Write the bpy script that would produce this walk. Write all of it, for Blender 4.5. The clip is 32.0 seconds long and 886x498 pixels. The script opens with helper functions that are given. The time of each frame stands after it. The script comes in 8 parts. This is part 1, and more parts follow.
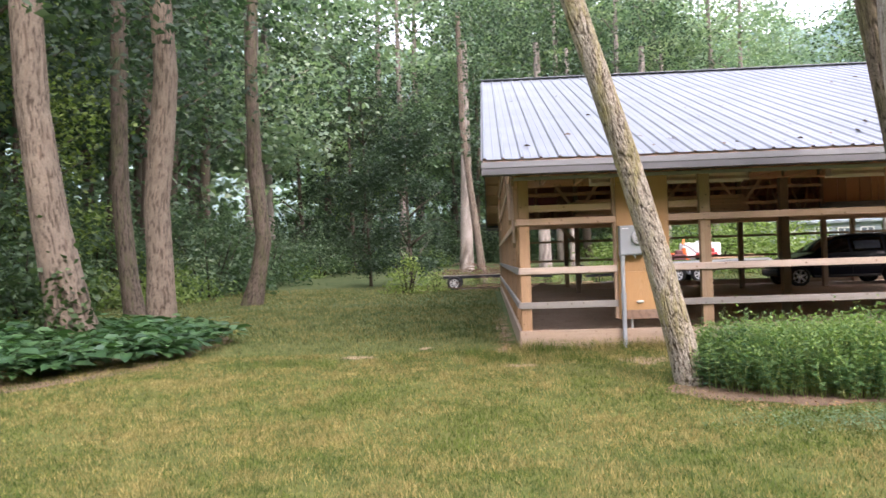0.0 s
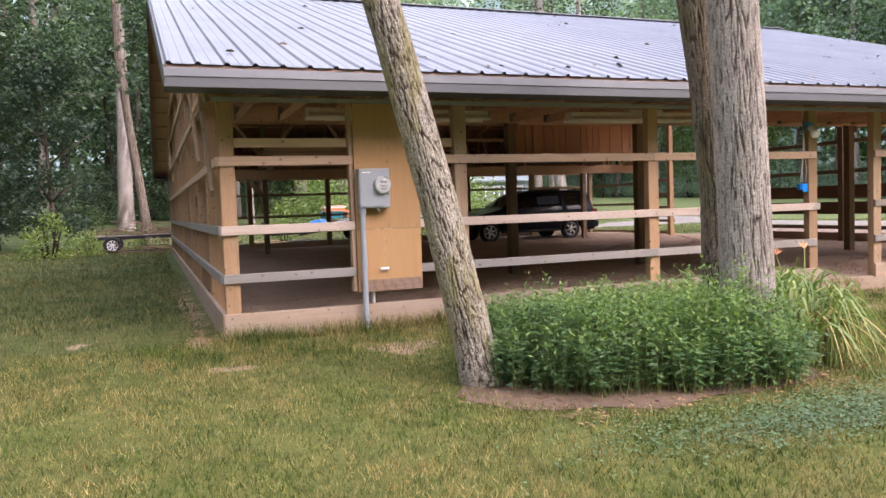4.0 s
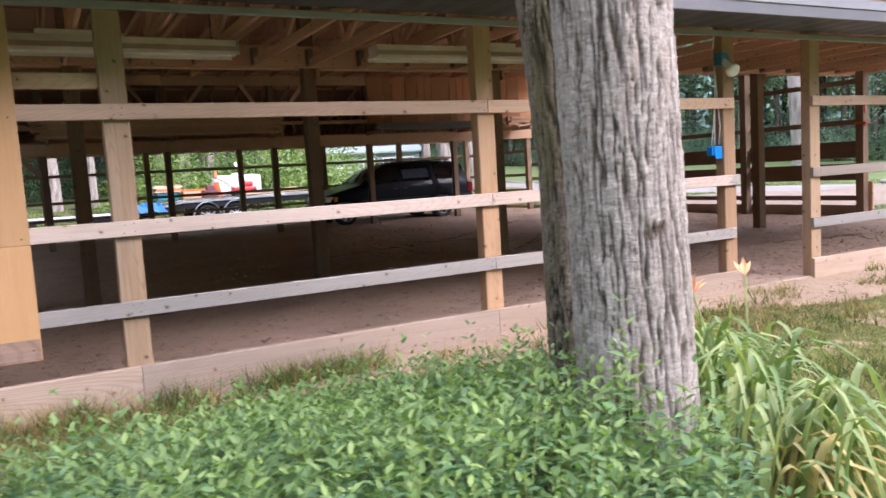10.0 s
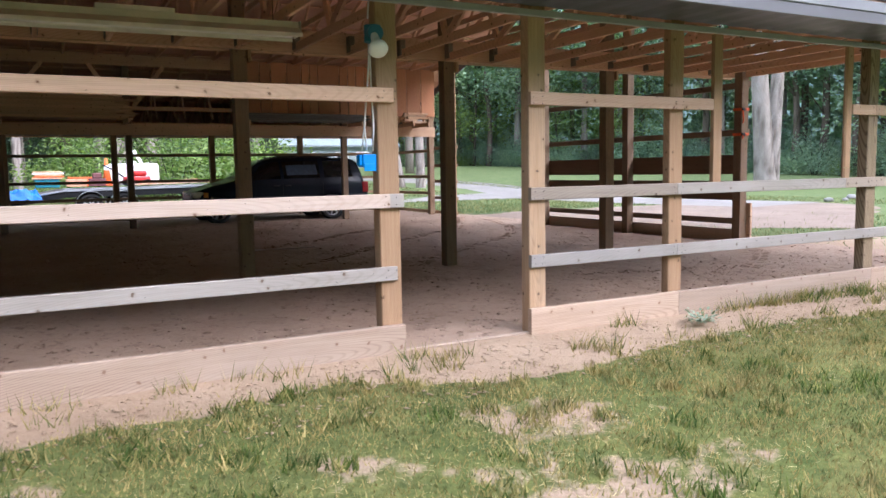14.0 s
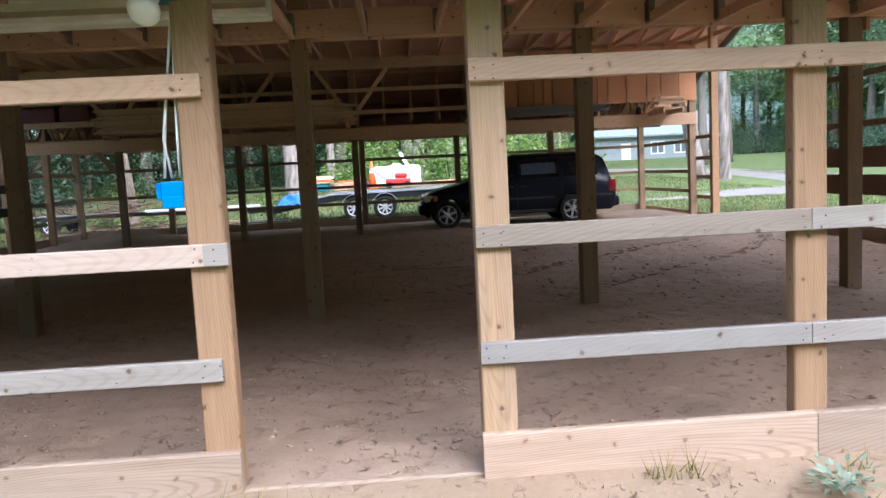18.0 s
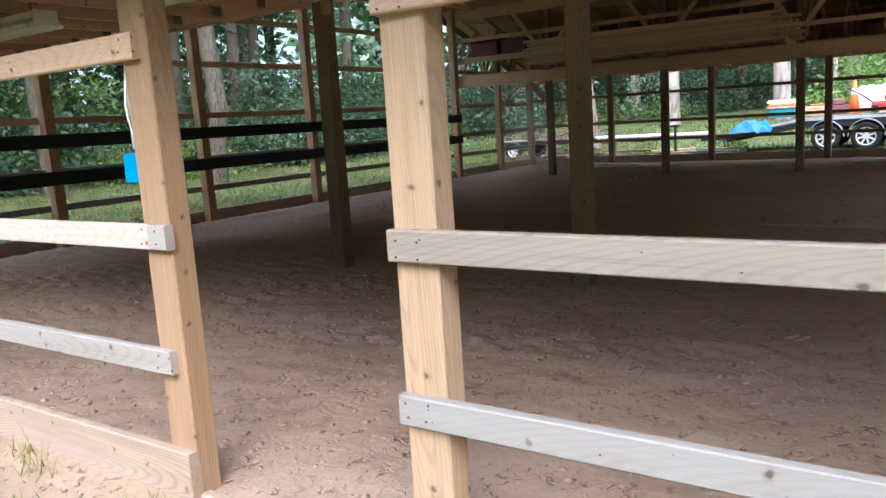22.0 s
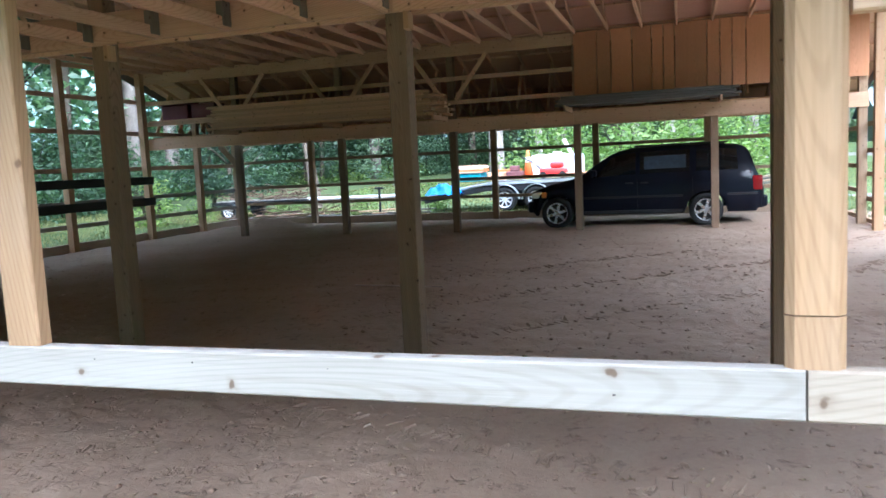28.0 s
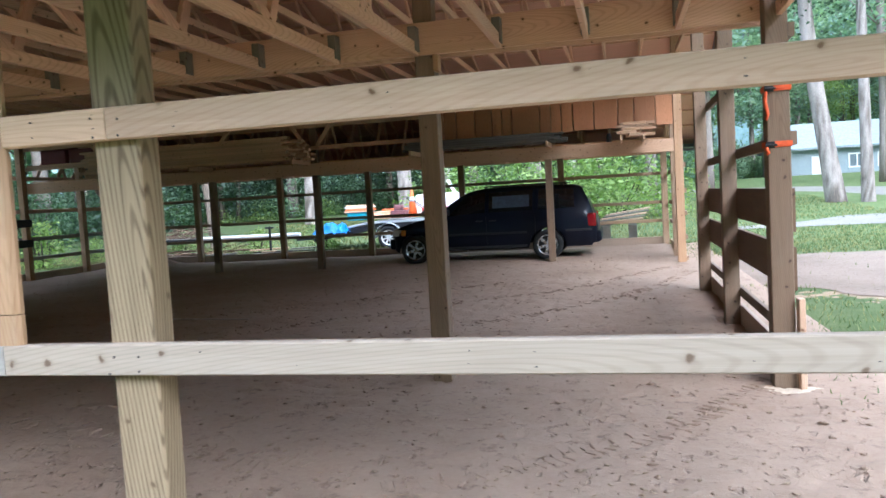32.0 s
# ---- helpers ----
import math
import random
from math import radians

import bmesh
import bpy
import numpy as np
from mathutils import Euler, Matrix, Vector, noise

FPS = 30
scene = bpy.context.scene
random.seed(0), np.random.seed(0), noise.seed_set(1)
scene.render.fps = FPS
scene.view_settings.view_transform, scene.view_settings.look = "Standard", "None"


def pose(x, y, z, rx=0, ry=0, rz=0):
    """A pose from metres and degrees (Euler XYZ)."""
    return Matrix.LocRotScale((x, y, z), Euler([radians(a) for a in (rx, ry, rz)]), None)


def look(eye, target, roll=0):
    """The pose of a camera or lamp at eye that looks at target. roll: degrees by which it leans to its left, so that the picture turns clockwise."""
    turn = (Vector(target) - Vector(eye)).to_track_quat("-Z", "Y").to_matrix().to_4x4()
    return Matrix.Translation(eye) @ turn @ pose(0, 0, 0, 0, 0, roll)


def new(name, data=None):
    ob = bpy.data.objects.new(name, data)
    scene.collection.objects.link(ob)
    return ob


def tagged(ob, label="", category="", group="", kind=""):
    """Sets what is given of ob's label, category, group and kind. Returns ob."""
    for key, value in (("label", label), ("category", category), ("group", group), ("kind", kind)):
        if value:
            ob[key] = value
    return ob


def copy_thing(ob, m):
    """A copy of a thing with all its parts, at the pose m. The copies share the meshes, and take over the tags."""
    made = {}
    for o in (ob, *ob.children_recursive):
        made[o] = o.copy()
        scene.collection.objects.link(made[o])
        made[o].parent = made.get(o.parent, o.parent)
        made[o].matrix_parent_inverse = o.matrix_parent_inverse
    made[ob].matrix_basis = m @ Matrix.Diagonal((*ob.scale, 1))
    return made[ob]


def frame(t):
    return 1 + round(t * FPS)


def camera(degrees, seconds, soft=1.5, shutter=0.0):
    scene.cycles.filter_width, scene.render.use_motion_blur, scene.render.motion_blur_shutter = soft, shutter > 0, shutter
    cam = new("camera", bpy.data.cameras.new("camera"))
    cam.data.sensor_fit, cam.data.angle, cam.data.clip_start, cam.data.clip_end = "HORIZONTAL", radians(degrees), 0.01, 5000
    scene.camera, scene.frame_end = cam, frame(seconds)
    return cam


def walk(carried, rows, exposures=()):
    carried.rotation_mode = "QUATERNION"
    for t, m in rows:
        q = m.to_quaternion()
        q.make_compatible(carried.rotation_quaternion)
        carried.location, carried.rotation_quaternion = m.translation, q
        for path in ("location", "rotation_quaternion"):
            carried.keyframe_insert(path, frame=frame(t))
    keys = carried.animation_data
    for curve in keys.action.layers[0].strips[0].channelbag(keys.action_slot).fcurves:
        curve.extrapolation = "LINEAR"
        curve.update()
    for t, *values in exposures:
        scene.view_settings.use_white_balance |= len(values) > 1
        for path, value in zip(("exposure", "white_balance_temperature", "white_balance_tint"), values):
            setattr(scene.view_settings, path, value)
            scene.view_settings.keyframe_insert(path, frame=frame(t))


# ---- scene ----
cam = camera(60.1, 32.0, shutter=0.2)
PATH = [
    (0, (-0.175, 0.161, 1.167), (-0.294, 2.157, 1.198), -1.9),
    (0.5, (-0.253, 0.336, 1.146), (-0.176, 2.335, 1.12), -1.4),
    (1, (-0.342, 0.634, 1.15), (-0.068, 2.614, 1.099), -2.0),
    (1.5, (-0.378, 0.988, 1.151), (0.12, 2.924, 1.075), -2.5),
    (2, (-0.372, 1.363, 1.149), (0.16, 3.29, 1.094), -2.1),
    (2.5, (-0.418, 1.769, 1.136), (0.167, 3.681, 1.07), -2.2),
    (4.5, (-0.393, 3.327, 1.147), (0.328, 5.189, 1.027), -1.9),
    (5, (-0.325, 3.685, 1.135), (0.279, 5.588, 1.016), -2.2),
    (5.5, (-0.247, 4.047, 1.154), (0.259, 5.979, 1.054), -2.3),
    (6, (-0.233, 4.467, 1.151), (0.219, 6.415, 1.093), -2.5),
    (6.5, (-0.047, 4.785, 1.179), (0.337, 6.746, 1.115), -2.5),
    (7, (0.132, 5.077, 1.198), (0.497, 7.042, 1.124), -2.8),
    (7.5, (0.35, 5.3, 1.184), (0.713, 7.266, 1.125), -2.4),
    (8, (0.648, 5.486, 1.149), (1.1, 7.434, 1.076), -2.4),
    (8.5, (0.996, 5.628, 1.154), (1.602, 7.531, 1.06), -2.4),
    (9, (1.37, 5.717, 1.156), (2.047, 7.595, 1.041), -2.2),
    (9.5, (1.751, 5.74, 1.198), (2.561, 7.562, 1.037), -2.8),
    (10, (2.222, 5.769, 1.193), (3.157, 7.527, 0.9975), -3.45),
    (10.5, (2.642, 5.787, 1.193), (3.64, 7.507, 0.983), -2.15),
    (11, (3.089, 5.824, 1.136), (4.073, 7.554, 0.9544), -1.8),
    (11.5, (3.486, 5.775, 1.142), (4.424, 7.534, 0.981), -1.1),
    (12, (3.874, 5.748, 1.162), (4.796, 7.515, 0.992), 0.7),
    (12.5, (4.347, 5.746, 1.164), (5.259, 7.518, 0.992), 0.4),
    (13, (4.823, 5.782, 1.159), (5.725, 7.557, 0.972), -0.4),
    (13.5, (5.197, 5.875, 1.167), (6.126, 7.635, 0.966), -0.7),
    (14, (5.59, 6.026, 1.175), (6.525, 7.783, 0.971), -1.0),
    (14.5, (6.038, 6.153, 1.161), (6.959, 7.916, 0.958), -1.3),
    (16.5, (7.532, 6.821, 1.203), (8.195, 8.702, 1.053), -0.8),
    (17, (7.782, 7.083, 1.225), (8.255, 9.02, 1.078), -1.7),
    (17.5, (8.069, 7.254, 1.248), (8.322, 9.231, 1.077), -2.5),
    (18, (8.327, 7.408, 1.265), (8.438, 9.395, 1.067), -2.9),
    (18.5, (8.466, 7.675, 1.272), (8.469, 9.662, 1.042), -3.3),
    (19, (8.645, 7.844, 1.262), (8.388, 9.813, 1.027), -4.0),
    (19.5, (8.9, 8.056, 1.29), (8.447, 9.989, 1.049), -3.1),
    (20, (9.113, 8.306, 1.289), (8.587, 10.219, 1.036), -2.5),
    (20.5, (9.293, 8.531, 1.29), (8.647, 10.403, 1.005), -3.3),
    (21, (9.545, 8.638, 1.313), (8.676, 10.421, 1.055), -3.5),
    (21.5, (9.727, 8.71, 1.327), (8.671, 10.382, 1.032), -3.9),
    (22, (9.923, 8.798, 1.328), (8.808, 10.426, 1.0), -3.6),
    (22.5, (10.172, 8.757, 1.361), (9.049, 10.376, 1.013), -3.1),
    (23, (10.396, 8.756, 1.373), (9.276, 10.386, 1.073), -1.9),
    (23.5, (10.625, 8.809, 1.417), (9.468, 10.423, 1.174), -1.2),
    (24, (10.925, 8.829, 1.417), (9.68, 10.383, 1.229), -1.3),
    (25, (11.433, 9.075, 1.366), (10.393, 10.772, 1.173), -1.0),
    (25.5, (11.713, 9.268, 1.377), (10.933, 11.093, 1.137), -2.5),
    (27.5, (11.762, 9.388, 1.414), (11.135, 11.274, 1.191), -0.7),
    (28, (11.862, 9.079, 1.41), (11.262, 10.974, 1.191), -2.8),
    (28.5, (11.892, 8.77, 1.401), (11.426, 10.708, 1.23), -3.7),
    (29, (11.961, 8.53, 1.433), (11.501, 10.47, 1.269), -3.2),
    (29.5, (12.17, 8.378, 1.437), (11.684, 10.312, 1.282), -2.5),
    (30, (12.36, 8.332, 1.446), (11.686, 10.215, 1.405), -1.6),
    (30.5, (12.634, 8.343, 1.475), (11.862, 10.187, 1.454), -1.5),
    (31, (13.036, 8.36, 1.461), (12.352, 10.239, 1.424), -1.6),
    (31.2, (13.19, 8.374, 1.447), (12.591, 10.282, 1.403), -1.4),
    (31.5, (13.40, 8.475, 1.42), (12.938, 10.417, 1.315), -1.7),
    (32, (13.818, 8.572, 1.401), (13.358, 10.514, 1.269), -3.3),
]
EXPOSURES = [(0, 1.86, 6250, 25), (1, 1.8, 6200, 24), (2, 1.66, 6200, 26), (5, 1.76, 6150, 31), (8, 1.92, 5850, 32), (10, 2.02, 5700, 28), (12, 1.96, 5520, 23), (14, 1.94, 5450, 21), (17, 1.98, 5300, 17), (20, 2.32, 5450, 18), (24, 2.44, 5250, 13), (28, 2.74, 4850, 9), (30, 2.74, 4750, 8), (31, 2.68, 4800, 8), (32, 2.26, 5000, 10)]
walk(cam, [(t, look(eye, target, roll)) for t, eye, target, roll in PATH], EXPOSURES)

# ---- world and sun ----
world = bpy.data.worlds.new("overcast_sky")
scene.world = world
world.use_nodes = True
wn, wl = world.node_tree.nodes, world.node_tree.links
SUN_ELEV, SUN_AZ = 40.0, 148.0
sky = wn.new("ShaderNodeTexSky")
sky.sky_type = "NISHITA"
sky.sun_disc = False
sky.sun_elevation = radians(SUN_ELEV)
sky.sun_rotation = radians(SUN_AZ)
sky.air_density, sky.dust_density, sky.ozone_density = 1.0, 6.0, 1.0
pale = wn.new("ShaderNodeMixRGB")
pale.inputs[0].default_value = 0.62
pale.inputs[2].default_value = (8.2, 8.8, 9.2, 1)
wl.new(sky.outputs[0], pale.inputs[1])
wl.new(pale.outputs[0], wn["Background"].inputs[0])
wn["Background"].inputs[1].default_value = 0.15
sun_data = bpy.data.lights.new("sun", "SUN")
sun_data.energy, sun_data.angle, sun_data.color = 0.5, radians(40), (1.0, 0.95, 0.88)
sun = new("sun", sun_data)
sun_dir = Vector((math.sin(radians(SUN_AZ)) * math.cos(radians(SUN_ELEV)), math.cos(radians(SUN_AZ)) * math.cos(radians(SUN_ELEV)), math.sin(radians(SUN_ELEV))))
sun.matrix_world = look(sun_dir * 60, (0, 0, 0))


# ---- materials ----
def mat_base(name, rough=0.7, metal=0.0):
    m = bpy.data.materials.new(name)
    m.use_nodes = True
    n, l = m.node_tree.nodes, m.node_tree.links
    b = n["Principled BSDF"]
    b.inputs["Roughness"].default_value = rough
    b.inputs["Metallic"].default_value = metal
    return m, n, l, b


def coords(n, l, kind="Object", scale=(1, 1, 1), shift=False):
    tc = n.new("ShaderNodeTexCoord")
    mp = n.new("ShaderNodeMapping")
    mp.inputs["Scale"].default_value = scale
    l.new(tc.outputs[kind], mp.inputs["Vector"])
    if shift:
        info = n.new("ShaderNodeObjectInfo")
        mul = n.new("ShaderNodeMath")
        mul.operation = "MULTIPLY"
        mul.inputs[1].default_value = 37.0
        l.new(info.outputs["Random"], mul.inputs[0])
        l.new(mul.outputs[0], mp.inputs["Location"])
    return mp.outputs[0]


def noise_tex(n, l, vec, scale, detail=4.0, rough=0.55, distort=0.0):
    t = n.new("ShaderNodeTexNoise")
    t.inputs["Scale"].default_value = scale
    t.inputs["Detail"].default_value = detail
    t.inputs["Roughness"].default_value = rough
    t.inputs["Distortion"].default_value = distort
    l.new(vec, t.inputs["Vector"])
    return t.outputs["Fac"]


def ramp(n, l, fac, stops):
    r = n.new("ShaderNodeValToRGB")
    e = r.color_ramp.elements
    e[0].position, e[0].color = stops[0][0], (*stops[0][1], 1)
    e[1].position, e[1].color = stops[-1][0], (*stops[-1][1], 1)
    for p, c in stops[1:-1]:
        x = e.new(p)
        x.color = (*c, 1)
    l.new(fac, r.inputs[0])
    return r.outputs[0]


def mixc(n, l, fac, a, b, mode="MIX"):
    m = n.new("ShaderNodeMixRGB")
    m.blend_type = mode
    for i, v in ((0, fac), (1, a), (2, b)):
        if isinstance(v, (int, float)):
            m.inputs[i].default_value = v
        elif isinstance(v, tuple):
            m.inputs[i].default_value = (*v, 1)
        else:
            l.new(v, m.inputs[i])
    return m.outputs[0]


def bump(n, l, b, height, strength=0.4, dist=0.01):
    k = n.new("ShaderNodeBump")
    k.inputs["Strength"].default_value = strength
    k.inputs["Distance"].default_value = dist
    l.new(height, k.inputs["Height"])
    l.new(k.outputs[0], b.inputs["Normal"])


def random_of(n):
    return n.new("ShaderNodeObjectInfo").outputs["Random"]


def wood(name, light, dark, knot, grey=(0.45, 0.42, 0.38), weather=0.3, rough=0.75, knots=True, grain=0.55, ring=30.0, skew=1.6):
    """Sawn softwood; the grain runs along each piece's own x."""
    m, n, l, b = mat_base(name, rough)
    v = coords(n, l, "Object", (0.6, 14, 14), True)
    g = noise_tex(n, l, v, 2.2, 6, 0.6, 1.2)
    v2 = coords(n, l, "Object", (1.6, 60, 60), True)
    fine = noise_tex(n, l, v2, 2.0, 3)
    # growth rings round a pith that runs slightly askew, so that faces show arches
    rings = n.new("ShaderNodeTexWave")
    rings.wave_type, rings.rings_direction = "RINGS", "X"
    rings.inputs["Scale"].default_value = ring
    rings.inputs["Distortion"].default_value = 5.0
    rings.inputs["Detail"].default_value = 2.0
    rings.inputs["Detail Scale"].default_value = 0.35
    tc = n.new("ShaderNodeTexCoord")
    mp = n.new("ShaderNodeMapping")
    mp.inputs["Rotation"].default_value = (0, radians(2.8 * skew), radians(4.2 * skew))
    off = n.new("ShaderNodeCombineXYZ")
    off.inputs[2].default_value = 0.055
    rnd = n.new("ShaderNodeMapRange")
    rnd.inputs["To Min"].default_value, rnd.inputs["To Max"].default_value = -0.08, 0.08
    l.new(random_of(n), rnd.inputs["Value"])
    l.new(rnd.outputs[0], off.inputs[1])
    l.new(tc.outputs["Object"], mp.inputs["Vector"])
    l.new(off.outputs[0], mp.inputs["Location"])
    draw = n.new("ShaderNodeMapping")
    draw.inputs["Scale"].default_value = (0.09, 1, 1)
    l.new(mp.outputs[0], draw.inputs["Vector"])
    l.new(draw.outputs[0], rings.inputs["Vector"])
    c = ramp(n, l, g, [(0.3, dark), (0.62, light)])
    c = mixc(n, l, grain, c, ramp(n, l, rings.outputs["Fac"], [(0.1, light), (0.6, light), (0.95, dark)]))
    c = mixc(n, l, 0.22, c, ramp(n, l, fine, [(0.35, dark), (0.6, light)]))
    w = noise_tex(n, l, coords(n, l, "Object", (0.7, 3, 3), True), 1.3, 5, 0.65)
    wf = ramp(n, l, w, [(0.62 - 0.35 * weather, (0, 0, 0)), (0.95 - 0.3 * weather, (weather, weather, weather))])
    c = mixc(n, l, wf, c, grey)
    if knots:
        # one knot at most in each cell of a net over the faces
        sp = n.new("ShaderNodeSeparateXYZ")
        l.new(coords(n, l, "Object", (1, 1, 1), True), sp.inputs[0])
        ad = n.new("ShaderNodeMath")
        l.new(sp.outputs[1], ad.inputs[0])
        l.new(sp.outputs[2], ad.inputs[1])
        cb = n.new("ShaderNodeCombineXYZ")
        l.new(sp.outputs[0], cb.inputs[0])
        l.new(ad.outputs[0], cb.inputs[1])
        wob = n.new("ShaderNodeVectorMath")
        nz = n.new("ShaderNodeTexNoise")
        nz.inputs["Scale"].default_value = 26.0
        l.new(cb.outputs[0], nz.inputs["Vector"])
        sc = n.new("ShaderNodeVectorMath")
        sc.operation = "SCALE"
        sc.inputs["Scale"].default_value = 0.03
        l.new(nz.outputs["Color"], sc.inputs[0])
        l.new(cb.outputs[0], wob.inputs[0])
        l.new(sc.outputs[0], wob.inputs[1])
        vo = n.new("ShaderNodeTexVoronoi")
        vo.voronoi_dimensions = "2D"
        vo.inputs["Scale"].default_value = 5.8
        l.new(wob.outputs[0], vo.inputs["Vector"])
        pick = n.new("ShaderNodeSeparateColor")
        l.new(vo.outputs["Color"], pick.inputs[0])
        some = ramp(n, l, pick.outputs[0], [(0.30, (0, 0, 0)), (0.34, (1, 1, 1))])
        kf = ramp(n, l, vo.outputs["Distance"], [(0.030, (0.95, 0.95, 0.95)), (0.046, (0.7, 0.7, 0.7)), (0.056, (0.28, 0.28, 0.28)), (0.085, (0.1, 0.1, 0.1)), (0.14, (0, 0, 0))])
        kf = mixc(n, l, 1.0, kf, some, "MULTIPLY")
        c = mixc(n, l, kf, c, knot)
    tone = ramp(n, l, random_of(n), [(0.0, (0.80, 0.80, 0.80)), (1.0, (1.12, 1.1, 1.06))])
    c = mixc(n, l, 1.0, c, tone, "MULTIPLY")
    l.new(c, b.inputs["Base Color"])
    bump(n, l, b, fine, 0.25, 0.004)
    return m


def plain(name, colour, rough=0.6, metal=0.0, vary=0.12, scale=6.0, bumps=0.1):
    m, n, l, b = mat_base(name, rough, metal)
    v = coords(n, l, "Object")
    f = noise_tex(n, l, v, scale, 6, 0.6)
    lo, hi = tuple(x * (1 - vary) for x in colour), tuple(min(1, x * (1 + vary)) for x in colour)
    c = ramp(n, l, f, [(0.3, lo), (0.7, hi)])
    l.new(c, b.inputs["Base Color"])
    r = n.new("ShaderNodeMapRange")
    r.inputs["To Min"].default_value, r.inputs["To Max"].default_value = max(0.03, rough - 0.1), min(1, rough + 0.1)
    l.new(noise_tex(n, l, v, scale * 3, 3), r.inputs["Value"])
    l.new(r.outputs[0], b.inputs["Roughness"])
    if bumps:
        bump(n, l, b, noise_tex(n, l, v, scale * 9, 3), bumps, 0.003)
    return m


def leaf_mat(name, dark, light, trans=0.3, rough=0.55):
    m, n, l, b = mat_base(name, rough)
    geo = n.new("ShaderNodeNewGeometry")
    c = ramp(n, l, geo.outputs["Random Per Island"], [(0.0, dark), (0.6, tuple((p + q) / 2 for p, q in zip(dark, light))), (1.0, light)])
    big = noise_tex(n, l, coords(n, l, "Object"), 0.45, 3)
    c = mixc(n, l, 1.0, c, ramp(n, l, big, [(0.3, (0.75, 0.8, 0.8)), (0.7, (1.2, 1.15, 1.0))]), "MULTIPLY")
    c = mixc(n, l, 1.0, c, ramp(n, l, random_of(n), [(0.0, (0.8, 0.85, 0.85)), (1.0, (1.2, 1.12, 1.0))]), "MULTIPLY")
    l.new(c, b.inputs["Base Color"])
    t = n.new("ShaderNodeBsdfTranslucent")
    l.new(mixc(n, l, 1.0, c, (1.1, 1.25, 0.6), "MULTIPLY"), t.inputs["Color"])
    mx = n.new("ShaderNodeMixShader")
    mx.inputs[0].default_value = trans
    l.new(b.outputs[0], mx.inputs[1])
    l.new(t.outputs[0], mx.inputs[2])
    l.new(mx.outputs[0], n["Material Output"].inputs["Surface"])
    return m


def bark_mat(name, ridge, furrow, moss=None, speck=0.0):
    """Bark: lighter ridges and darker furrows, told apart by each trunk's own relief."""
    m, n, l, b = mat_base(name, 0.95)
    b.inputs["Specular IOR Level"].default_value = 0.15
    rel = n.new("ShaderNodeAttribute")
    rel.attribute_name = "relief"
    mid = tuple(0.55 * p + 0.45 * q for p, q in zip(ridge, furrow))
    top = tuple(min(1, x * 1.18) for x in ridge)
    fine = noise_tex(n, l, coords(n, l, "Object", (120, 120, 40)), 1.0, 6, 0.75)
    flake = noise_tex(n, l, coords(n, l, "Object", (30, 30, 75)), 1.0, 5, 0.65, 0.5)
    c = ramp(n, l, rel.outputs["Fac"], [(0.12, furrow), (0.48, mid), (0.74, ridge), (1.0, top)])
    c = mixc(n, l, 1.0, c, ramp(n, l, fine, [(0.34, (0.72 - speck,) * 3), (0.62, (1.14 + speck,) * 3)]), "MULTIPLY")
    c = mixc(n, l, 1.0, c, ramp(n, l, flake, [(0.34, (0.72, 0.69, 0.66)), (0.58, (1.1, 1.1, 1.1))]), "MULTIPLY")
    streak = noise_tex(n, l, coords(n, l, "Object", (13, 13, 1.6)), 1.0, 4, 0.6)
    c = mixc(n, l, ramp(n, l, streak, [(0.55, (0, 0, 0)), (0.72, (0.4, 0.4, 0.4))]), c, (ridge[0] * 1.02, ridge[1] * 0.85, ridge[2] * 0.76))
    tone = noise_tex(n, l, coords(n, l, "Object", (5, 5, 2.2)), 1.0, 5, 0.65)
    c = mixc(n, l, 1.0, c, ramp(n, l, tone, [(0.3, (0.80, 0.79, 0.78)), (0.7, (1.12, 1.12, 1.12))]), "MULTIPLY")
    if moss:
        f = noise_tex(n, l, coords(n, l, "Object", (7.5, 7.5, 1.8)), 1.0, 6, 0.7)
        c = mixc(n, l, ramp(n, l, f, [(0.46, (0, 0, 0)), (0.62, (0.75, 0.75, 0.75))]), c, mixc(n, l, rel.outputs["Fac"], furrow, moss))
    l.new(c, b.inputs["Base Color"])
    bump(n, l, b, mixc(n, l, 0.6, fine, flake), 0.85, 0.012)
    return m


def dirt_nodes(n, l, dark, light, spot_dent_shade):
    """Colour and relief of trodden dirt or sand."""
    v = coords(n, l, "Object")
    big = noise_tex(n, l, v, 0.55, 6, 0.65)
    fine = noise_tex(n, l, v, 26, 8, 0.7)
    spots = noise_tex(n, l, v, 8, 5, 0.7)
    pits = noise_tex(n, l, coords(n, l, "Object", (13, 9, 9)), 1.0, 3, 0.6, 0.2)
    c = ramp(n, l, big, [(0.3, dark), (0.7, light)])
    c = mixc(n, l, 0.35, c, ramp(n, l, fine, [(0.3, dark), (0.7, light)]))
    # darker spots
    c = mixc(n, l, ramp(n, l, spots, [(0.3, (0.7, 0.7, 0.7)), (0.42, (0, 0, 0))]), c, spot_dent_shade)
    dent = ramp(n, l, pits, [(0.30, (0, 0, 0)), (0.40, (1, 1, 1))])
    # the dents' shade is put into the colour, over the same noise as their relief
    c = mixc(n, l, ramp(n, l, pits, [(0.27, (0.4, 0.4, 0.4)), (0.37, (0, 0, 0))]), c, spot_dent_shade)
    return c, mixc(n, l, 0.4, mixc(n, l, 0.5, fine, spots), dent)


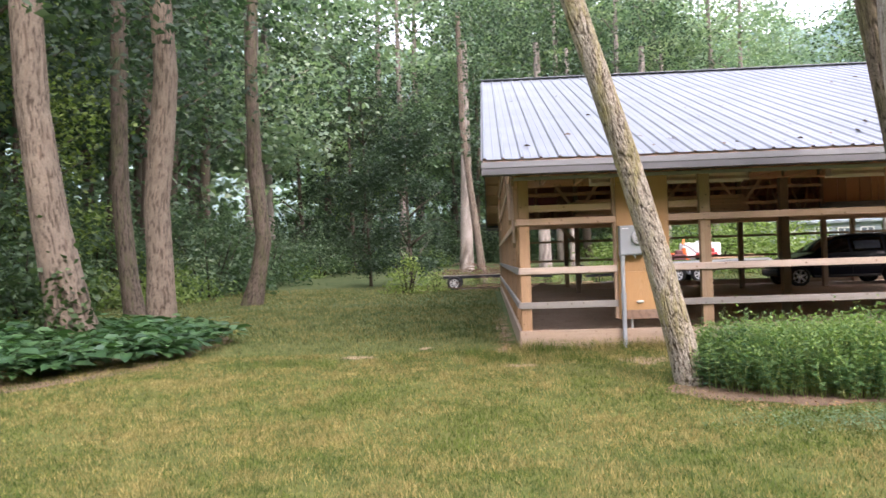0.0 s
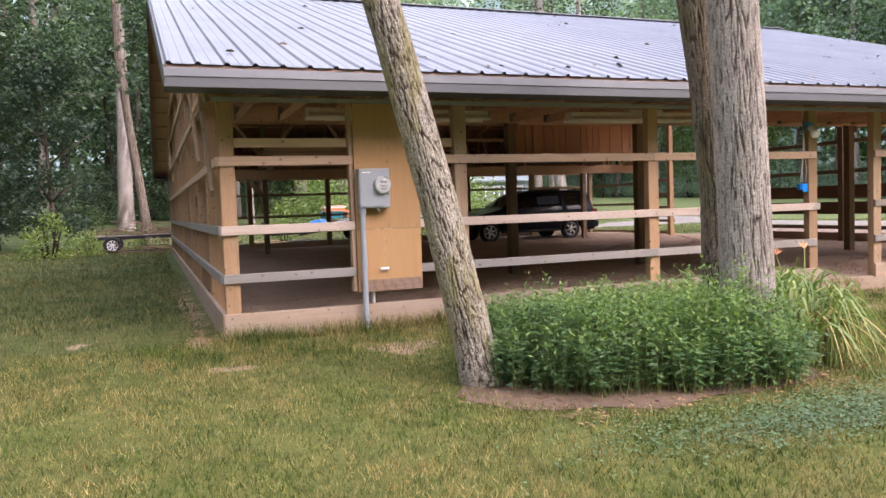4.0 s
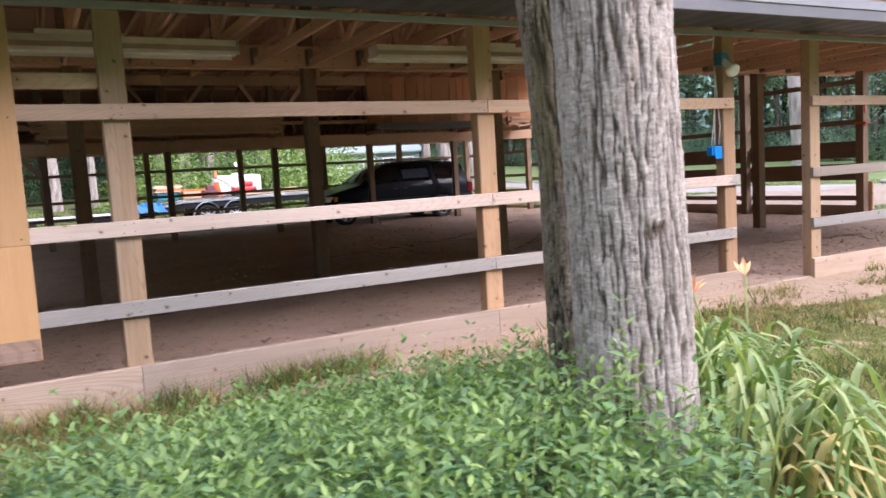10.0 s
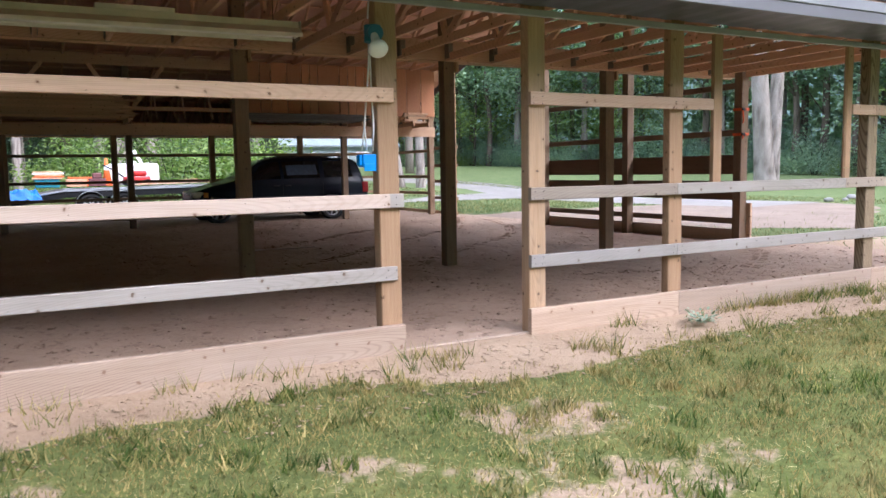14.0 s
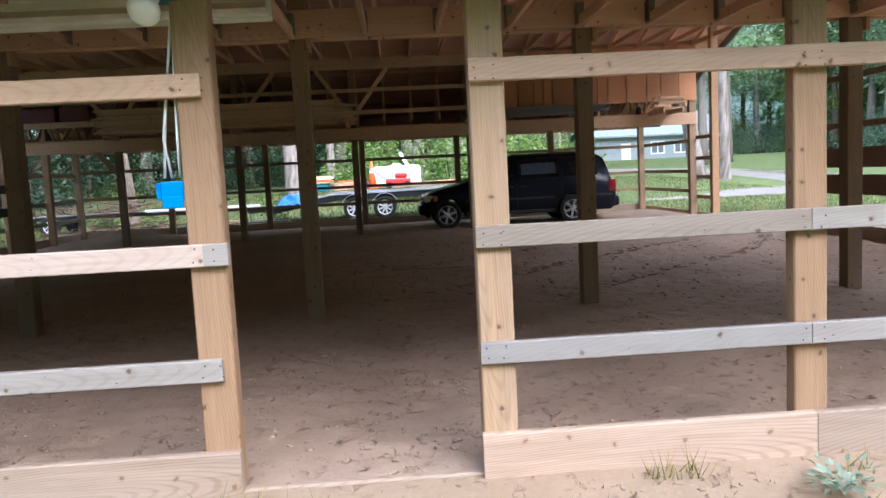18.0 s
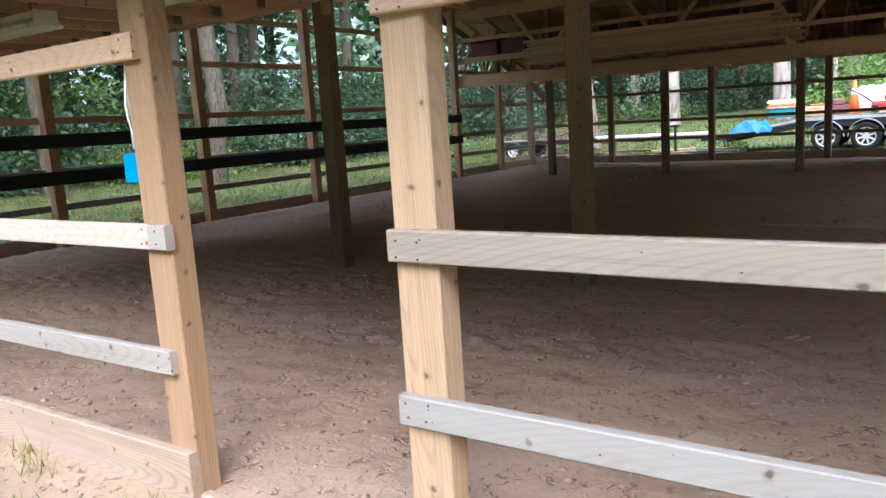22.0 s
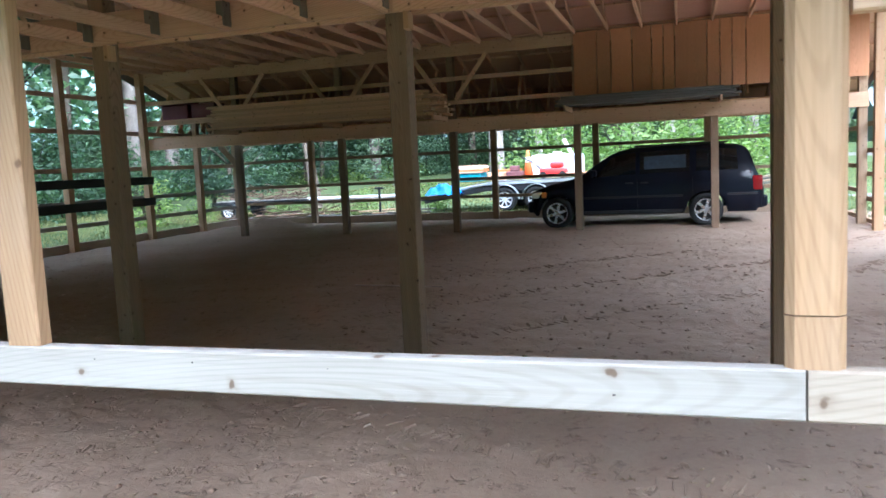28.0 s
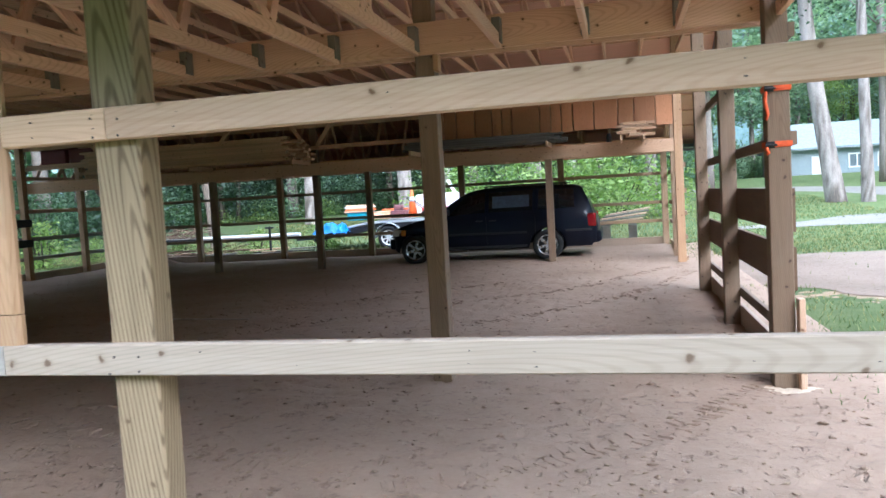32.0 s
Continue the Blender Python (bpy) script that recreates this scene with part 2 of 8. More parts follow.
def ground_mat():
    m, n, l, b = mat_base("lawn_ground", 1.0)
    b.inputs["Specular IOR Level"].default_value = 0.1
    v = coords(n, l, "Object")
    big = noise_tex(n, l, v, 0.55, 6, 0.65)
    mid = noise_tex(n, l, v, 2.3, 6, 0.65)
    fine = noise_tex(n, l, v, 38, 5, 0.7)
    tuft = noise_tex(n, l, v, 9, 5, 0.7)
    c = ramp(n, l, mid, [(0.3, (0.056, 0.088, 0.018)), (0.52, (0.105, 0.124, 0.030)), (0.75, (0.182, 0.170, 0.056))])
    c = mixc(n, l, ramp(n, l, big, [(0.46, (0, 0, 0)), (0.64, (0.8, 0.8, 0.8))]), c, (0.180, 0.160, 0.054))
    c = mixc(n, l, 0.5, c, ramp(n, l, fine, [(0.3, (0.038, 0.058, 0.014)), (0.7, (0.20, 0.19, 0.07))]))
    c = mixc(n, l, 1.0, c, ramp(n, l, tuft, [(0.3, (0.58, 0.66, 0.6)), (0.7, (1.3, 1.24, 1.15))]), "MULTIPLY")
    # the lawn behind and beside the barn is greyer: mist is put into its green
    sp = n.new("ShaderNodeSeparateXYZ")
    l.new(v, sp.inputs[0])
    side = []
    for axis, lo, hi in ((1, 8.5, 18.0), (0, 14.4, 21.0)):
        r = n.new("ShaderNodeMapRange")
        r.inputs["From Min"].default_value, r.inputs["From Max"].default_value = lo, hi
        l.new(sp.outputs[axis], r.inputs["Value"])
        side.append(r.outputs[0])
    most = n.new("ShaderNodeMath")
    most.operation = "MAXIMUM"
    l.new(side[0], most.inputs[0])
    l.new(side[1], most.inputs[1])
    hazed = ramp(n, l, mid, [(0.3, (0.060, 0.090, 0.036)), (0.55, (0.104, 0.130, 0.056)), (0.78, (0.165, 0.18, 0.086))])
    c = mixc(n, l, most.outputs[0], c, hazed)
    # the east lawn is paler still, as mist is blended into its colour
    pale = ramp(n, l, mid, [(0.3, (0.100, 0.138, 0.051)), (0.55, (0.146, 0.180, 0.072)), (0.78, (0.204, 0.223, 0.104))])
    c = mixc(n, l, side[1], c, pale)
    # bare sandy soil where the turf is worn through
    worn = n.new("ShaderNodeAttribute")
    worn.attribute_name = "wear"
    ragged = n.new("ShaderNodeMath")
    ragged.operation = "MULTIPLY_ADD"
    ragged.inputs[1].default_value = 0.9
    l.new(tuft, ragged.inputs[0])
    l.new(worn.outputs["Fac"], ragged.inputs[2])
    sand, hgt = dirt_nodes(n, l, *SAND)
    c = mixc(n, l, ramp(n, l, ragged.outputs[0], [(0.78, (0, 0, 0)), (1.3, (1, 1, 1))]), c, sand)
    l.new(c, b.inputs["Base Color"])
    bump(n, l, b, mixc(n, l, 0.5, fine, hgt), 0.9, 0.03)
    return m


def dirt_mat(name, dark, light, spot_dent_shade):
    m, n, l, b = mat_base(name, 0.95)
    b.inputs["Specular IOR Level"].default_value = 0.2
    c, hgt = dirt_nodes(n, l, dark, light, spot_dent_shade)
    l.new(c, b.inputs["Base Color"])
    bump(n, l, b, hgt, 1.0, 0.035)
    return m


def roof_mat():
    m, n, l, b = mat_base("galvalume_roof", 0.45, 0.5)
    v = coords(n, l, "Object")
    stain = noise_tex(n, l, coords(n, l, "Object", (2.0, 0.3, 0.3)), 1.2, 6)
    f = noise_tex(n, l, v, 1.1, 6)
    c = ramp(n, l, f, [(0.3, (0.185, 0.196, 0.218)), (0.7, (0.240, 0.250, 0.272))])
    c = mixc(n, l, ramp(n, l, stain, [(0.5, (0, 0, 0)), (0.75, (0.35, 0.35, 0.35))]), c, (0.19, 0.20, 0.22))
    l.new(c, b.inputs["Base Color"])
    return m


M_POST = wood("post_wood", (0.46, 0.288, 0.160), (0.30, 0.174, 0.088), (0.15, 0.08, 0.035), weather=0.25, grain=0.38)
M_POST_GREY = wood("weathered_post_wood", (0.42, 0.285, 0.170), (0.235, 0.148, 0.085), (0.10, 0.065, 0.04), (0.34, 0.30, 0.25), 0.5, grain=0.38)
M_POST_GREEN = wood("treated_post_wood", (0.365, 0.272, 0.162), (0.12, 0.078, 0.038), (0.14, 0.09, 0.045), (0.40, 0.35, 0.26), 0.2, grain=0.8, ring=24.0, skew=1.5)
M_RAIL = wood("rail_wood", (0.62, 0.43, 0.305), (0.47, 0.30, 0.195), (0.17, 0.085, 0.04), (0.58, 0.46, 0.37), 0.3, grain=0.35)
M_RAIL_PALE = wood("pale_rail_wood", (0.53, 0.43, 0.36), (0.40, 0.30, 0.235), (0.17, 0.10, 0.06), (0.52, 0.47, 0.43), 0.5, grain=0.35)
M_RAIL_GREY = wood("weathered_rail_wood", (0.335, 0.303, 0.272), (0.23, 0.200, 0.172), (0.11, 0.07, 0.042), (0.375, 0.350, 0.322), 0.75, grain=0.4)
# the weathered rail wood again, with warmer light on two rails put into it
M_RAIL_WARMLIT = wood("warm_lit_rail_wood", (0.345, 0.285, 0.228), (0.24, 0.190, 0.146), (0.11, 0.07, 0.042), (0.35, 0.30, 0.255), 0.5, grain=0.45)
M_SILL = wood("sill_wood", (0.44, 0.332, 0.245), (0.27, 0.185, 0.128), (0.22, 0.13, 0.08), (0.46, 0.38, 0.31), 0.5)
M_FRAME = wood("framing_wood", (0.74, 0.485, 0.325), (0.56, 0.335, 0.21), (0.13, 0.065, 0.03), weather=0.12)
M_LUMBER = wood("stacked_lumber", (0.66, 0.44, 0.28), (0.49, 0.31, 0.19), (0.15, 0.08, 0.04), weather=0.3)
M_DARKBOARD = wood("dark_board", (0.020, 0.020, 0.018), (0.012, 0.012, 0.011), (0.008, 0.008, 0.008), (0.03, 0.03, 0.028), 0.2)
M_BROWNBOARD = wood("brown_board", (0.16, 0.095, 0.055), (0.10, 0.06, 0.035), (0.05, 0.03, 0.02), (0.2, 0.16, 0.12), 0.3)
M_PLY = wood("plywood", (0.50, 0.295, 0.13), (0.41, 0.225, 0.095), (0.24, 0.13, 0.06), (0.42, 0.34, 0.25), 0.3, knots=False)
M_DECK = wood("roof_decking", (0.73, 0.46, 0.345), (0.58, 0.345, 0.25), (0.10, 0.05, 0.03), weather=0.1, knots=False)
M_OSB = wood("osb_panel", (0.53, 0.26, 0.135), (0.41, 0.19, 0.092), (0.2, 0.1, 0.04), weather=0.1, knots=False)
M_POST_OLD = wood("old_post_wood", (0.25, 0.170, 0.108), (0.15, 0.098, 0.06), (0.07, 0.04, 0.03), (0.21, 0.175, 0.145), 0.5)
SAND = ((0.27, 0.187, 0.120), (0.42, 0.312, 0.210), (0.19, 0.132, 0.082))
M_GROUND = ground_mat()
M_DIRT = dirt_mat("barn_dirt", (0.278, 0.190, 0.132), (0.410, 0.302, 0.222), (0.165, 0.114, 0.081))
M_SAND = dirt_mat("sand", *SAND)
M_MULCH = dirt_mat("mulch", (0.115, 0.076, 0.050), (0.22, 0.15, 0.10), (0.06, 0.04, 0.027))
M_GRAVEL = dirt_mat("gravel_drive", (0.20, 0.178, 0.155), (0.30, 0.272, 0.24), (0.14, 0.135, 0.095))
M_ROOF = roof_mat()
M_FASCIA = plain("fascia_grey", (0.15, 0.145, 0.155), 0.5, 0.1, 0.08, 2, 0)
M_FASCIA_LT = plain("drip_edge", (0.27, 0.265, 0.28), 0.45, 0.2, 0.08, 2, 0)
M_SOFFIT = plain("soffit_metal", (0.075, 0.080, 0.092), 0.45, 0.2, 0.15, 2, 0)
M_TRIM = plain("trim_metal", (0.30, 0.305, 0.315), 0.5, 0.1, 0.1, 3, 0)
M_METER = plain("meter_paint", (0.33, 0.35, 0.365), 0.5, 0.0, 0.06, 5, 0.03)
M_PVC = plain("grey_pvc", (0.34, 0.36, 0.38), 0.5, 0.0, 0.1, 5, 0)
M_WHITE = plain("white_plastic", (0.78, 0.78, 0.76), 0.5, 0.0, 0.05, 5, 0)
M_CHROME = plain("bright_metal", (0.62, 0.63, 0.65), 0.28, 0.9, 0.1, 5, 0)
M_BLUE = plain("blue_plastic", (0.0, 0.24, 0.72), 0.45, 0.0, 0.1, 5, 0)
M_BLUE_DK = plain("blue_box_paint", (0.03, 0.15, 0.24), 0.5, 0.0, 0.15, 6, 0)
M_FIXTURE = plain("fixture_enamel", (0.72, 0.70, 0.62), 0.5, 0.0, 0.15, 4, 0.05)
M_BLACK = plain("black_steel", (0.02, 0.02, 0.022), 0.5, 0.3, 0.2, 5, 0.05)
M_TYRE = plain("tyre_rubber", (0.018, 0.018, 0.018), 0.85, 0.0, 0.2, 8, 0.1)
M_RED = plain("red_paint", (0.50, 0.03, 0.025), 0.45, 0.0, 0.15, 6, 0.05)
M_DKRED = plain("dark_red_paint", (0.13, 0.02, 0.028), 0.5, 0.0, 0.15, 6, 0.05)
M_ORANGE = plain("orange_plastic", (0.80, 0.16, 0.03), 0.6, 0.0, 0.1, 6, 0.05)
M_TARP = plain("blue_tarp", (0.02, 0.20, 0.62), 0.45, 0.0, 0.2, 7, 0.1)
M_TEAL = plain("teal_paint", (0.02, 0.20, 0.24), 0.6, 0.0, 0.15, 6, 0.05)
M_DECKALU = plain("aluminium_deck", (0.55, 0.57, 0.58), 0.4, 0.6, 0.1, 4, 0.05)
# siding and shingles are paled towards blue: the mist is put into them
M_SIDING = plain("house_siding", (0.30, 0.35, 0.375), 0.7, 0.0, 0.06, 3, 0)
M_SHINGLE = plain("house_shingles", (0.30, 0.345, 0.365), 0.85, 0.0, 0.15, 5, 0.1)
M_NAIL = plain("nail_steel", (0.06, 0.05, 0.045), 0.6, 0.5, 0.2, 20, 0)
M_GREYBOARD = wood("grey_boards", (0.22, 0.20, 0.17), (0.14, 0.125, 0.105), (0.08, 0.06, 0.05), (0.28, 0.27, 0.25), 0.5)
M_STRAP = plain("orange_strap", (0.75, 0.12, 0.03), 0.8, 0.0, 0.15, 20, 0.1)
M_PANE_FAR = plain("grey_window_pane", (0.16, 0.19, 0.21), 0.2, 0.0, 0.15, 3, 0)
M_STONE = plain("field_stone", (0.25, 0.235, 0.215), 0.9, 0.0, 0.25, 5, 0.4)
M_PETAL = plain("lily_petal", (0.82, 0.40, 0.18), 0.6, 0.0, 0.2, 20, 0)


def paint_mat(name, colour):
    m, n, l, b = mat_base(name, 0.4)
    b.inputs["Base Color"].default_value = (*colour, 1)
    b.inputs["Specular IOR Level"].default_value = 0.12
    b.inputs["Coat Weight"].default_value = 0.22
    b.inputs["Coat Roughness"].default_value = 0.08
    v = coords(n, l, "Object")
    c = ramp(n, l, noise_tex(n, l, v, 1.5, 4), [(0.3, colour), (0.7, tuple(x * 1.5 + 0.002 for x in colour))])
    l.new(c, b.inputs["Base Color"])
    return m


def glass_mat(name, tint, rough=0.03):
    m, n, l, b = mat_base(name, rough)
    b.inputs["Base Color"].default_value = (*tint, 1)
    b.inputs["Transmission Weight"].default_value = 1.0
    b.inputs["IOR"].default_value = 1.45
    return m


M_VAN = paint_mat("van_paint", (0.0028, 0.0045, 0.011))
M_VAN_TRIM = plain("van_trim", (0.012, 0.012, 0.013), 0.7, 0.0, 0.2, 8, 0.05)
M_GLASS_DK, n_, l_, b_ = mat_base("dark_privacy_glass", 0.02)
b_.inputs["Base Color"].default_value = (0.008, 0.010, 0.012, 1)
b_.inputs["Specular IOR Level"].default_value = 0.6
M_LENS = glass_mat("clear_lens", (0.9, 0.9, 0.9))
M_LAMP = plain("headlamp_lens", (0.75, 0.70, 0.58), 0.15, 0.3, 0.1, 10, 0)
M_TAIL = plain("tail_lamp", (0.22, 0.006, 0.01), 0.2, 0.0, 0.15, 10, 0)
M_PAPER = plain("paper_sheet", (0.05, 0.068, 0.10), 0.8, 0.0, 0.3, 9, 0)

M_LEAF = leaf_mat("forest_leaf", (0.028, 0.055, 0.039), (0.078, 0.124, 0.080), 0.42)
M_LEAF_SHRUB = leaf_mat("shrub_leaf", (0.046, 0.090, 0.060), (0.128, 0.200, 0.124), 0.5)
M_LEAF_LT = leaf_mat("light_leaf", (0.12, 0.19, 0.06), (0.30, 0.39, 0.15), 0.5)
M_LEAF_DK = leaf_mat("dark_leaf", (0.036, 0.068, 0.056), (0.085, 0.134, 0.104), 0.5)
M_MINT = leaf_mat("mint_leaf", (0.048, 0.118, 0.058), (0.21, 0.35, 0.165), 0.42, 0.5)
M_MINT_TIP = leaf_mat("young_mint_leaf", (0.075, 0.15, 0.045), (0.22, 0.325, 0.115), 0.4, 0.5)
M_HOSTA = leaf_mat("hosta_leaf", (0.028, 0.078, 0.032), (0.105, 0.20, 0.085), 0.25, 0.4)
M_LILY_DRY = leaf_mat("withered_lily_leaf", (0.36, 0.30, 0.10), (0.62, 0.50, 0.24), 0.3, 0.6)
M_LILY = leaf_mat("lily_leaf", (0.17, 0.26, 0.07), (0.50, 0.52, 0.21), 0.35, 0.5)


def grass_mat(name, shade, bright, dry, start=0.74):
    m, n, l, b = mat_base(name, 0.75)
    b.inputs["Specular IOR Level"].default_value = 0.2
    v = coords(n, l, "Object")
    isl = n.new("ShaderNodeNewGeometry").outputs["Random Per Island"]
    green = ramp(n, l, isl, [(0.0, shade), (1.0, bright)])
    straw = ramp(n, l, isl, [(0.0, (0.20, 0.17, 0.055)), (1.0, (0.50, 0.39, 0.17))])
    # dry patches a hand to a stride across, and broad drier stretches
    p = noise_tex(n, l, v, 1.7, 6, 0.75)
    broad = noise_tex(n, l, v, 0.42, 3, 0.6)
    q = n.new("ShaderNodeMath")
    q.operation = "ADD"
    l.new(p, q.inputs[0])
    k = n.new("ShaderNodeMath")
    k.operation = "MULTIPLY"
    k.inputs[1].default_value = 0.22
    l.new(isl, k.inputs[0])
    l.new(k.outputs[0], q.inputs[1])
    q2 = n.new("ShaderNodeMath")
    q2.operation = "MULTIPLY_ADD"
    q2.inputs[1].default_value = 0.45
    l.new(broad, q2.inputs[0])
    l.new(q.outputs[0], q2.inputs[2])
    c = mixc(n, l, ramp(n, l, q2.outputs[0], [(start, (0, 0, 0)), (start + 0.2, (dry, dry, dry))]), green, straw)
    c = mixc(n, l, 1.0, c, ramp(n, l, noise_tex(n, l, v, 6, 4, 0.7), [(0.32, (0.55, 0.64, 0.6)), (0.68, (1.3, 1.24, 1.15))]), "MULTIPLY")
    l.new(c, b.inputs["Base Color"])
    t = n.new("ShaderNodeBsdfTranslucent")
    l.new(c, t.inputs["Color"])
    mx = n.new("ShaderNodeMixShader")
    mx.inputs[0].default_value = 0.35
    l.new(b.outputs[0], mx.inputs[1])
    l.new(t.outputs[0], mx.inputs[2])
    l.new(mx.outputs[0], n["Material Output"].inputs["Surface"])
    return m


# distant woods with the mist put into their colour
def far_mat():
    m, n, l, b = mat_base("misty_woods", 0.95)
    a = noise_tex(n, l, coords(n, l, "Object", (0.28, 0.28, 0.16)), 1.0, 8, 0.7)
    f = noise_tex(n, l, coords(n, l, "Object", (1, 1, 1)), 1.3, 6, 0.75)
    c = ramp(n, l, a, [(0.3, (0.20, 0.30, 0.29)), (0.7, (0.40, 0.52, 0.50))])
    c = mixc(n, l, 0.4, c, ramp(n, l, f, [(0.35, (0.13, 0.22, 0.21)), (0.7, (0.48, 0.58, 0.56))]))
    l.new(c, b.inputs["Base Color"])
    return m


M_GRASS = grass_mat("grass_blade", (0.042, 0.086, 0.015), (0.200, 0.250, 0.056), 1.0)
# blades of the farther lawn, with mist put into their green
M_GRASS_HAZE = grass_mat("hazed_grass_blade", (0.047, 0.084, 0.023), (0.145, 0.185, 0.062), 0.6)
# east lawn blades, lightened to carry the mist
M_GRASS_MIST = grass_mat("mist_grass_blade", (0.085, 0.135, 0.050), (0.225, 0.285, 0.120), 0.5)
M_GRASS_WORN = grass_mat("worn_grass_blade", (0.052, 0.088, 0.024), (0.180, 0.220, 0.072), 1.0, 0.63)
# leaves of the far woods: haze is painted in as a paler, bluer green
M_LEAF_HAZE = leaf_mat("hazed_leaf", (0.18, 0.27, 0.235), (0.33, 0.425, 0.36), 0.5)
M_RUSTSOIL = dirt_mat("reddish_soil", (0.20, 0.12, 0.085), (0.34, 0.24, 0.18), (0.12, 0.075, 0.05))
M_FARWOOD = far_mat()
M_IVY = leaf_mat("ivy_leaf", (0.02, 0.05, 0.014), (0.08, 0.14, 0.04), 0.3)
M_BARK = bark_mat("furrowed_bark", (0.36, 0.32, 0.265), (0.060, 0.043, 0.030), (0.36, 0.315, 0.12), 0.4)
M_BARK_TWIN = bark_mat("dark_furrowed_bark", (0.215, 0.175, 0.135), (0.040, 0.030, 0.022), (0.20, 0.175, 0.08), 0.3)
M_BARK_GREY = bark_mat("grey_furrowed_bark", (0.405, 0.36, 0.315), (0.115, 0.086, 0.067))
M_BARK_PALE = bark_mat("pale_bark", (0.205, 0.168, 0.132), (0.075, 0.058, 0.044))
M_BARK_DK = bark_mat("forest_bark", (0.13, 0.105, 0.085), (0.045, 0.035, 0.028), (0.10, 0.11, 0.05))
M_BARK_WHITE = bark_mat("white_bark", (0.34, 0.30, 0.27), (0.16, 0.135, 0.115))


# ---- building helpers ----
rng = np.random.default_rng(7)


def link_mesh(name, verts, faces, material, parent=None, m=None, smooth=False, label=""):
    me = bpy.data.meshes.new(name)
    me.from_pydata([tuple(v) for v in verts], [], faces)
    if smooth:
        me.polygons.foreach_set("use_smooth", [True] * len(me.polygons))
    me.materials.append(material)
    me.update()
    return place(new(name, me), parent, m, label)


def place(ob, parent=None, m=None, label=""):
    """Puts ob at the world pose m, under parent when there is one."""
    m = m if m is not None else Matrix.Identity(4)
    if parent is not None:
        ob.parent = parent
        top, pm = parent, Matrix.Identity(4)
        while top is not None:
            pm = top.matrix_basis @ pm
            top = top.parent
        ob.matrix_basis = pm.inverted() @ m
    else:
        ob.matrix_basis = m
    if label:
        ob["label"] = label
    return ob


def empty(name, at=(0, 0, 0), label="", category="", group="", kind="", rz=0):
    ob = new(name)
    ob.empty_display_size = 0.1
    ob.matrix_basis = pose(*at, 0, 0, rz)
    return tagged(ob, label, category, group, kind)


def fast_mesh(name, V, T, smooth=False):
    me = bpy.data.meshes.new(name)
    V, T = np.asarray(V, np.float32), np.asarray(T, np.int32)
    me.vertices.add(len(V))
    me.vertices.foreach_set("co", V.ravel())
    me.loops.add(T.size)
    me.loops.foreach_set("vertex_index", T.ravel())
    me.polygons.add(len(T))
    me.polygons.foreach_set("loop_start", np.arange(0, T.size, T.shape[1], dtype=np.int32))
    if smooth:
        me.polygons.foreach_set("use_smooth", np.ones(len(T), bool))
    me.update(calc_edges=True)
    return me


def part(name, bm, material, parent, label="", m=None, smooth=False):
    me = bpy.data.meshes.new(name)
    bm.to_mesh(me)
    bm.free()
    if smooth:
        me.polygons.foreach_set("use_smooth", [True] * len(me.polygons))
    me.materials.append(material)
    return place(new(name, me), parent, m, label)


def aim(a, b, roll=0.0):
    """Pose at the middle of a-b with local x along it and local z as near up as can be."""
    a, b = Vector(a), Vector(b)
    x = (b - a).normalized()
    up = Vector((0, 0, 1)) if abs(x.z) < 0.95 else Vector((0, 1, 0))
    y = up.cross(x).normalized()
    z = x.cross(y)
    m = Matrix((x, y, z)).transposed().to_4x4()
    m.translation = (a + b) / 2
    return m @ Matrix.Rotation(roll, 4, "X")


BOARDS = {}


def board(name, a, b, w, h, material, parent=None, chamfer=0.004, label=""):
    """A sawn board from a to b, w across and h high, with eased edges; alike boards share their mesh."""
    L = (Vector(b) - Vector(a)).length
    key = (round(L, 3), w, h, material.name, chamfer)
    if key not in BOARDS:
        c, X, Y, Z = chamfer, L / 2, w / 2, h / 2
        ring = [(-Y + c, -Z), (Y - c, -Z), (Y, -Z + c), (Y, Z - c), (Y - c, Z), (-Y + c, Z), (-Y, Z - c), (-Y, -Z + c)]
        vs = [(-X, p, q) for p, q in ring] + [(X, p, q) for p, q in ring]
        fs = [(i, (i + 1) % 8, 8 + (i + 1) % 8, 8 + i) for i in range(8)] + [tuple(range(7, -1, -1)), tuple(range(8, 16))]
        me = bpy.data.meshes.new("board")
        me.from_pydata(vs, [], fs)
        me.materials.append(material)
        me.update()
        BOARDS[key] = me
    return place(new(name, BOARDS[key]), parent, aim(a, b), label)


def box(bm, lo, hi, bevel=0.0, seg=2):
    c = [(l + h) / 2 for l, h in zip(lo, hi)]
    r = bmesh.ops.create_cube(bm, size=1, matrix=Matrix.Translation(c) @ Matrix.Diagonal([h - l for l, h in zip(lo, hi)] + [1]))
    if bevel:
        es = list({e for v in r["verts"] for e in v.link_edges})
        bmesh.ops.bevel(bm, geom=es, offset=bevel, segments=seg, affect="EDGES", profile=0.5)
    return bm


def cyl(bm, a, b, r1, r2=None, seg=16, caps=True):
    a, b = Vector(a), Vector(b)
    d = b - a
    m = Matrix.Translation((a + b) / 2) @ d.to_track_quat("Z", "Y").to_matrix().to_4x4()
    bmesh.ops.create_cone(bm, cap_ends=caps, segments=seg, radius1=r1, radius2=r1 if r2 is None else r2, depth=d.length, matrix=m)
    return bm


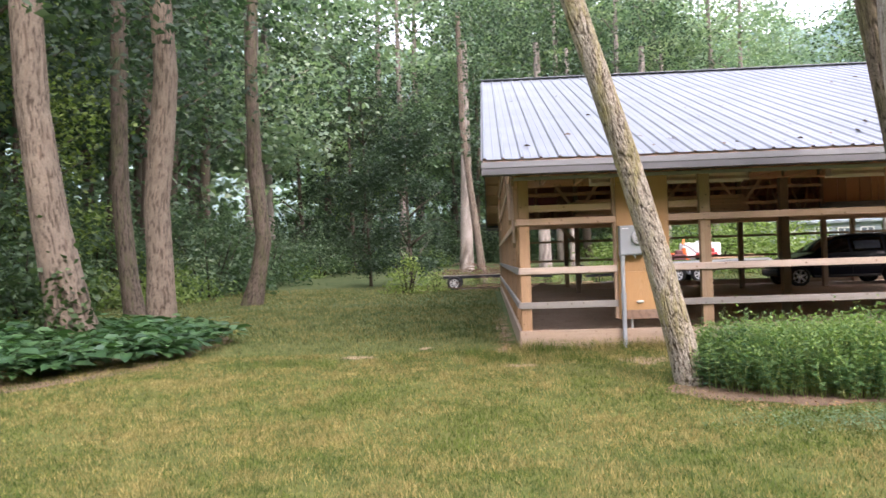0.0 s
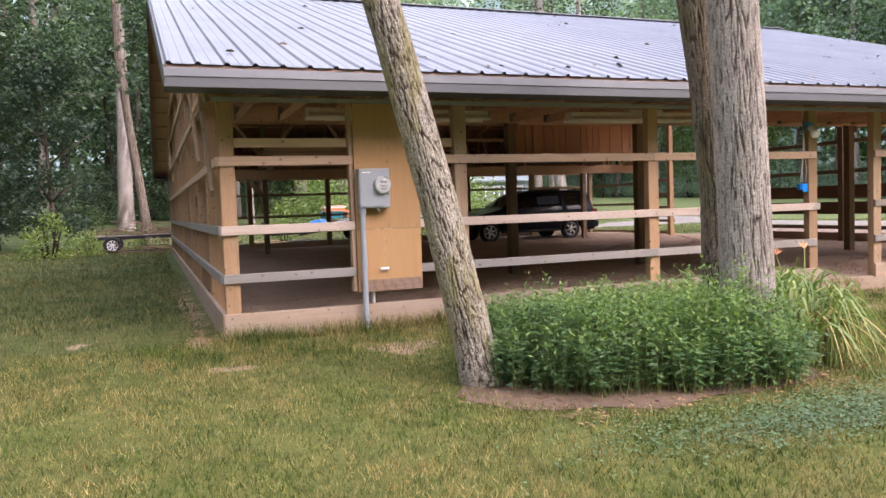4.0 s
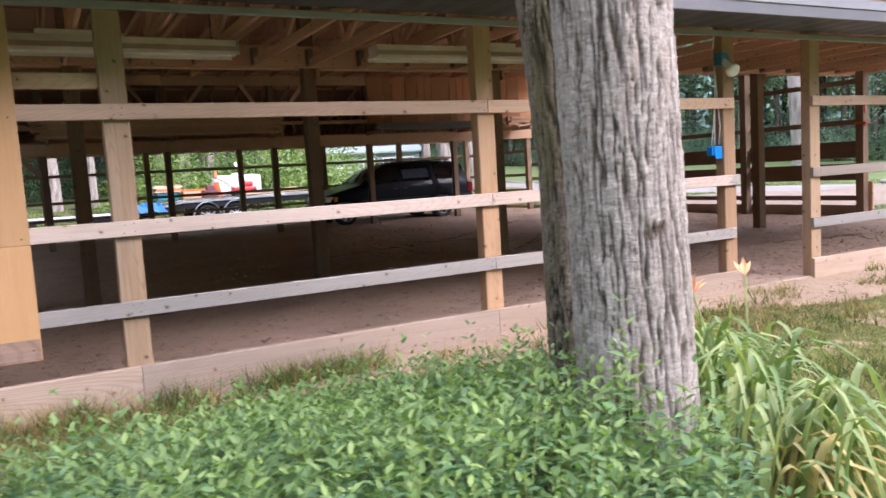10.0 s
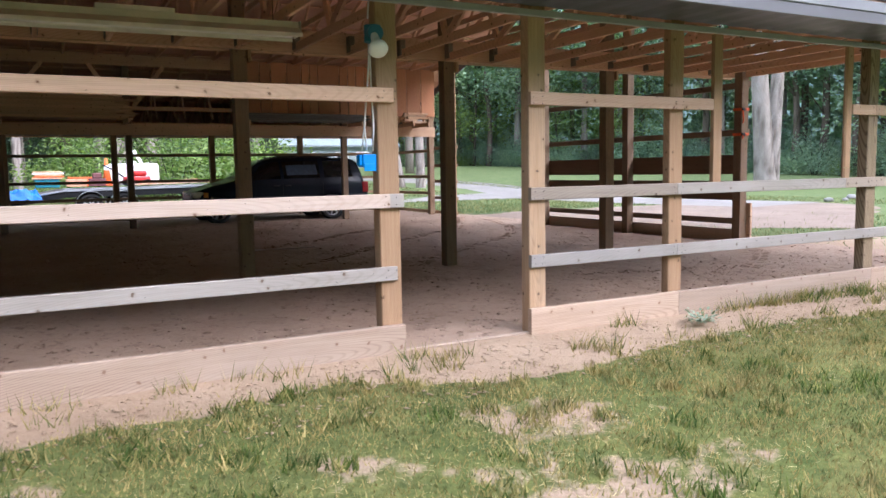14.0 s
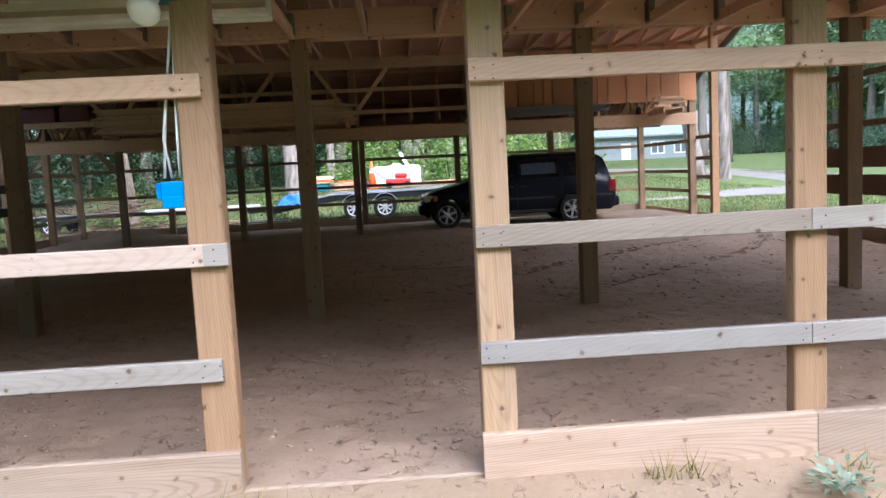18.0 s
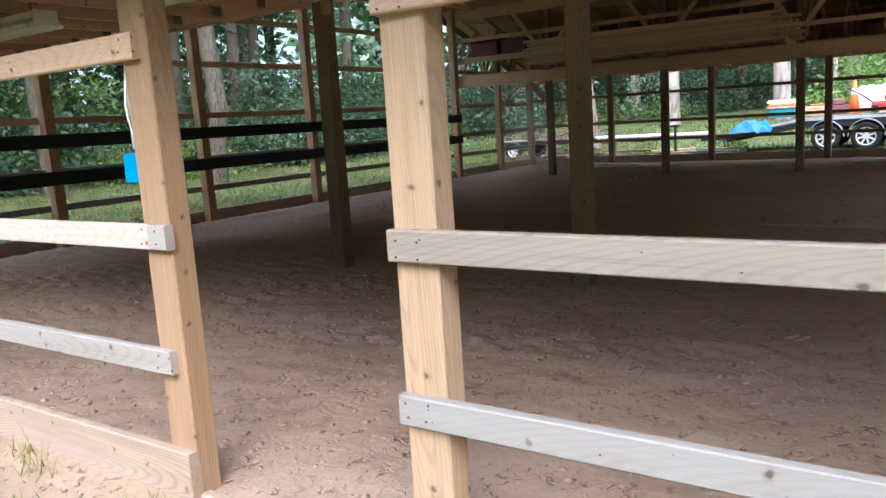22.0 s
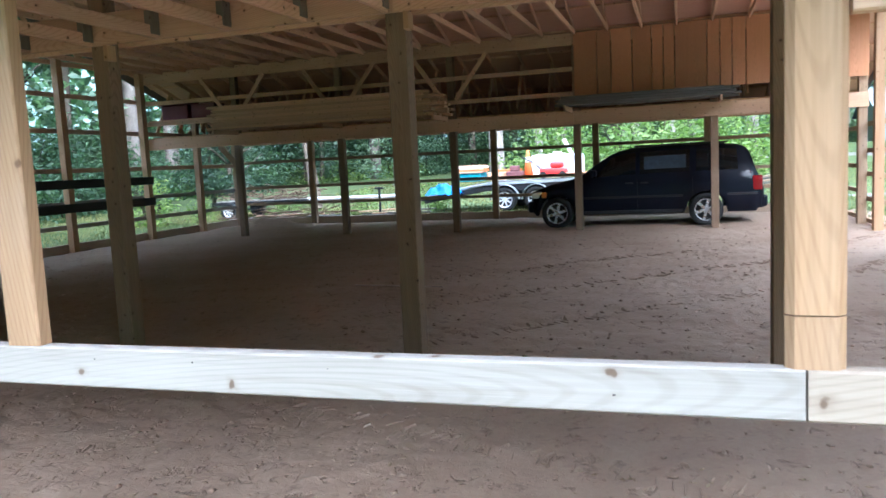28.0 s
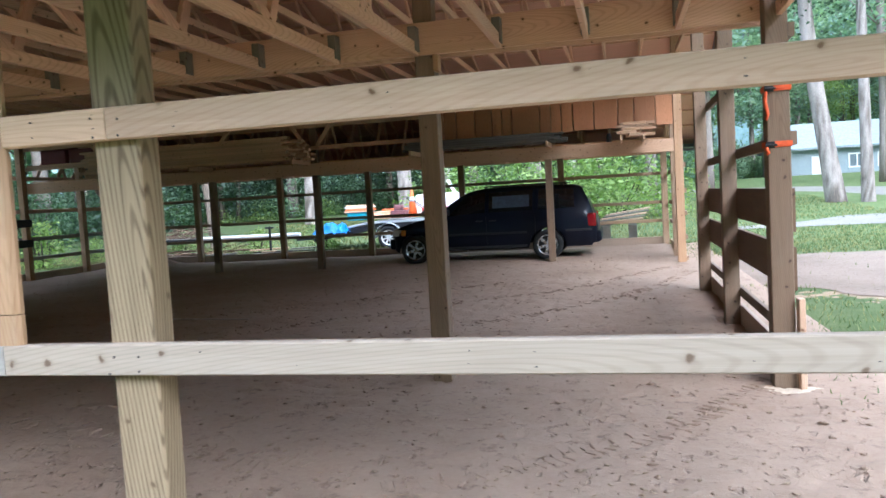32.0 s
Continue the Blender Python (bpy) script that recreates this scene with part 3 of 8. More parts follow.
def tube(points, radii, seg=10, closed=True):
    """Vertices and faces of a tapered tube along points."""
    vs, fs = [], []
    P = [Vector(p) for p in points]
    side = Vector((1, 0, 0))
    for i, p in enumerate(P):
        d = (P[min(i + 1, len(P) - 1)] - P[max(i - 1, 0)]).normalized()
        side = (side - d * side.dot(d))
        side = side.normalized() if side.length > 1e-4 else d.orthogonal().normalized()
        up = d.cross(side)
        for k in range(seg):
            a = 2 * math.pi * k / seg
            vs.append(p + (side * math.cos(a) + up * math.sin(a)) * radii[i])
    for i in range(len(P) - 1):
        for k in range(seg):
            fs.append((i * seg + k, i * seg + (k + 1) % seg, (i + 1) * seg + (k + 1) % seg, (i + 1) * seg + k))
    if closed:
        fs.append(tuple(range(seg - 1, -1, -1)))
        fs.append(tuple(len(vs) - seg + k for k in range(seg)))
    return vs, fs


def blade_leaves(C, size, D=None, width=0.45, droop=0.35, fold=0.12, r=None):
    """Two-triangle leaves at the points C. D: directions, at random when left out."""
    r = r or rng
    n = len(C)
    if D is None:
        a = r.uniform(0, 2 * np.pi, n)
        D = np.stack([np.cos(a), np.sin(a), r.normal(-droop, 0.45, n)], 1)
    D = D / np.linalg.norm(D, axis=1, keepdims=True)
    up = np.stack([r.normal(0, 1.1, n), r.normal(0, 1.1, n), np.ones(n)], 1)
    S = np.cross(D, up)
    S /= np.linalg.norm(S, axis=1, keepdims=True) + 1e-9
    N = np.cross(S, D)
    L = (size * r.uniform(0.65, 1.3, n))[:, None]
    V = np.empty((n, 4, 3))
    V[:, 0] = C
    V[:, 1] = C + D * L * 0.45 + S * L * width * 0.5 + N * L * fold
    V[:, 2] = C + D * L
    V[:, 3] = C + D * L * 0.45 - S * L * width * 0.5 + N * L * fold
    b = np.arange(n)[:, None] * 4
    T = np.concatenate([b + [0, 1, 2], b + [0, 2, 3]], 0)
    return V.reshape(-1, 3), T


def merge(parts):
    V, T, o = [], [], 0
    for v, t in parts:
        V.append(v)
        T.append(t + o)
        o += len(v)
    return np.concatenate(V), np.concatenate(T)


# ---- ground ----
def sheet(name, outline, z, material, label, category, kind="structure"):
    """A patch laid over the ground, z above it, fanned out from its middle in rings."""
    n, rings = len(outline), 14
    P, c = np.array(outline), np.mean(outline, axis=0)
    R = np.concatenate([c + (P - c) * (k / rings) for k in range(1, rings + 1)] + [c[None]])
    V = np.stack([R[:, 0], R[:, 1], lie(R[:, 0], R[:, 1]) + z], 1)
    fs = [(i, (i + 1) % n, n * rings) for i in range(n)]
    fs += [(k * n + i, (k + 1) * n + i, (k + 1) * n + (i + 1) % n, k * n + (i + 1) % n) for k in range(rings - 1) for i in range(n)]
    return tagged(link_mesh(name, V, fs, material), label, category, kind=kind)


def blob(cx, cy, rx, ry, n=40, wob=0.22, seed=0, rot=0.0):
    r = random.Random(seed)
    ph = [r.uniform(0, 6.28) for _ in range(4)]
    pts = []
    for k in range(n):
        a = 2 * math.pi * k / n
        q = 1 + wob * (math.sin(2 * a + ph[0]) * 0.5 + math.sin(3 * a + ph[1]) * 0.4 + math.sin(7 * a + ph[2]) * 0.3 + math.sin(11 * a + ph[3]) * 0.2)
        x, y = rx * q * math.cos(a), ry * q * math.sin(a)
        pts.append((cx + x * math.cos(rot) - y * math.sin(rot), cy + x * math.sin(rot) + y * math.cos(rot)))
    return pts


G = 1500


def rise(y):
    """The lawn climbs gently behind the barn."""
    return 0.036 * min(44.0, max(0.0, y - 32.0))


def lie(x, y):
    """The yard's height: it falls from the barn's front towards the lawn, less so at the east end, and lies low at the west corner."""
    x, y = np.asarray(x, float), np.asarray(y, float)
    e = np.clip((x - 8.5) / 3.5, 0, 1)
    f = np.clip((10.35 - y) / 4.4, 0, 1)
    w = np.clip((7.0 - x) / 5.0, 0, 1) * np.clip((18 - y) / 4.0, 0, 1)
    return -(0.25 - 0.21 * e * e * (3 - 2 * e)) * f - 0.06 * w * (1 - f) + 0.036 * np.clip(y - 32.0, 0, 44.0)


# where the turf is worn down to sandy soil: x, y, half widths, strength
SPOTS = [(1.62, 9.45, 0.58, 0.34, 1.0), (-1.12, 10.87, 0.16, 0.32, 0.75), (-1.96, 10.16, 0.32, 0.15, 0.8), (-0.02, 10.47, 0.18, 0.22, 0.8), (0.17, 9.32, 0.25, 0.1, 0.6), (1.9, 7.72, 0.4, 0.3, 0.75), (7.85, 9.2, 0.42, 0.34, 0.75), (7.4, 8.5, 0.42, 0.5, 0.46), (7.75, 8.05, 0.6, 0.3, 0.42), (8.2, 8.24, 0.4, 0.26, 0.42), (6.5, 8.5, 0.5, 0.3, 0.42), (6.66, 9.05, 0.34, 0.16, 0.5), (5.5, 9.22, 0.17, 0.38, 0.8), (8.0, 8.6, 2.6, 1.0, 0.18), (0.02, 13.5, 0.2, 4.5, 0.75), (12.5, 8.9, 3.0, 0.6, 0.2)]
# the lawn's ragged edge towards the sand along the barn's front
EDGE_X = (2.2, 3.0, 4.3, 5.2, 5.9, 7.0, 7.4, 7.9, 8.4, 9.0, 10.3, 11.2, 12.0, 13.0, 14.0, 15.4, 16.5)
EDGE_Y = (10.6, 10.2, 10.05, 9.86, 9.95, 10.05, 9.88, 9.68, 9.68, 9.80, 9.88, 9.80, 9.72, 9.6, 9.4, 9.2, 9.2)
wxs, wys = np.arange(-6, 23.01, 0.07), np.arange(5, 20.01, 0.07)
WX_, WY_ = np.meshgrid(wxs, wys)
level = np.array([0.42 * noise.noise(Vector((x * 1.9, y * 2.3, 1))) + 0.34 * noise.noise(Vector((x * 4.7, y * 5.5, 2))) + 0.22 * noise.noise(Vector((x * 11, y * 12, 3))) for x, y in zip(WX_.ravel(), WY_.ravel())]).reshape(WX_.shape) * 0.9
thin = level.copy()
for cx, cy, rx, ry, k in SPOTS:
    thin += k * np.exp(-((WX_ - cx) / rx) ** 2 - ((WY_ - cy) / ry) ** 2)
level += 1.1 * np.clip((WY_ - np.interp(WX_, EDGE_X, EDGE_Y)) / 0.3 + 0.5, 0, 1) * (WY_ < 10.7) * (WX_ > 2.2)
level += 0.95 * np.exp(-((WX_ - 16.2) / 1.7) ** 2 - ((WY_ - 12.4) / 2.6) ** 2) + 0.8 * np.exp(-((WX_ - 18.5) / 4.5) ** 2 - ((WY_ - 18.3) / 0.6) ** 2)
thin, level = np.clip((thin - 0.2) / 0.75, 0, 1), np.clip((level - 0.25) / 0.6, 0, 1)
WEAR = np.maximum(0.66 * thin * thin * (3 - 2 * thin), level * level * (3 - 2 * level))


def wear(x, y):
    """How bare the ground is, 0 to 1."""
    i, j = np.rint((np.asarray(x) + 6) / 0.07).astype(int), np.rint((np.asarray(y) - 5) / 0.07).astype(int)
    ok = (i >= 0) & (j >= 0) & (i < len(wxs)) & (j < len(wys))
    return np.where(ok, WEAR[j.clip(0, len(wys) - 1), i.clip(0, len(wxs) - 1)], 0.0)


gxs = np.concatenate([[-G, -300, -80, -40], np.arange(-24, -6, 1.0), wxs, [24, 32, 44, 80, 300, G]])
gys = np.concatenate([[-G, -300, -80, -30, -12, -4, 0, 3, 4.5], wys, [24, 32, 76, 300, G]])
GX, GY = np.meshgrid(gxs, gys)
gi = np.arange(GX.size).reshape(GX.shape)
me = fast_mesh("ground", np.stack([GX, GY, lie(GX, GY)], -1).reshape(-1, 3), np.stack([gi[:-1, :-1], gi[:-1, 1:], gi[1:, 1:], gi[1:, :-1]], -1).reshape(-1, 4), True)
me.attributes.new("wear", "FLOAT", "POINT").data.foreach_set("value", wear(GX, GY).ravel().astype(np.float32))
me.materials.append(M_GROUND)
tagged(new("ground", me), "mown lawn with dry yellowish patches and worn sandy soil", "lawn", kind="structure")

# barn floor: raked and tracked sand
FX0, FX1, FY0, FY1 = 0.22, 15.6, 10.46, 27.42
fxs = np.linspace(FX0, FX1, 400)
fys = np.concatenate([np.arange(FY0, 15.6, 0.036), np.linspace(15.6, FY1, 130)])
gx, gy = np.meshgrid(fxs, fys)
ny, nx = gx.shape
hz = np.zeros_like(gx)
for j in range(ny):
    for i in range(nx):
        p = Vector((gx[j, i], gy[j, i], 0))
        hz[j, i] = 0.018 * noise.noise(p * 0.8) + 0.016 * noise.noise(p * 2.7) + 0.016 * noise.noise(p * 6.5)


def floor_at(x, y):
    """The floor's height at the nearest point of its grid."""
    return hz[np.searchsorted(fys, y).clip(0, ny - 1), np.searchsorted(fxs, x).clip(0, nx - 1)]


# dents of hooves and boots, each with a small crumbled rim
rd = np.random.default_rng(23)
for _ in range(3000):
    x, y = rd.uniform(0.5, 15.3), 10.6 + 5.2 * rd.random() ** 1.15
    if noise.noise(Vector((x * 0.7, y * 0.7, 8))) < rd.uniform(-0.5, 0.15):
        continue
    j, i = np.searchsorted(fys, y), np.searchsorted(fxs, x)
    w = np.s_[max(0, j - 4):j + 5, max(0, i - 4):i + 5]
    a, s1 = rd.uniform(0, 3.14), rd.uniform(0.022, 0.042)
    dx, dy = gx[w] - x, gy[w] - y
    q = ((dx * math.cos(a) + dy * math.sin(a)) / (s1 * 1.5)) ** 2 + ((-dx * math.sin(a) + dy * math.cos(a)) / s1) ** 2
    hz[w] += rd.uniform(0.008, 0.018) * (q - 1) * np.exp(-q)
for k, (ax, ay, bx, by, wv) in enumerate(((1.0, 12.2, 14.5, 21.5, 0.9), (2.5, 15.5, 15.5, 20.3, 0.5), (4.0, 11.6, 14.0, 17.2, 0.7), (0.8, 20.0, 14.8, 22.4, 0.4), (3.0, 13.2, 11.0, 22.8, 1.2))):
    d = np.hypot(bx - ax, by - ay)
    ux, uy = (bx - ax) / d, (by - ay) / d
    s = (gx - ax) * ux + (gy - ay) * uy
    q = -(gx - ax) * uy + (gy - ay) * ux - wv * np.sin(s * 0.42 + k)
    for off in (-0.75, 0.75):
        tread = np.exp(-(((q - off) / 0.10) ** 2))
        hz += tread * (-0.016 + 0.026 * (np.sin(s * 2 * np.pi / 0.21 + np.sign(q - off) * 1.2) > 0.1))
hz = np.clip(hz + 0.03, 0.008, 0.075)
edge = np.minimum.reduce([gx - FX0, FX1 - gx, gy - FY0, FY1 - gy])
hz = np.where(edge < 0.12, 0.008 + (hz - 0.008) * np.clip(edge / 0.12, 0, 1), hz)
# a heaped pile of sand in the far corner
hz += 0.22 * np.exp(-(((gx - 1.75) / 0.75) ** 2 + ((gy - 26.4) / 0.45) ** 2)) * (1 + 0.25 * np.sin(gx * 9) * np.sin(gy * 11))
idx = np.arange(nx * ny).reshape(ny, nx)
quads = np.stack([idx[:-1, :-1], idx[:-1, 1:], idx[1:, 1:], idx[1:, :-1]], -1).reshape(-1, 4)
me = fast_mesh("floor", np.stack([gx, gy, hz], -1).reshape(-1, 3), quads, True)
me.materials.append(M_DIRT)
tagged(new("floor", me), "brown sandy dirt floor with tyre tracks and hoof marks", "floor", kind="structure")

# lugs pressed up by tyres that turned across the floor
lv, lf = [], []
rt_ = random.Random(44)
for line in (((8.2, 15.0), (9.6, 16.25), (11.2, 17.65), (12.94, 19.42), (14.9, 22.5)), ((9.6, 14.3), (11.2, 15.7), (12.9, 17.4), (14.2, 19.4), (14.9, 21.2)), ((8.2, 13.7), (9.6, 13.05), (10.7, 12.5), (12.2, 12.2)), ((5.0, 16.5), (7.5, 17.2), (10.0, 18.6), (12.0, 20.4)), ((12.6, 12.0), (14.0, 13.0), (15.2, 14.6))):
    for (ax, ay), (bx, by) in zip(line, line[1:]):
        d = math.hypot(bx - ax, by - ay)
        ux, uy = (bx - ax) / d, (by - ay) / d
        for q in range(int(d / 0.062)):
            for side in (-1, 1):
                if rt_.random() < 0.38:
                    continue
                s = q * 0.062 + rt_.uniform(-0.006, 0.006) + (0.02 if side > 0 else 0)
                wob = 0.10 * math.sin((ax + ux * s) * 1.3)
                hw, ln = rt_.uniform(0.010, 0.017), rt_.uniform(0.07, 0.10)
                p0 = (ax + ux * s - uy * (wob + side * 0.012), ay + uy * s + ux * (wob + side * 0.012))
                p1 = (p0[0] - uy * side * ln + ux * 0.02, p0[1] + ux * side * ln + uy * 0.02)
                o = len(lv)
                for (x, y) in (p0, p1):
                    iz = float(floor_at(x, y))
                    lv += [(x - ux * hw, y - uy * hw, iz - 0.012), (x, y, iz + rt_.uniform(0.003, 0.010)), (x + ux * hw, y + uy * hw, iz - 0.012)]
                lf += [(o, o + 3, o + 4, o + 1), (o + 1, o + 4, o + 5, o + 2), (o, o + 1, o + 2), (o + 3, o + 5, o + 4)]
tagged(link_mesh("tyre_marks", lv, lf, M_DIRT), "tyre tread marks pressed into the dirt floor", "tyre marks", kind="stuff")

# loose sand heaped against the front, wider at the gap and round the east corner
sx, sv, sf = np.arange(2.9, 15.2, 0.05), [], []
for k, x in enumerate(sx):
    lo = np.interp(x, EDGE_X, EDGE_Y) + 0.16 + noise.noise(Vector((x * 2.3, 3, 4))) * 0.12 + noise.noise(Vector((x * 7, 5, 9))) * 0.06
    for j in range(13):
        y = lo + (10.46 - lo) * j / 12
        sv.append((x, y, lie(x, y) - 0.006 + 0.022 * (j / 12) ** 0.7 + 0.008 * noise.noise(Vector((x * 6, y * 9, 1)))))
        if k and j:
            o = k * 13 + j
            sf.append((o - 14, o - 1, o, o - 13))
tagged(link_mesh("sand_strip", sv, sf, M_SAND, None, None, True), "bare pale sand apron along the barn", "sand", kind="structure")
sheet("planting_soil", blob(3.1, 7.96, 1.4, 1.04, n=90, seed=3, wob=0.14), 0.008, M_MULCH, "reddish brown mulch under the planting bed", "mulch")
sheet("planting_soil", blob(-8.0, 11.6, 3.9, 3.7, seed=5, wob=0.1), 0.008, M_MULCH, "dark mulch under the hosta bed", "mulch")

# a low heap of sawdust that thins out over the dirt
X, Y = np.meshgrid(14.84 + np.linspace(-0.34, 0.34, 60), 13.86 + np.linspace(-0.26, 0.26, 48))
Q = np.exp(-((X - 14.84) / 0.15) ** 2 - ((Y - 13.86) / 0.10) ** 2)
N = np.array([noise.noise(Vector((x * 12, y * 14, 3))) + 0.8 * noise.noise(Vector((x * 35, y * 35, 3))) for x, y in zip(X.ravel(), Y.ravel())]).reshape(X.shape)
gi = np.arange(X.size).reshape(X.shape)
me = fast_mesh("sawdust", np.stack([X, Y, np.maximum(floor_at(X, Y), lie(X, Y)) + 0.026 * Q + 0.010 * N - 0.013], -1).reshape(-1, 3), np.stack([gi[:-1, :-1], gi[:-1, 1:], gi[1:, 1:], gi[1:, :-1]], -1).reshape(-1, 4), True)
me.materials.append(plain("sawdust", (0.55, 0.45, 0.33), 0.95, 0, 0.15, 30, 0.5))
tagged(new("sawdust", me), "pale sawdust spilled at the foot of a post", "sawdust", kind="stuff")

sheet("worn_ground", blob(2.2, 29.6, 4.6, 1.15, n=80, seed=8, wob=0.35), 0.006, M_RUSTSOIL, "bare reddish soil with debris behind the barn", "soil")

# the driveway comes up from the dirt apron, bends round a grass island and runs on behind the far lawn
APRON = [(15.2, 19.4), (16.2, 19.0), (17.2, 15.9), (18.7, 14.6), (22.0, 16.5), (25.4, 18.6), (26.6, 20.5), (26.2, 23.0), (22.0, 23.7), (18.3, 23.8), (15.2, 23.2)]
DRIVE = [(25.0, 21.0, 1.9), (24.6, 24, 1.9), (24.2, 28, 1.9), (24.8, 33, 1.9), (26.2, 38.5, 1.9), (26.6, 44.5, 1.9), (25.6, 50, 1.9), (22.0, 56, 1.9), (14, 60, 1.9), (0, 64, 1.9), (-20, 66, 1.9)]
BRANCH = [(24.4, 32.4, 2.2), (22.8, 33.3, 2.1), (21.0, 33.6, 1.7), (19.6, 32.9, 0.9), (18.2, 32.6, 0.6), (16.2, 32.4, 0.3)]
outline = []
for (x0, y0), (x1, y1) in zip(APRON, APRON[1:] + APRON[:1]):
    for k in range(14):
        x, y = x0 + (x1 - x0) * k / 14, y0 + (y1 - y0) * k / 14
        outline.append((x + 0.3 * noise.noise(Vector((x * 1.3, y * 1.3, 1))) + 0.12 * noise.noise(Vector((x * 5, y * 5, 1))), y + 0.3 * noise.noise(Vector((x * 1.3, y * 1.3, 5))) + 0.12 * noise.noise(Vector((x * 5, y * 5, 5)))))
sheet("dirt_apron", outline, 0.010, dirt_mat("dirt_track", (0.185, 0.135, 0.098), (0.30, 0.228, 0.172), (0.12, 0.088, 0.056)), "bare brown dirt apron worn by wheels beside the barn", "dirt")
for name, line, z, lb in (("road", DRIVE, 0.014, "pale gravel driveway curving through the lawn"), ("track", BRANCH, 0.018, "pale gravel branch of the driveway thinning out in the grass")):
    side = [[], []]
    for i, (x, y, half) in enumerate(line):
        x0, y0, _ = line[max(i - 1, 0)]
        x1, y1, _ = line[min(i + 1, len(line) - 1)]
        d = math.hypot(x1 - x0, y1 - y0)
        for k, sg in ((0, 1), (1, -1)):
            px, py = x - sg * (y1 - y0) / d * half, y + sg * (x1 - x0) / d * half
            side[k].append((px, py, z + float(lie(px, py))))
    n_ = len(line)
    tagged(link_mesh(name, side[0] + side[1], [(i, n_ + i, n_ + i + 1, i + 1) for i in range(n_ - 1)], M_GRAVEL), lb, "driveway", kind="structure")

# ---- barn frame ----
YF, YP = 10.42, 10.528          # outer face of the front rails, centre line of the front posts
GRID = [0.305, 2.69, 5.12, 7.57, 10.02, 12.46, 14.85]
ROW1, ROWK, YB = 14.17, 23.97, 27.42
R1, R2, R3 = 1.645, 0.990, 0.530
RIDGE_Y, EAVE_Y, EAVE_Z, SLOPE = 18.95, 9.72, 2.385, 0.337


def roof_z(y):
    return EAVE_Z + SLOPE * ((y - EAVE_Y) if y <= RIDGE_Y else (2 * RIDGE_Y - EAVE_Y - y))


def post(name, x, y, z, material, parent=None, s=0.142, z0=-0.3, d=None):
    """A post, s wide along x and d deep along y."""
    return board(name, (x, y, z0), (x, y, z), s, d or s, material, parent, 0.006)


front = empty("wall_south", (GRID[0], YP, 0), "open timber front wall of posts and weathered rails", "barn wall", kind="structure")
for x, mt in zip(GRID, (M_POST, M_POST_GREY, M_POST, M_POST, M_POST, M_POST_GREEN, M_POST_GREY)):
    post("post", x, YF + 0.0375 + 0.0425, roof_z(YP) - 0.24, mt, front, d=0.098 if x != 10.02 else 0.075)
post("post", 8.70, YF + 0.0375 + 0.0425, roof_z(YP) - 0.24, M_POST_GREY, front, d=0.098)


def rail(name, x0, x1, z, material, y=YF + 0.019, h=0.089, parent=None):
    return board(name, (x0, y, z), (x1, y, z), 0.038, h, material, parent or front)


for x0, x1 in ((0.222, 1.515), (2.20, 5.12), (5.124, 7.60)):
    rail("rail", x0, x1, R1, M_RAIL)
    rail("rail", x0, x1, R2, M_RAIL_PALE)
    rail("rail", x0, x1, R3, M_RAIL_GREY)
rail("rail", 7.56, 7.655, R2, M_RAIL_GREY, y=YF + 0.0185)
rail("rail", 8.628, 10.372, R1 + 0.012, M_RAIL)
rail("rail", 8.628, 10.0, R2 + 0.012, M_RAIL_WARMLIT)
rail("rail", 10.004, 12.05, R2 + 0.012, M_RAIL_GREY)
rail("rail", 12.054, 15.0, R2 + 0.012, M_RAIL_WARMLIT)
rail("rail", 8.628, 10.0, R3, M_RAIL_GREY)
rail("rail", 10.004, 15.0, R3, M_RAIL_GREY)
rail("rail", 12.115, 12.45, R1 + 0.012, M_RAIL)
rail("rail", 12.454, 15.0, R1 + 0.012, M_RAIL)
rail("rail", 0.342, 2.618, 1.825, M_RAIL, y=YP)
for x0, x1 in ((0.215, 2.69), (2.694, 5.12), (5.124, 7.645), (8.62, 10.02), (10.024, 12.46), (12.464, 15.0)):
    board("sill", (x0, YF + 0.016, 0.042), (x1, YF + 0.016, 0.042), 0.044, 0.31, M_SILL, front, 0.006)
board("sill", (7.645, YF + 0.05, -0.02), (8.62, YF + 0.05, -0.02), 0.05, 0.10, M_SILL, front, 0.008)
for x, z0, z1, mt in ((10.425, R2 + 0.0565, 2.20, M_POST), (12.066, R2 + 0.0565, 1.135, M_POST), (12.066, 1.1375, 2.20, M_POST)):
    board("upright", (x, YF + 0.022, z0), (x, YF + 0.022, z1), 0.092, 0.040, mt, front, 0.004 if x < 11 else 0.013)
board("upright", (1.50, YF + 0.06, R3 - 0.2), (1.50, YF + 0.06, 2.2), 0.038, 0.089, M_RAIL, front)
# screw heads where the rails meet the posts
bm = bmesh.new()
cyl(bm, (0, -0.0012, 0), (0, 0.003, 0), 0.0036, seg=8)
nail_me = bpy.data.meshes.new("screw")
bm.to_mesh(nail_me)
bm.free()
nail_me.materials.append(M_NAIL)
for x in (2.67, 2.72, 5.09, 5.15, 7.53, 7.60, 8.65, 8.72, 9.97, 10.05, 12.41, 12.50):
    for z in (R1, R2, R3):
        if 10.5 < x < 12.3 and z == R1:
            continue
        for dz in (-0.022, 0.024):
            place(new("screw", nail_me), front, pose(x + random.uniform(-0.01, 0.01), YF - 0.001, z + dz + random.uniform(-0.005, 0.005)))

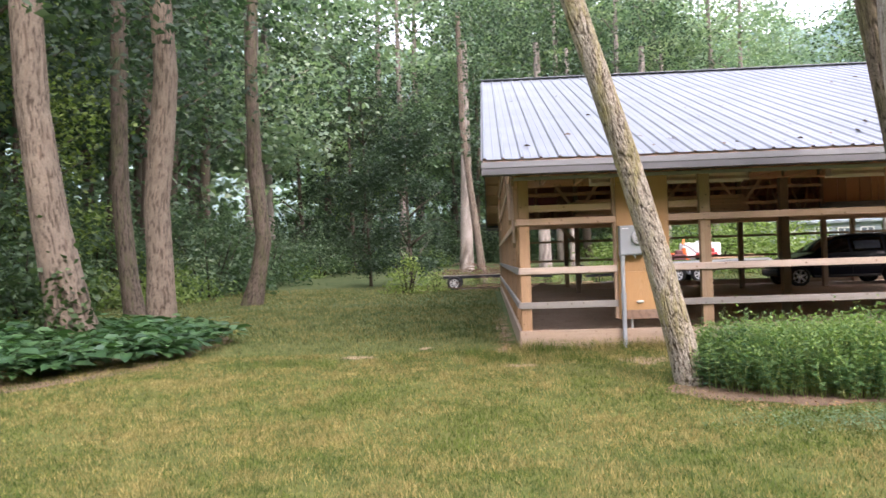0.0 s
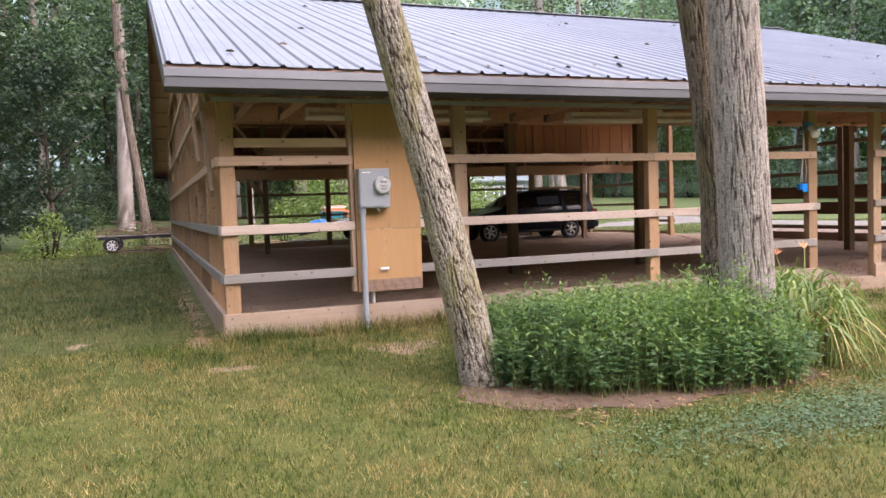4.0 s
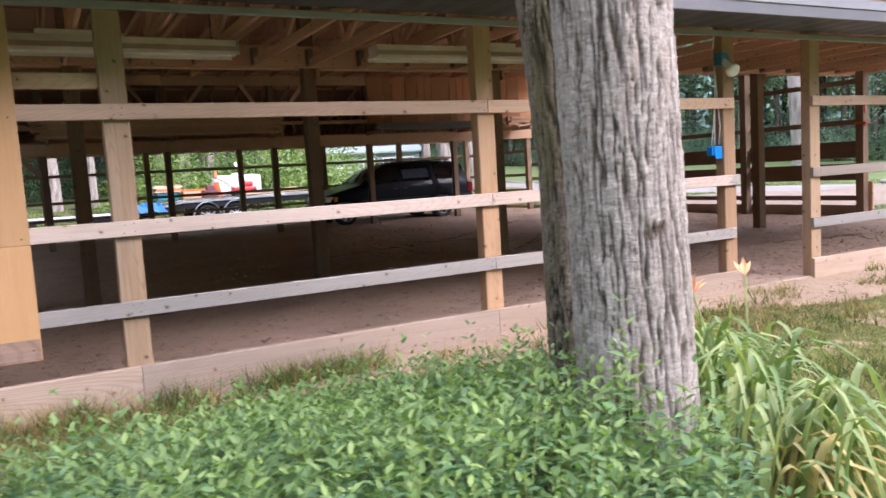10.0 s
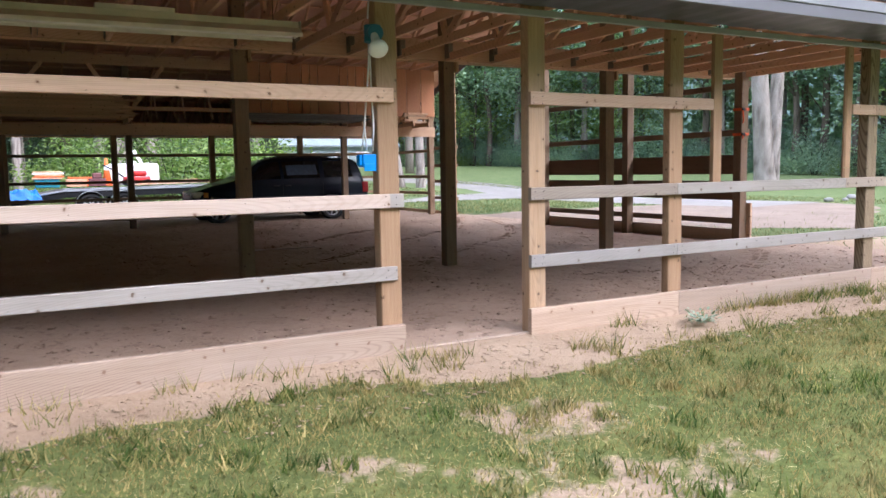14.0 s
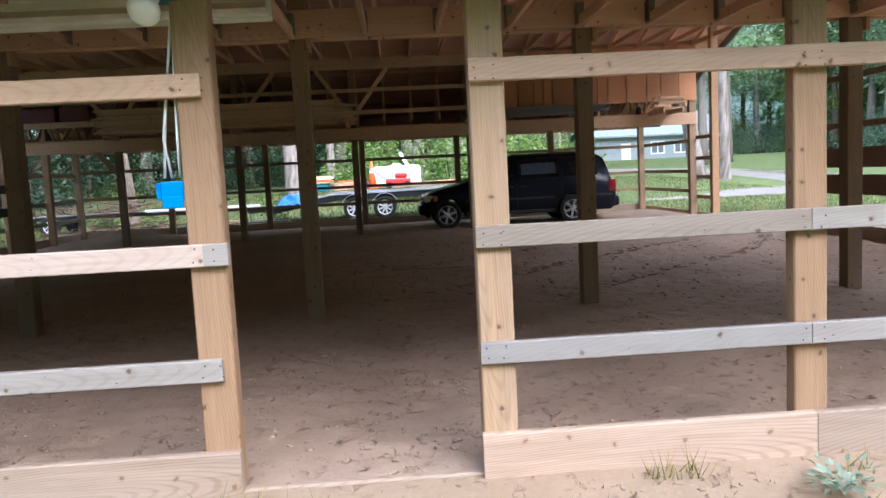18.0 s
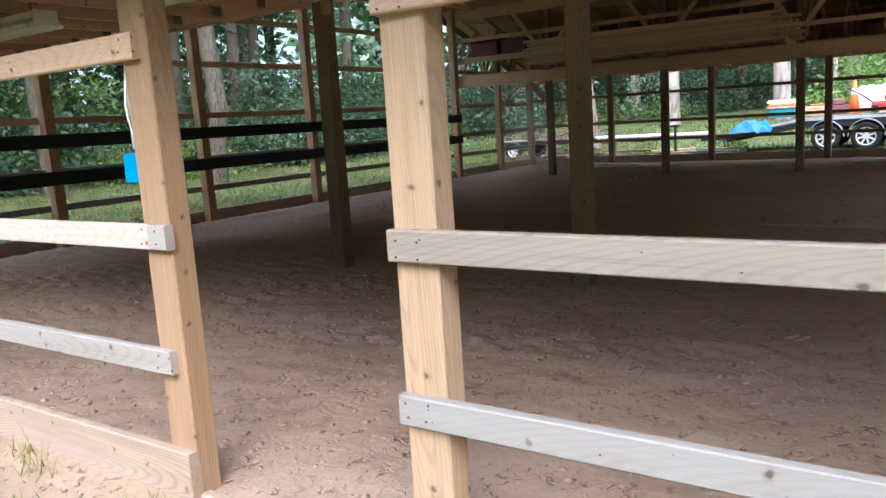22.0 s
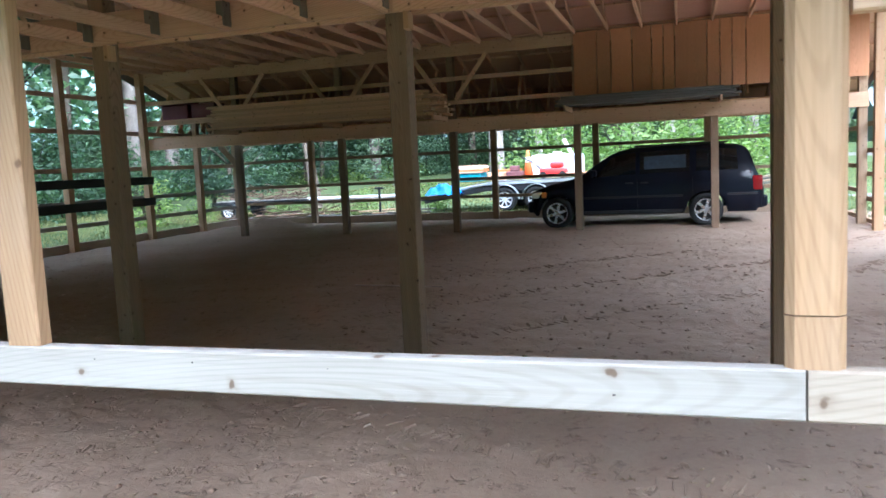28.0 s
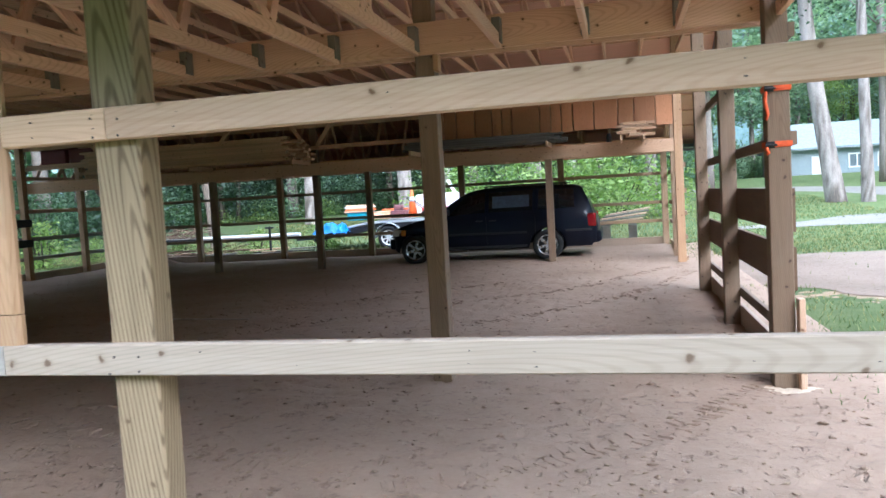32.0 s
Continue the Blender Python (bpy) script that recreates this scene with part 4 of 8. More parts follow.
rn = random.Random(17)
for x0, x1, zs in ((0.25, 1.5, (R1, R2, R3)), (2.25, 7.5, (R1, R2, R3)), (8.7, 10.3, (R1 + 0.012, R2 + 0.012, R3)), (10.5, 12.0, (R2 + 0.012, R3)), (12.2, 14.9, (R1 + 0.012, R2 + 0.012, R3))):
    for z in zs:
        x = x0 + rn.uniform(0, 0.2)
        while x < x1:
            for dz in (-0.018, 0.02):
                if rn.random() < 0.55:
                    sc = rn.uniform(0.3, 0.7)
                    place(new("nail_mark", nail_me), front, pose(x + rn.uniform(-0.012, 0.012), YF - 0.0005, z + dz + rn.uniform(-0.008, 0.008)) @ Matrix.Diagonal((sc * rn.uniform(0.6, 2.2), 1, sc, 1)))
            x += rn.uniform(0.16, 0.5)

west = empty("wall_west", (GRID[0], 18.95, 0), "open timber side wall of posts and rails up into the gable", "barn wall", kind="structure")
WX = 0.31
WY = [12.35, 14.17, 16.55, 18.95, 21.33, 23.70, 25.65]
for y in WY:
    post("post", WX, y, roof_z(y) - 0.16, M_POST, west)
for z in (R3, R2, R1):
    board("rail", (WX - 0.092, YF + 0.04, z), (WX - 0.092, 18.94, z), 0.038, 0.089, M_RAIL_GREY if z < 1.2 else M_RAIL, west)
    board("rail", (WX - 0.092, 18.944, z), (WX - 0.092, YB + 0.06, z), 0.038, 0.089, M_RAIL_GREY if z < 1.2 else M_RAIL, west)
for z, inset in ((2.42, 0.4), (3.12, 2.6), (3.85, 4.7)):
    board("rail", (WX - 0.092, YF + inset, z), (WX - 0.092, YB - inset, z), 0.038, 0.089, M_RAIL, west)
board("sill", (WX - 0.086, YF + 0.04, 0.042), (WX - 0.086, 18.94, 0.042), 0.044, 0.31, M_SILL, west)
board("sill", (WX - 0.086, 18.944, 0.085), (WX - 0.086, YB, 0.085), 0.044, 0.225, M_SILL, west)
for y0, z0, y1, z1 in ((YF + 0.3, 1.35, 12.1, 2.75), (12.5, 1.75, 14.4, 3.3), (10.7, 2.2, 11.9, 2.9)):
    board("brace", (WX - 0.13, y0, z0), (WX - 0.13, y1, z1), 0.038, 0.089, M_POST_GREY, west)
for z0 in (1.385, 0.915):
    board("dark_rail", (0.37, 13.4, z0), (0.37, 23.82, z0 - 0.015), 0.045, 0.175, M_DARKBOARD, west, label="black painted wide board rail")

north = empty("wall_north", (7.5, YB, 0), "open timber back wall of posts and thin rails", "barn wall", kind="structure")
NX = [0.27, 2.55, 5.02, 7.48, 9.93, 12.40, 14.80]
for x in NX:
    post("post", x, YB, roof_z(YB) - 0.1, M_POST_GREY, north)
for z in (0.58, 1.02, 1.70):
    for x0, x1 in ((0.2, 7.47), (7.474, 14.87)):
        board("rail", (x0, YB + 0.09, z), (x1, YB + 0.09, z), 0.038, 0.075, M_POST_GREY, north)
board("sill", (0.2, YB + 0.09, 0.085), (7.47, YB + 0.09, 0.085), 0.044, 0.225, M_SILL, north)
board("sill", (7.474, YB + 0.09, 0.085), (14.87, YB + 0.09, 0.085), 0.044, 0.225, M_SILL, north)
board("header", (0.2, YB + 0.09, 2.28), (14.87, YB + 0.09, 2.28), 0.04, 0.24, M_FRAME, north)

east = empty("wall_east", (14.78, 18.95, 0), "open timber side wall with two wide kick boards and a wide drive-through gap", "barn wall", kind="structure")
EX = 14.82
for y, mt in ((13.99, M_POST_OLD), (16.42, M_POST_OLD), (18.9, M_POST_OLD), (22.78, M_POST), (23.97, M_POST_GREY)):
    post("post", EX, y, roof_z(y) - 0.16, mt, east)
for z in (0.34, 1.66, 2.35):
    board("rail", (EX + 0.09, 13.92, z), (EX + 0.09, 18.97, z), 0.038, 0.089, M_POST_OLD, east)
for z in (1.19, 0.80):
    board("kick_board", (EX + 0.088, 14.02, z), (EX + 0.088, 18.97, z), 0.04, 0.29, M_BROWNBOARD, east, label="wide brown board rail")
board("sill", (EX + 0.088, 13.92, 0.10), (EX + 0.088, 18.97, 0.10), 0.044, 0.235, M_SILL, east)
for z in (0.1, 0.47, 0.90, 1.30, 1.75):
    board("rail", (EX + 0.09, 22.70, z), (EX + 0.09, 24.05, z), 0.038, 0.08, M_POST_GREY, east)
for z in (0.1, 0.58, 1.02, 1.70):
    board("rail", (EX + 0.09, 24.054, z), (EX + 0.09, YB, z), 0.038, 0.08, M_POST_GREY, east)
board("stub", (EX + 0.10, 13.9, -0.1), (EX + 0.10, 13.9, 0.62), 0.04, 0.09, M_RAIL, east)

for k, x in enumerate((2.68, 5.10, 7.555, 10.01, 12.45)):
    tagged(post("post", x, ROW1, roof_z(ROW1) - 0.16, M_POST_OLD), "square timber post standing in the dirt floor", "post", "inner posts")
for k, x in enumerate((2.55, 5.03, 7.48, 9.95, 12.42)):
    tagged(post("post", x, ROWK, roof_z(ROWK) - 0.16, M_POST_OLD, s=0.135), "square timber post under the storage loft", "post", "loft posts")
for xa, xb in zip((0.2, 5.104, 10.014), (5.10, 10.01, 14.9)):
    for dy in (-0.092, 0.092):
        tagged(board("beam", (xa, ROW1 + dy, 2.565), (xb, ROW1 + dy, 2.565), 0.04, 0.235, M_FRAME), "long timber beam bolted to the inner posts", "beam", "inner beams")
    tagged(board("beam", (xa, ROW1 + 0.092, 3.60), (xb, ROW1 + 0.092, 3.60), 0.04, 0.2, M_FRAME), "upper timber beam under the trusses", "beam", "inner beams")
# blocks bolted beside the post heads under the beam
for x in (2.68, 5.10, 7.555, 10.01, 12.45):
    tagged(board("block", (x + 0.09, ROW1 - 0.06, 2.33), (x + 0.09, ROW1 - 0.06, 2.445), 0.038, 0.10, M_POST), "short timber block under the beam end", "block", "beam blocks")

# loft along the back
for z, h, mt in ((3.63, 0.24, M_LUMBER), (3.08, 0.085, M_LUMBER), (2.62, 0.085, M_LUMBER), (2.17, 0.25, M_LUMBER)):
    x1 = 9.9 if z in (3.08, 2.62) else 14.9
    for xa, xb in ((0.2, 5.03), (5.034, 9.9), (9.904, 14.9)):
        if xb <= x1 + 0.01:
            tagged(board("beam", (xa, ROWK - 0.09, z), (xb, ROWK - 0.09, z), 0.04, h, mt), "timber beam across the loft front", "beam", "loft beams")
for x0, x1 in ((2.7, 3.35), (5.2, 5.9), (7.6, 8.25), (7.35, 6.75), (2.45, 1.8), (4.9, 4.3)):
    tagged(board("brace", (x0, ROWK - 0.13, 2.66), (x1, ROWK - 0.13, 3.52), 0.038, 0.085, M_LUMBER), "diagonal timber brace on the loft front", "brace", "loft braces")
for x in (2.55,):
    tagged(board("brace", (x - 0.06, ROWK - 0.03, 1.62), (x - 0.45, ROWK - 0.03, 2.05), 0.038, 0.12, M_POST_GREY), "short dark knee brace at a loft post", "brace", "loft braces")
loft = empty("loft_floor", (7.5, 25.7, 2.33), "plywood deck of the storage loft", "loft", kind="structure")
for i in range(6):
    board("panel", (1.47 + i * 2.42, 24.05, 2.325), (1.47 + i * 2.42, 27.36, 2.325), 2.41, 0.02, M_PLY, loft)
for i in range(18):
    board("joist", (0.6 + i * 0.81, 24.0, 2.24), (0.6 + i * 0.81, 27.36, 2.24), 0.038, 0.14, M_FRAME, loft)
osb = empty("wall_inner", (12.4, ROWK - 0.12, 2.5), "orange plywood partition with dark vertical seams", "partition", kind="structure")
seams = [9.93, 10.36, 10.62, 11.0, 11.35, 11.55, 11.75, 12.3, 12.52, 12.72, 12.95, 13.35, 13.8, 14.1, 14.5, 14.9]
for a, b in zip(seams, seams[1:]):
    board("panel", ((a + b) / 2, ROWK - 0.125 + random.uniform(-0.004, 0.004), 2.56), ((a + b) / 2, ROWK - 0.125, 3.74), b - a - 0.018, 0.014, M_OSB, osb)

# ---- roof ----
roof = empty("roof", (7.6, RIDGE_Y, 5.4), "ribbed pale metal roof with a wide eave", "roof", kind="structure")
RX0, RX1 = -0.22, 15.56
PITCH = 0.2345


def roof_panel(x0, x1, front_side):
    vs, fs = [], []
    n = round((x1 - x0) / PITCH)
    prof = []
    for k in range(n):
        a = x0 + k * PITCH
        prof += [(a, 0), (a + 0.018, 0.022), (a + 0.040, 0.022), (a + 0.058, 0), (a + 0.135, 0.0), (a + 0.14, 0.004), (a + 0.15, 0.004), (a + 0.155, 0)]
    prof.append((x1, 0))
    for x, h in prof:
        for y in (EAVE_Y - 0.035, RIDGE_Y):
            yy = y if front_side else 2 * RIDGE_Y - y
            vs.append((x, yy, roof_z(yy) + 0.03 + h))
    for k in range(len(prof) - 1):
        fs.append((2 * k, 2 * k + 2, 2 * k + 3, 2 * k + 1) if front_side else (2 * k, 2 * k + 1, 2 * k + 3, 2 * k + 2))
    link_mesh("roof_panel", vs, fs, M_ROOF, roof)


xs = [RX0 + i * PITCH * 4 for i in range(18)]
for i, x in enumerate(xs):
    x1 = min(x + PITCH * 4, RX0 + round((RX1 - RX0) / PITCH) * PITCH)
    if x1 - x > 0.1:
        roof_panel(x, x1, True)
        roof_panel(x, x1, False)
for side in (1, -1):
    yy = EAVE_Y if side == 1 else 2 * RIDGE_Y - EAVE_Y
    vs = [(RX0, yy, EAVE_Z + 0.012), (RX1, yy, EAVE_Z + 0.012), (RX1, RIDGE_Y, roof_z(RIDGE_Y) + 0.012), (RX0, RIDGE_Y, roof_z(RIDGE_Y) + 0.012)]
    vs += [(x, y, z - 0.02) for x, y, z in vs]
    link_mesh("decking", vs, [(0, 1, 2, 3), (7, 6, 5, 4), (0, 4, 5, 1), (1, 5, 6, 2), (2, 6, 7, 3), (3, 7, 4, 0)], M_DECK, roof)
    ys = yy - 0.02 * side
    board("fascia", (RX0 - 0.01, ys, 2.255), (RX1 + 0.01, ys, 2.255), 0.03, 0.085, M_FASCIA, roof)
    board("drip_edge", (RX0 - 0.012, ys - 0.006 * side, 2.335), (RX1 + 0.012, ys - 0.006 * side, 2.335), 0.036, 0.075, M_FASCIA_LT, roof)
    yi = YF if side == 1 else 2 * RIDGE_Y - YF
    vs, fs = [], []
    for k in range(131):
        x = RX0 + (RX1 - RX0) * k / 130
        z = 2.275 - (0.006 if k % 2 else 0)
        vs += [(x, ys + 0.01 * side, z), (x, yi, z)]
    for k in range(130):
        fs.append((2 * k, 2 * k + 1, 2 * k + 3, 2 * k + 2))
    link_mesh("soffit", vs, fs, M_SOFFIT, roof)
    board("frieze", (0.19, yi, 2.225), (15.0, yi, 2.225), 0.03, 0.045, M_TRIM, roof)
    for i in range(12):
        y = EAVE_Y + 0.35 + i * 0.78
        yp = y if side == 1 else 2 * RIDGE_Y - y
        board("purlin", (RX0 + 0.05, yp, roof_z(yp) - 0.03), (RX1 - 0.05, yp, roof_z(yp) - 0.03), 0.085, 0.036, M_FRAME, roof)
    for xg in (RX0 - 0.004, RX1 + 0.004):
        board("rake_board", (xg, ys, EAVE_Z - 0.085), (xg, RIDGE_Y, roof_z(RIDGE_Y) - 0.085), 0.03, 0.19, M_FASCIA, roof)
board("ridge_cap", (RX0, RIDGE_Y, roof_z(RIDGE_Y) + 0.05), (RX1, RIDGE_Y, roof_z(RIDGE_Y) + 0.05), 0.26, 0.02, M_ROOF, roof)


def truss_front():
    t = empty("truss", (0, YP, 2.5), "lean-to timber truss over the front aisle", "truss", "front trusses")
    mid = (YP + ROW1) / 2
    board("rafter", (0, EAVE_Y + 0.05, roof_z(EAVE_Y) - 0.1), (0, ROW1, roof_z(ROW1) - 0.1), 0.038, 0.09, M_FRAME, t)
    board("bottom_chord", (0, YP - 0.06, 2.49), (0, ROW1 - 0.115, 2.49), 0.038, 0.09, M_FRAME, t)
    board("web", (0, mid - 0.9, 2.53), (0, mid - 0.35, roof_z(mid - 0.35) - 0.14), 0.036, 0.085, M_FRAME, t)
    board("web", (0, mid - 0.3, roof_z(mid - 0.3) - 0.14), (0, mid + 0.55, 2.53), 0.036, 0.085, M_FRAME, t)
    board("web", (0, mid + 0.6, 2.53), (0, mid + 1.0, roof_z(mid + 1.0) - 0.14), 0.036, 0.085, M_FRAME, t)
    board("hanger", (0, ROW1 - 0.16, 2.47), (0, ROW1 - 0.16, 2.64), 0.06, 0.10, M_GREYBOARD, t)
    return t


def truss_main():
    t = empty("truss", (0, RIDGE_Y, 3.7), "main timber roof truss", "truss", "main trusses")
    for s in (1, -1):
        ya = ROW1 if s == 1 else ROWK
        board("rafter", (0, ya, roof_z(ya) - 0.1), (0, RIDGE_Y, roof_z(RIDGE_Y) - 0.12), 0.038, 0.09, M_FRAME, t)
        yq = RIDGE_Y - s * 2.4
        board("web", (0, yq, 3.8), (0, RIDGE_Y - s * 1.5, roof_z(RIDGE_Y - s * 1.5) - 0.14), 0.036, 0.085, M_FRAME, t)
        board("web", (0, yq, 3.8), (0, RIDGE_Y - s * 3.3, roof_z(RIDGE_Y - s * 3.3) - 0.14), 0.036, 0.085, M_FRAME, t)
    board("bottom_chord", (0, ROW1 - 0.1, 3.745), (0, ROWK + 0.1, 3.745), 0.038, 0.09, M_FRAME, t)
    return t


def truss_back():
    t = empty("truss", (0, ROWK, 2.5), "lean-to timber truss over the loft", "truss", "back trusses")
    board("rafter", (0, ROWK, roof_z(ROWK) - 0.1), (0, 28.1, roof_z(28.1) - 0.1), 0.038, 0.09, M_FRAME, t)
    for y0, y1 in ((24.3, 24.9), (25.3, 24.95), (25.5, 26.1), (26.5, 26.15)):
        board("web", (0, y0, 2.42), (0, y1, roof_z(y1) - 0.14), 0.036, 0.085, M_LUMBER, t)
    return t


for make, step in ((truss_front, 0.61), (truss_main, 0.61), (truss_back, 0.61)):
    t = make()
    y0, z0 = t.matrix_basis.translation.y, t.matrix_basis.translation.z
    t.matrix_basis = pose(0.20, y0, z0)
    for i in range(1, 25):
        copy_thing(t, pose(0.20 + i * step, y0, z0))
for yb in (11.6, 13.2):
    tagged(board("brace", (0.2, yb, roof_z(yb) - 0.42), (14.9, yb, roof_z(yb) - 0.42), 0.085, 0.036, M_FRAME), "long lateral brace across the truss webs", "brace", "truss braces")


# ---- trees ----
def crown(height, low, spread, count, size, r, lean=(0, 0), clumps=46):
    """Leaves in clumps round unseen twigs, with gaps and an uneven outline."""
    C = []
    for _ in range(clumps):
        h = low + (height - low) * r.random() ** 0.9
        f = (h - low) / (height - low)
        rad = spread * (0.35 + 0.75 * math.sin(math.pi * min(0.95, 0.12 + 0.8 * f))) * r.uniform(0.25, 1.05)
        a = r.uniform(0, 2 * math.pi)
        c = np.array([lean[0] * h + rad * math.cos(a), lean[1] * h + rad * math.sin(a), h])
        k = int(count / clumps * r.uniform(0.5, 1.5))
        s = r.uniform(0.45, 1.0) * spread * 0.34
        C.append(c + r.normal(0, 1, (k, 3)) * np.array([s, s, s * 0.5]))
    return blade_leaves(np.concatenate(C), size, width=0.6, r=r)


def limbs(trunk_pts, height, low, spread, r, n=9):
    parts = []
    for _ in range(n):
        h = low * 0.8 + (height * 0.85 - low * 0.8) * r.random()
        i = min(range(len(trunk_pts)), key=lambda k: abs(trunk_pts[k][2] - h))
        p = Vector(trunk_pts[i])
        a = r.uniform(0, 2 * math.pi)
        ln = spread * r.uniform(0.5, 1.0)
        q = [p, p + Vector((math.cos(a) * ln * 0.4, math.sin(a) * ln * 0.4, ln * 0.35)), p + Vector((math.cos(a + 0.2) * ln, math.sin(a + 0.2) * ln, ln * r.uniform(0.4, 0.8)))]
        parts.append(tube(q, [0.05, 0.035, 0.012], 6))
    return parts


def tree_thing(name, height, low, spread, count, size, radius, bark, leaf, seed, label, category="tree", group="", bend=0.5, n_limbs=9, seg=9):
    r = np.random.default_rng(seed)
    t = empty(name, (0, 0, 0), label, category, group)
    ph, am = r.uniform(0, 6, 2), r.uniform(-0.5, 0.5, 2) * bend
    pts = []
    for k in range(12):
        h = -0.2 + (height * 0.92 + 0.2) * k / 11
        pts.append((am[0] * math.sin(h * 0.45 + ph[0]) - am[0] * math.sin(ph[0]), am[1] * math.sin(h * 0.4 + ph[1]) - am[1] * math.sin(ph[1]), h))
    rad = [radius * (1.25 if k == 0 else 1.08 if k == 1 else 1.0 - 0.85 * (k / 11) ** 1.3) for k in range(12)]
    vs, fs = tube(pts, rad, seg)
    for lv, lf in limbs(pts, height, low, spread, r, n_limbs):
        o = len(vs)
        vs += lv
        fs += [tuple(i + o for i in f) for f in lf]
    tr = link_mesh("trunk", vs, fs, bark, t, None, True)
    tr.data.attributes.new("relief", "FLOAT", "POINT").data.foreach_set("value", [0.35 + 0.65 * abs(noise.noise(Vector((v[0] * 9, v[1] * 9, v[2] * 2)))) for v in vs])
    me = fast_mesh("crown", *crown(height, low, spread, count, size, r))
    me.materials.append(leaf)
    place(new("crown", me), t)
    return t


def bush_thing(name, height, spread, count, size, leaf, seed, label, group=""):
    r = np.random.default_rng(seed)
    t = empty(name, (0, 0, 0), label, "shrub", group)
    C = []
    n_cl = 26 if height < 3 else 60
    for _ in range(n_cl):
        a, q = r.uniform(0, 6.28), math.sqrt(r.random())
        h = height * (1 - 0.65 * q * q) * r.uniform(0.1, 1.0)
        s = spread * (0.24 if height < 3 else 0.17)
        C.append(np.array([spread * q * math.cos(a), spread * q * math.sin(a), max(0.12, h)]) + r.normal(0, 1, (count // n_cl, 3)) * np.array([s, s, s * 0.6]))
    C = np.concatenate(C)
    C[:, 2] = np.abs(C[:, 2]) + 0.02
    me = fast_mesh("foliage", *blade_leaves(C, size, r=r))
    me.materials.append(leaf)
    place(new("foliage", me), t)
    vs, fs = [], []
    for k in range(7):
        a = k * 0.9
        lv, lf = tube([(0.1 * math.cos(a), 0.1 * math.sin(a), -0.1), (0.4 * spread * math.cos(a), 0.4 * spread * math.sin(a), height * 0.45), (0.6 * spread * math.cos(a), 0.6 * spread * math.sin(a), height * 0.75)], [0.03, 0.02, 0.006], 5)
        o = len(vs)
        vs += lv
        fs += [tuple(i + o for i in f) for f in lf]
    link_mesh("stem", vs, fs, M_BARK_DK, t, None, True)
    return t


def scatter(proto, spots):
    """The first spot takes the prototype itself, the others copies of it."""
    for k, (x, y, rz, s) in enumerate(spots):
        m = pose(x, y, rise(y), 0, 0, rz) @ Matrix.Diagonal((s, s, s, 1))
        if k == 0:
            proto.matrix_basis = m
        else:
            c = copy_thing(proto, pose(0, 0, 0))
            c.matrix_basis = m


KINDS = [
    tree_thing("tree", 15, 2.6, 3.0, 4600, 0.24, 0.20, M_BARK_DK, M_LEAF, 11, "tall slender woodland tree with a leafy green crown", group="woodland trees"),
    tree_thing("tree", 17, 4.0, 3.4, 4800, 0.25, 0.26, M_BARK_DK, M_LEAF_DK, 12, "tall dark woodland tree with a bare lower trunk", group="woodland trees"),
    tree_thing("tree", 13, 1.4, 2.6, 4800, 0.22, 0.13, M_BARK_DK, M_LEAF, 13, "young woodland tree with foliage down to the ground", group="woodland trees"),
    tree_thing("tree", 18, 5.0, 3.6, 4600, 0.25, 0.24, M_BARK_PALE, M_LEAF, 14, "tall pale-trunked woodland tree", group="woodland trees"),
    tree_thing("tree", 11, 0.8, 2.9, 5200, 0.21, 0.12, M_BARK_DK, M_LEAF_LT, 15, "light green broad tree with low branches", group="woodland trees"),
]
# far trees, whose leaf colour carries the haze
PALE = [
    tree_thing("tree", 20, 3.0, 3.4, 4600, 0.30, 0.22, M_BARK_PALE, M_LEAF_HAZE, 16, "tall tree of the far woods with haze painted into its leaves", group="woodland trees"),
    tree_thing("tree", 23, 5.5, 3.8, 4600, 0.32, 0.26, M_BARK_WHITE, M_LEAF_HAZE, 17, "very tall tree with a pale trunk and haze painted into its leaves", group="woodland trees"),
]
EDGE = [(-26, -14), (-21, 2), (-15.5, 14), (-13, 22), (-12.5, 30), (-12, 40), (-9, 50), (-1, 57), (8, 62), (15, 68), (22, 82), (28, 91), (42, 90), (54, 62), (58, 34), (60, 14), (54, -8), (40, -26), (16, -34), (-10, -30), (-26, -14)]
R = random.Random(5)
spots = [[] for _ in KINDS + PALE]
for (x0, y0), (x1, y1) in zip(EDGE, EDGE[1:]):
    d = math.hypot(x1 - x0, y1 - y0)
    ox, oy = -(y1 - y0) / d, (x1 - x0) / d
    # stretches out of view are added sparsely, only for light and reflections
    near = y0 > -5 and x0 < 59
    n = max(2, int(d / (2.5 if near else 4.5)))
    for k in range(n):
        for rowi in range(2 if near else 1):
            f = (k + R.uniform(0, 0.9)) / n
            off = rowi * 4.2 + R.uniform(-0.6, 2.4)
            kind = R.choices(range(7), (0, 0, 0, 0, 1, 5, 5) if x0 > 14 else ((0, 0, 1, 0, 1, 4, 4) if rowi else (1, 0, 2, 0, 1, 4, 3)) if y0 > 29 or x0 > 20 else ((4, 4, 3, 2, 1, 0, 0) if rowi else (4, 4, 2, 2, 1, 0, 0)))[0]
            spots[kind].append((x0 + (x1 - x0) * f + ox * off, y0 + (y1 - y0) * f + oy * off, R.uniform(0, 360), R.uniform(0.8, 1.25) * (1.15 if kind > 4 else 1.1)))
spots[6] += [(x, y, 40 * x, 1.15) for x, y in ((5, 55), (9, 53), (12.5, 57), (15.5, 54), (19, 58), (28.5, 57), (31.5, 60))]
for kt, sp in zip(KINDS + PALE, spots):
    scatter(kt, sp)

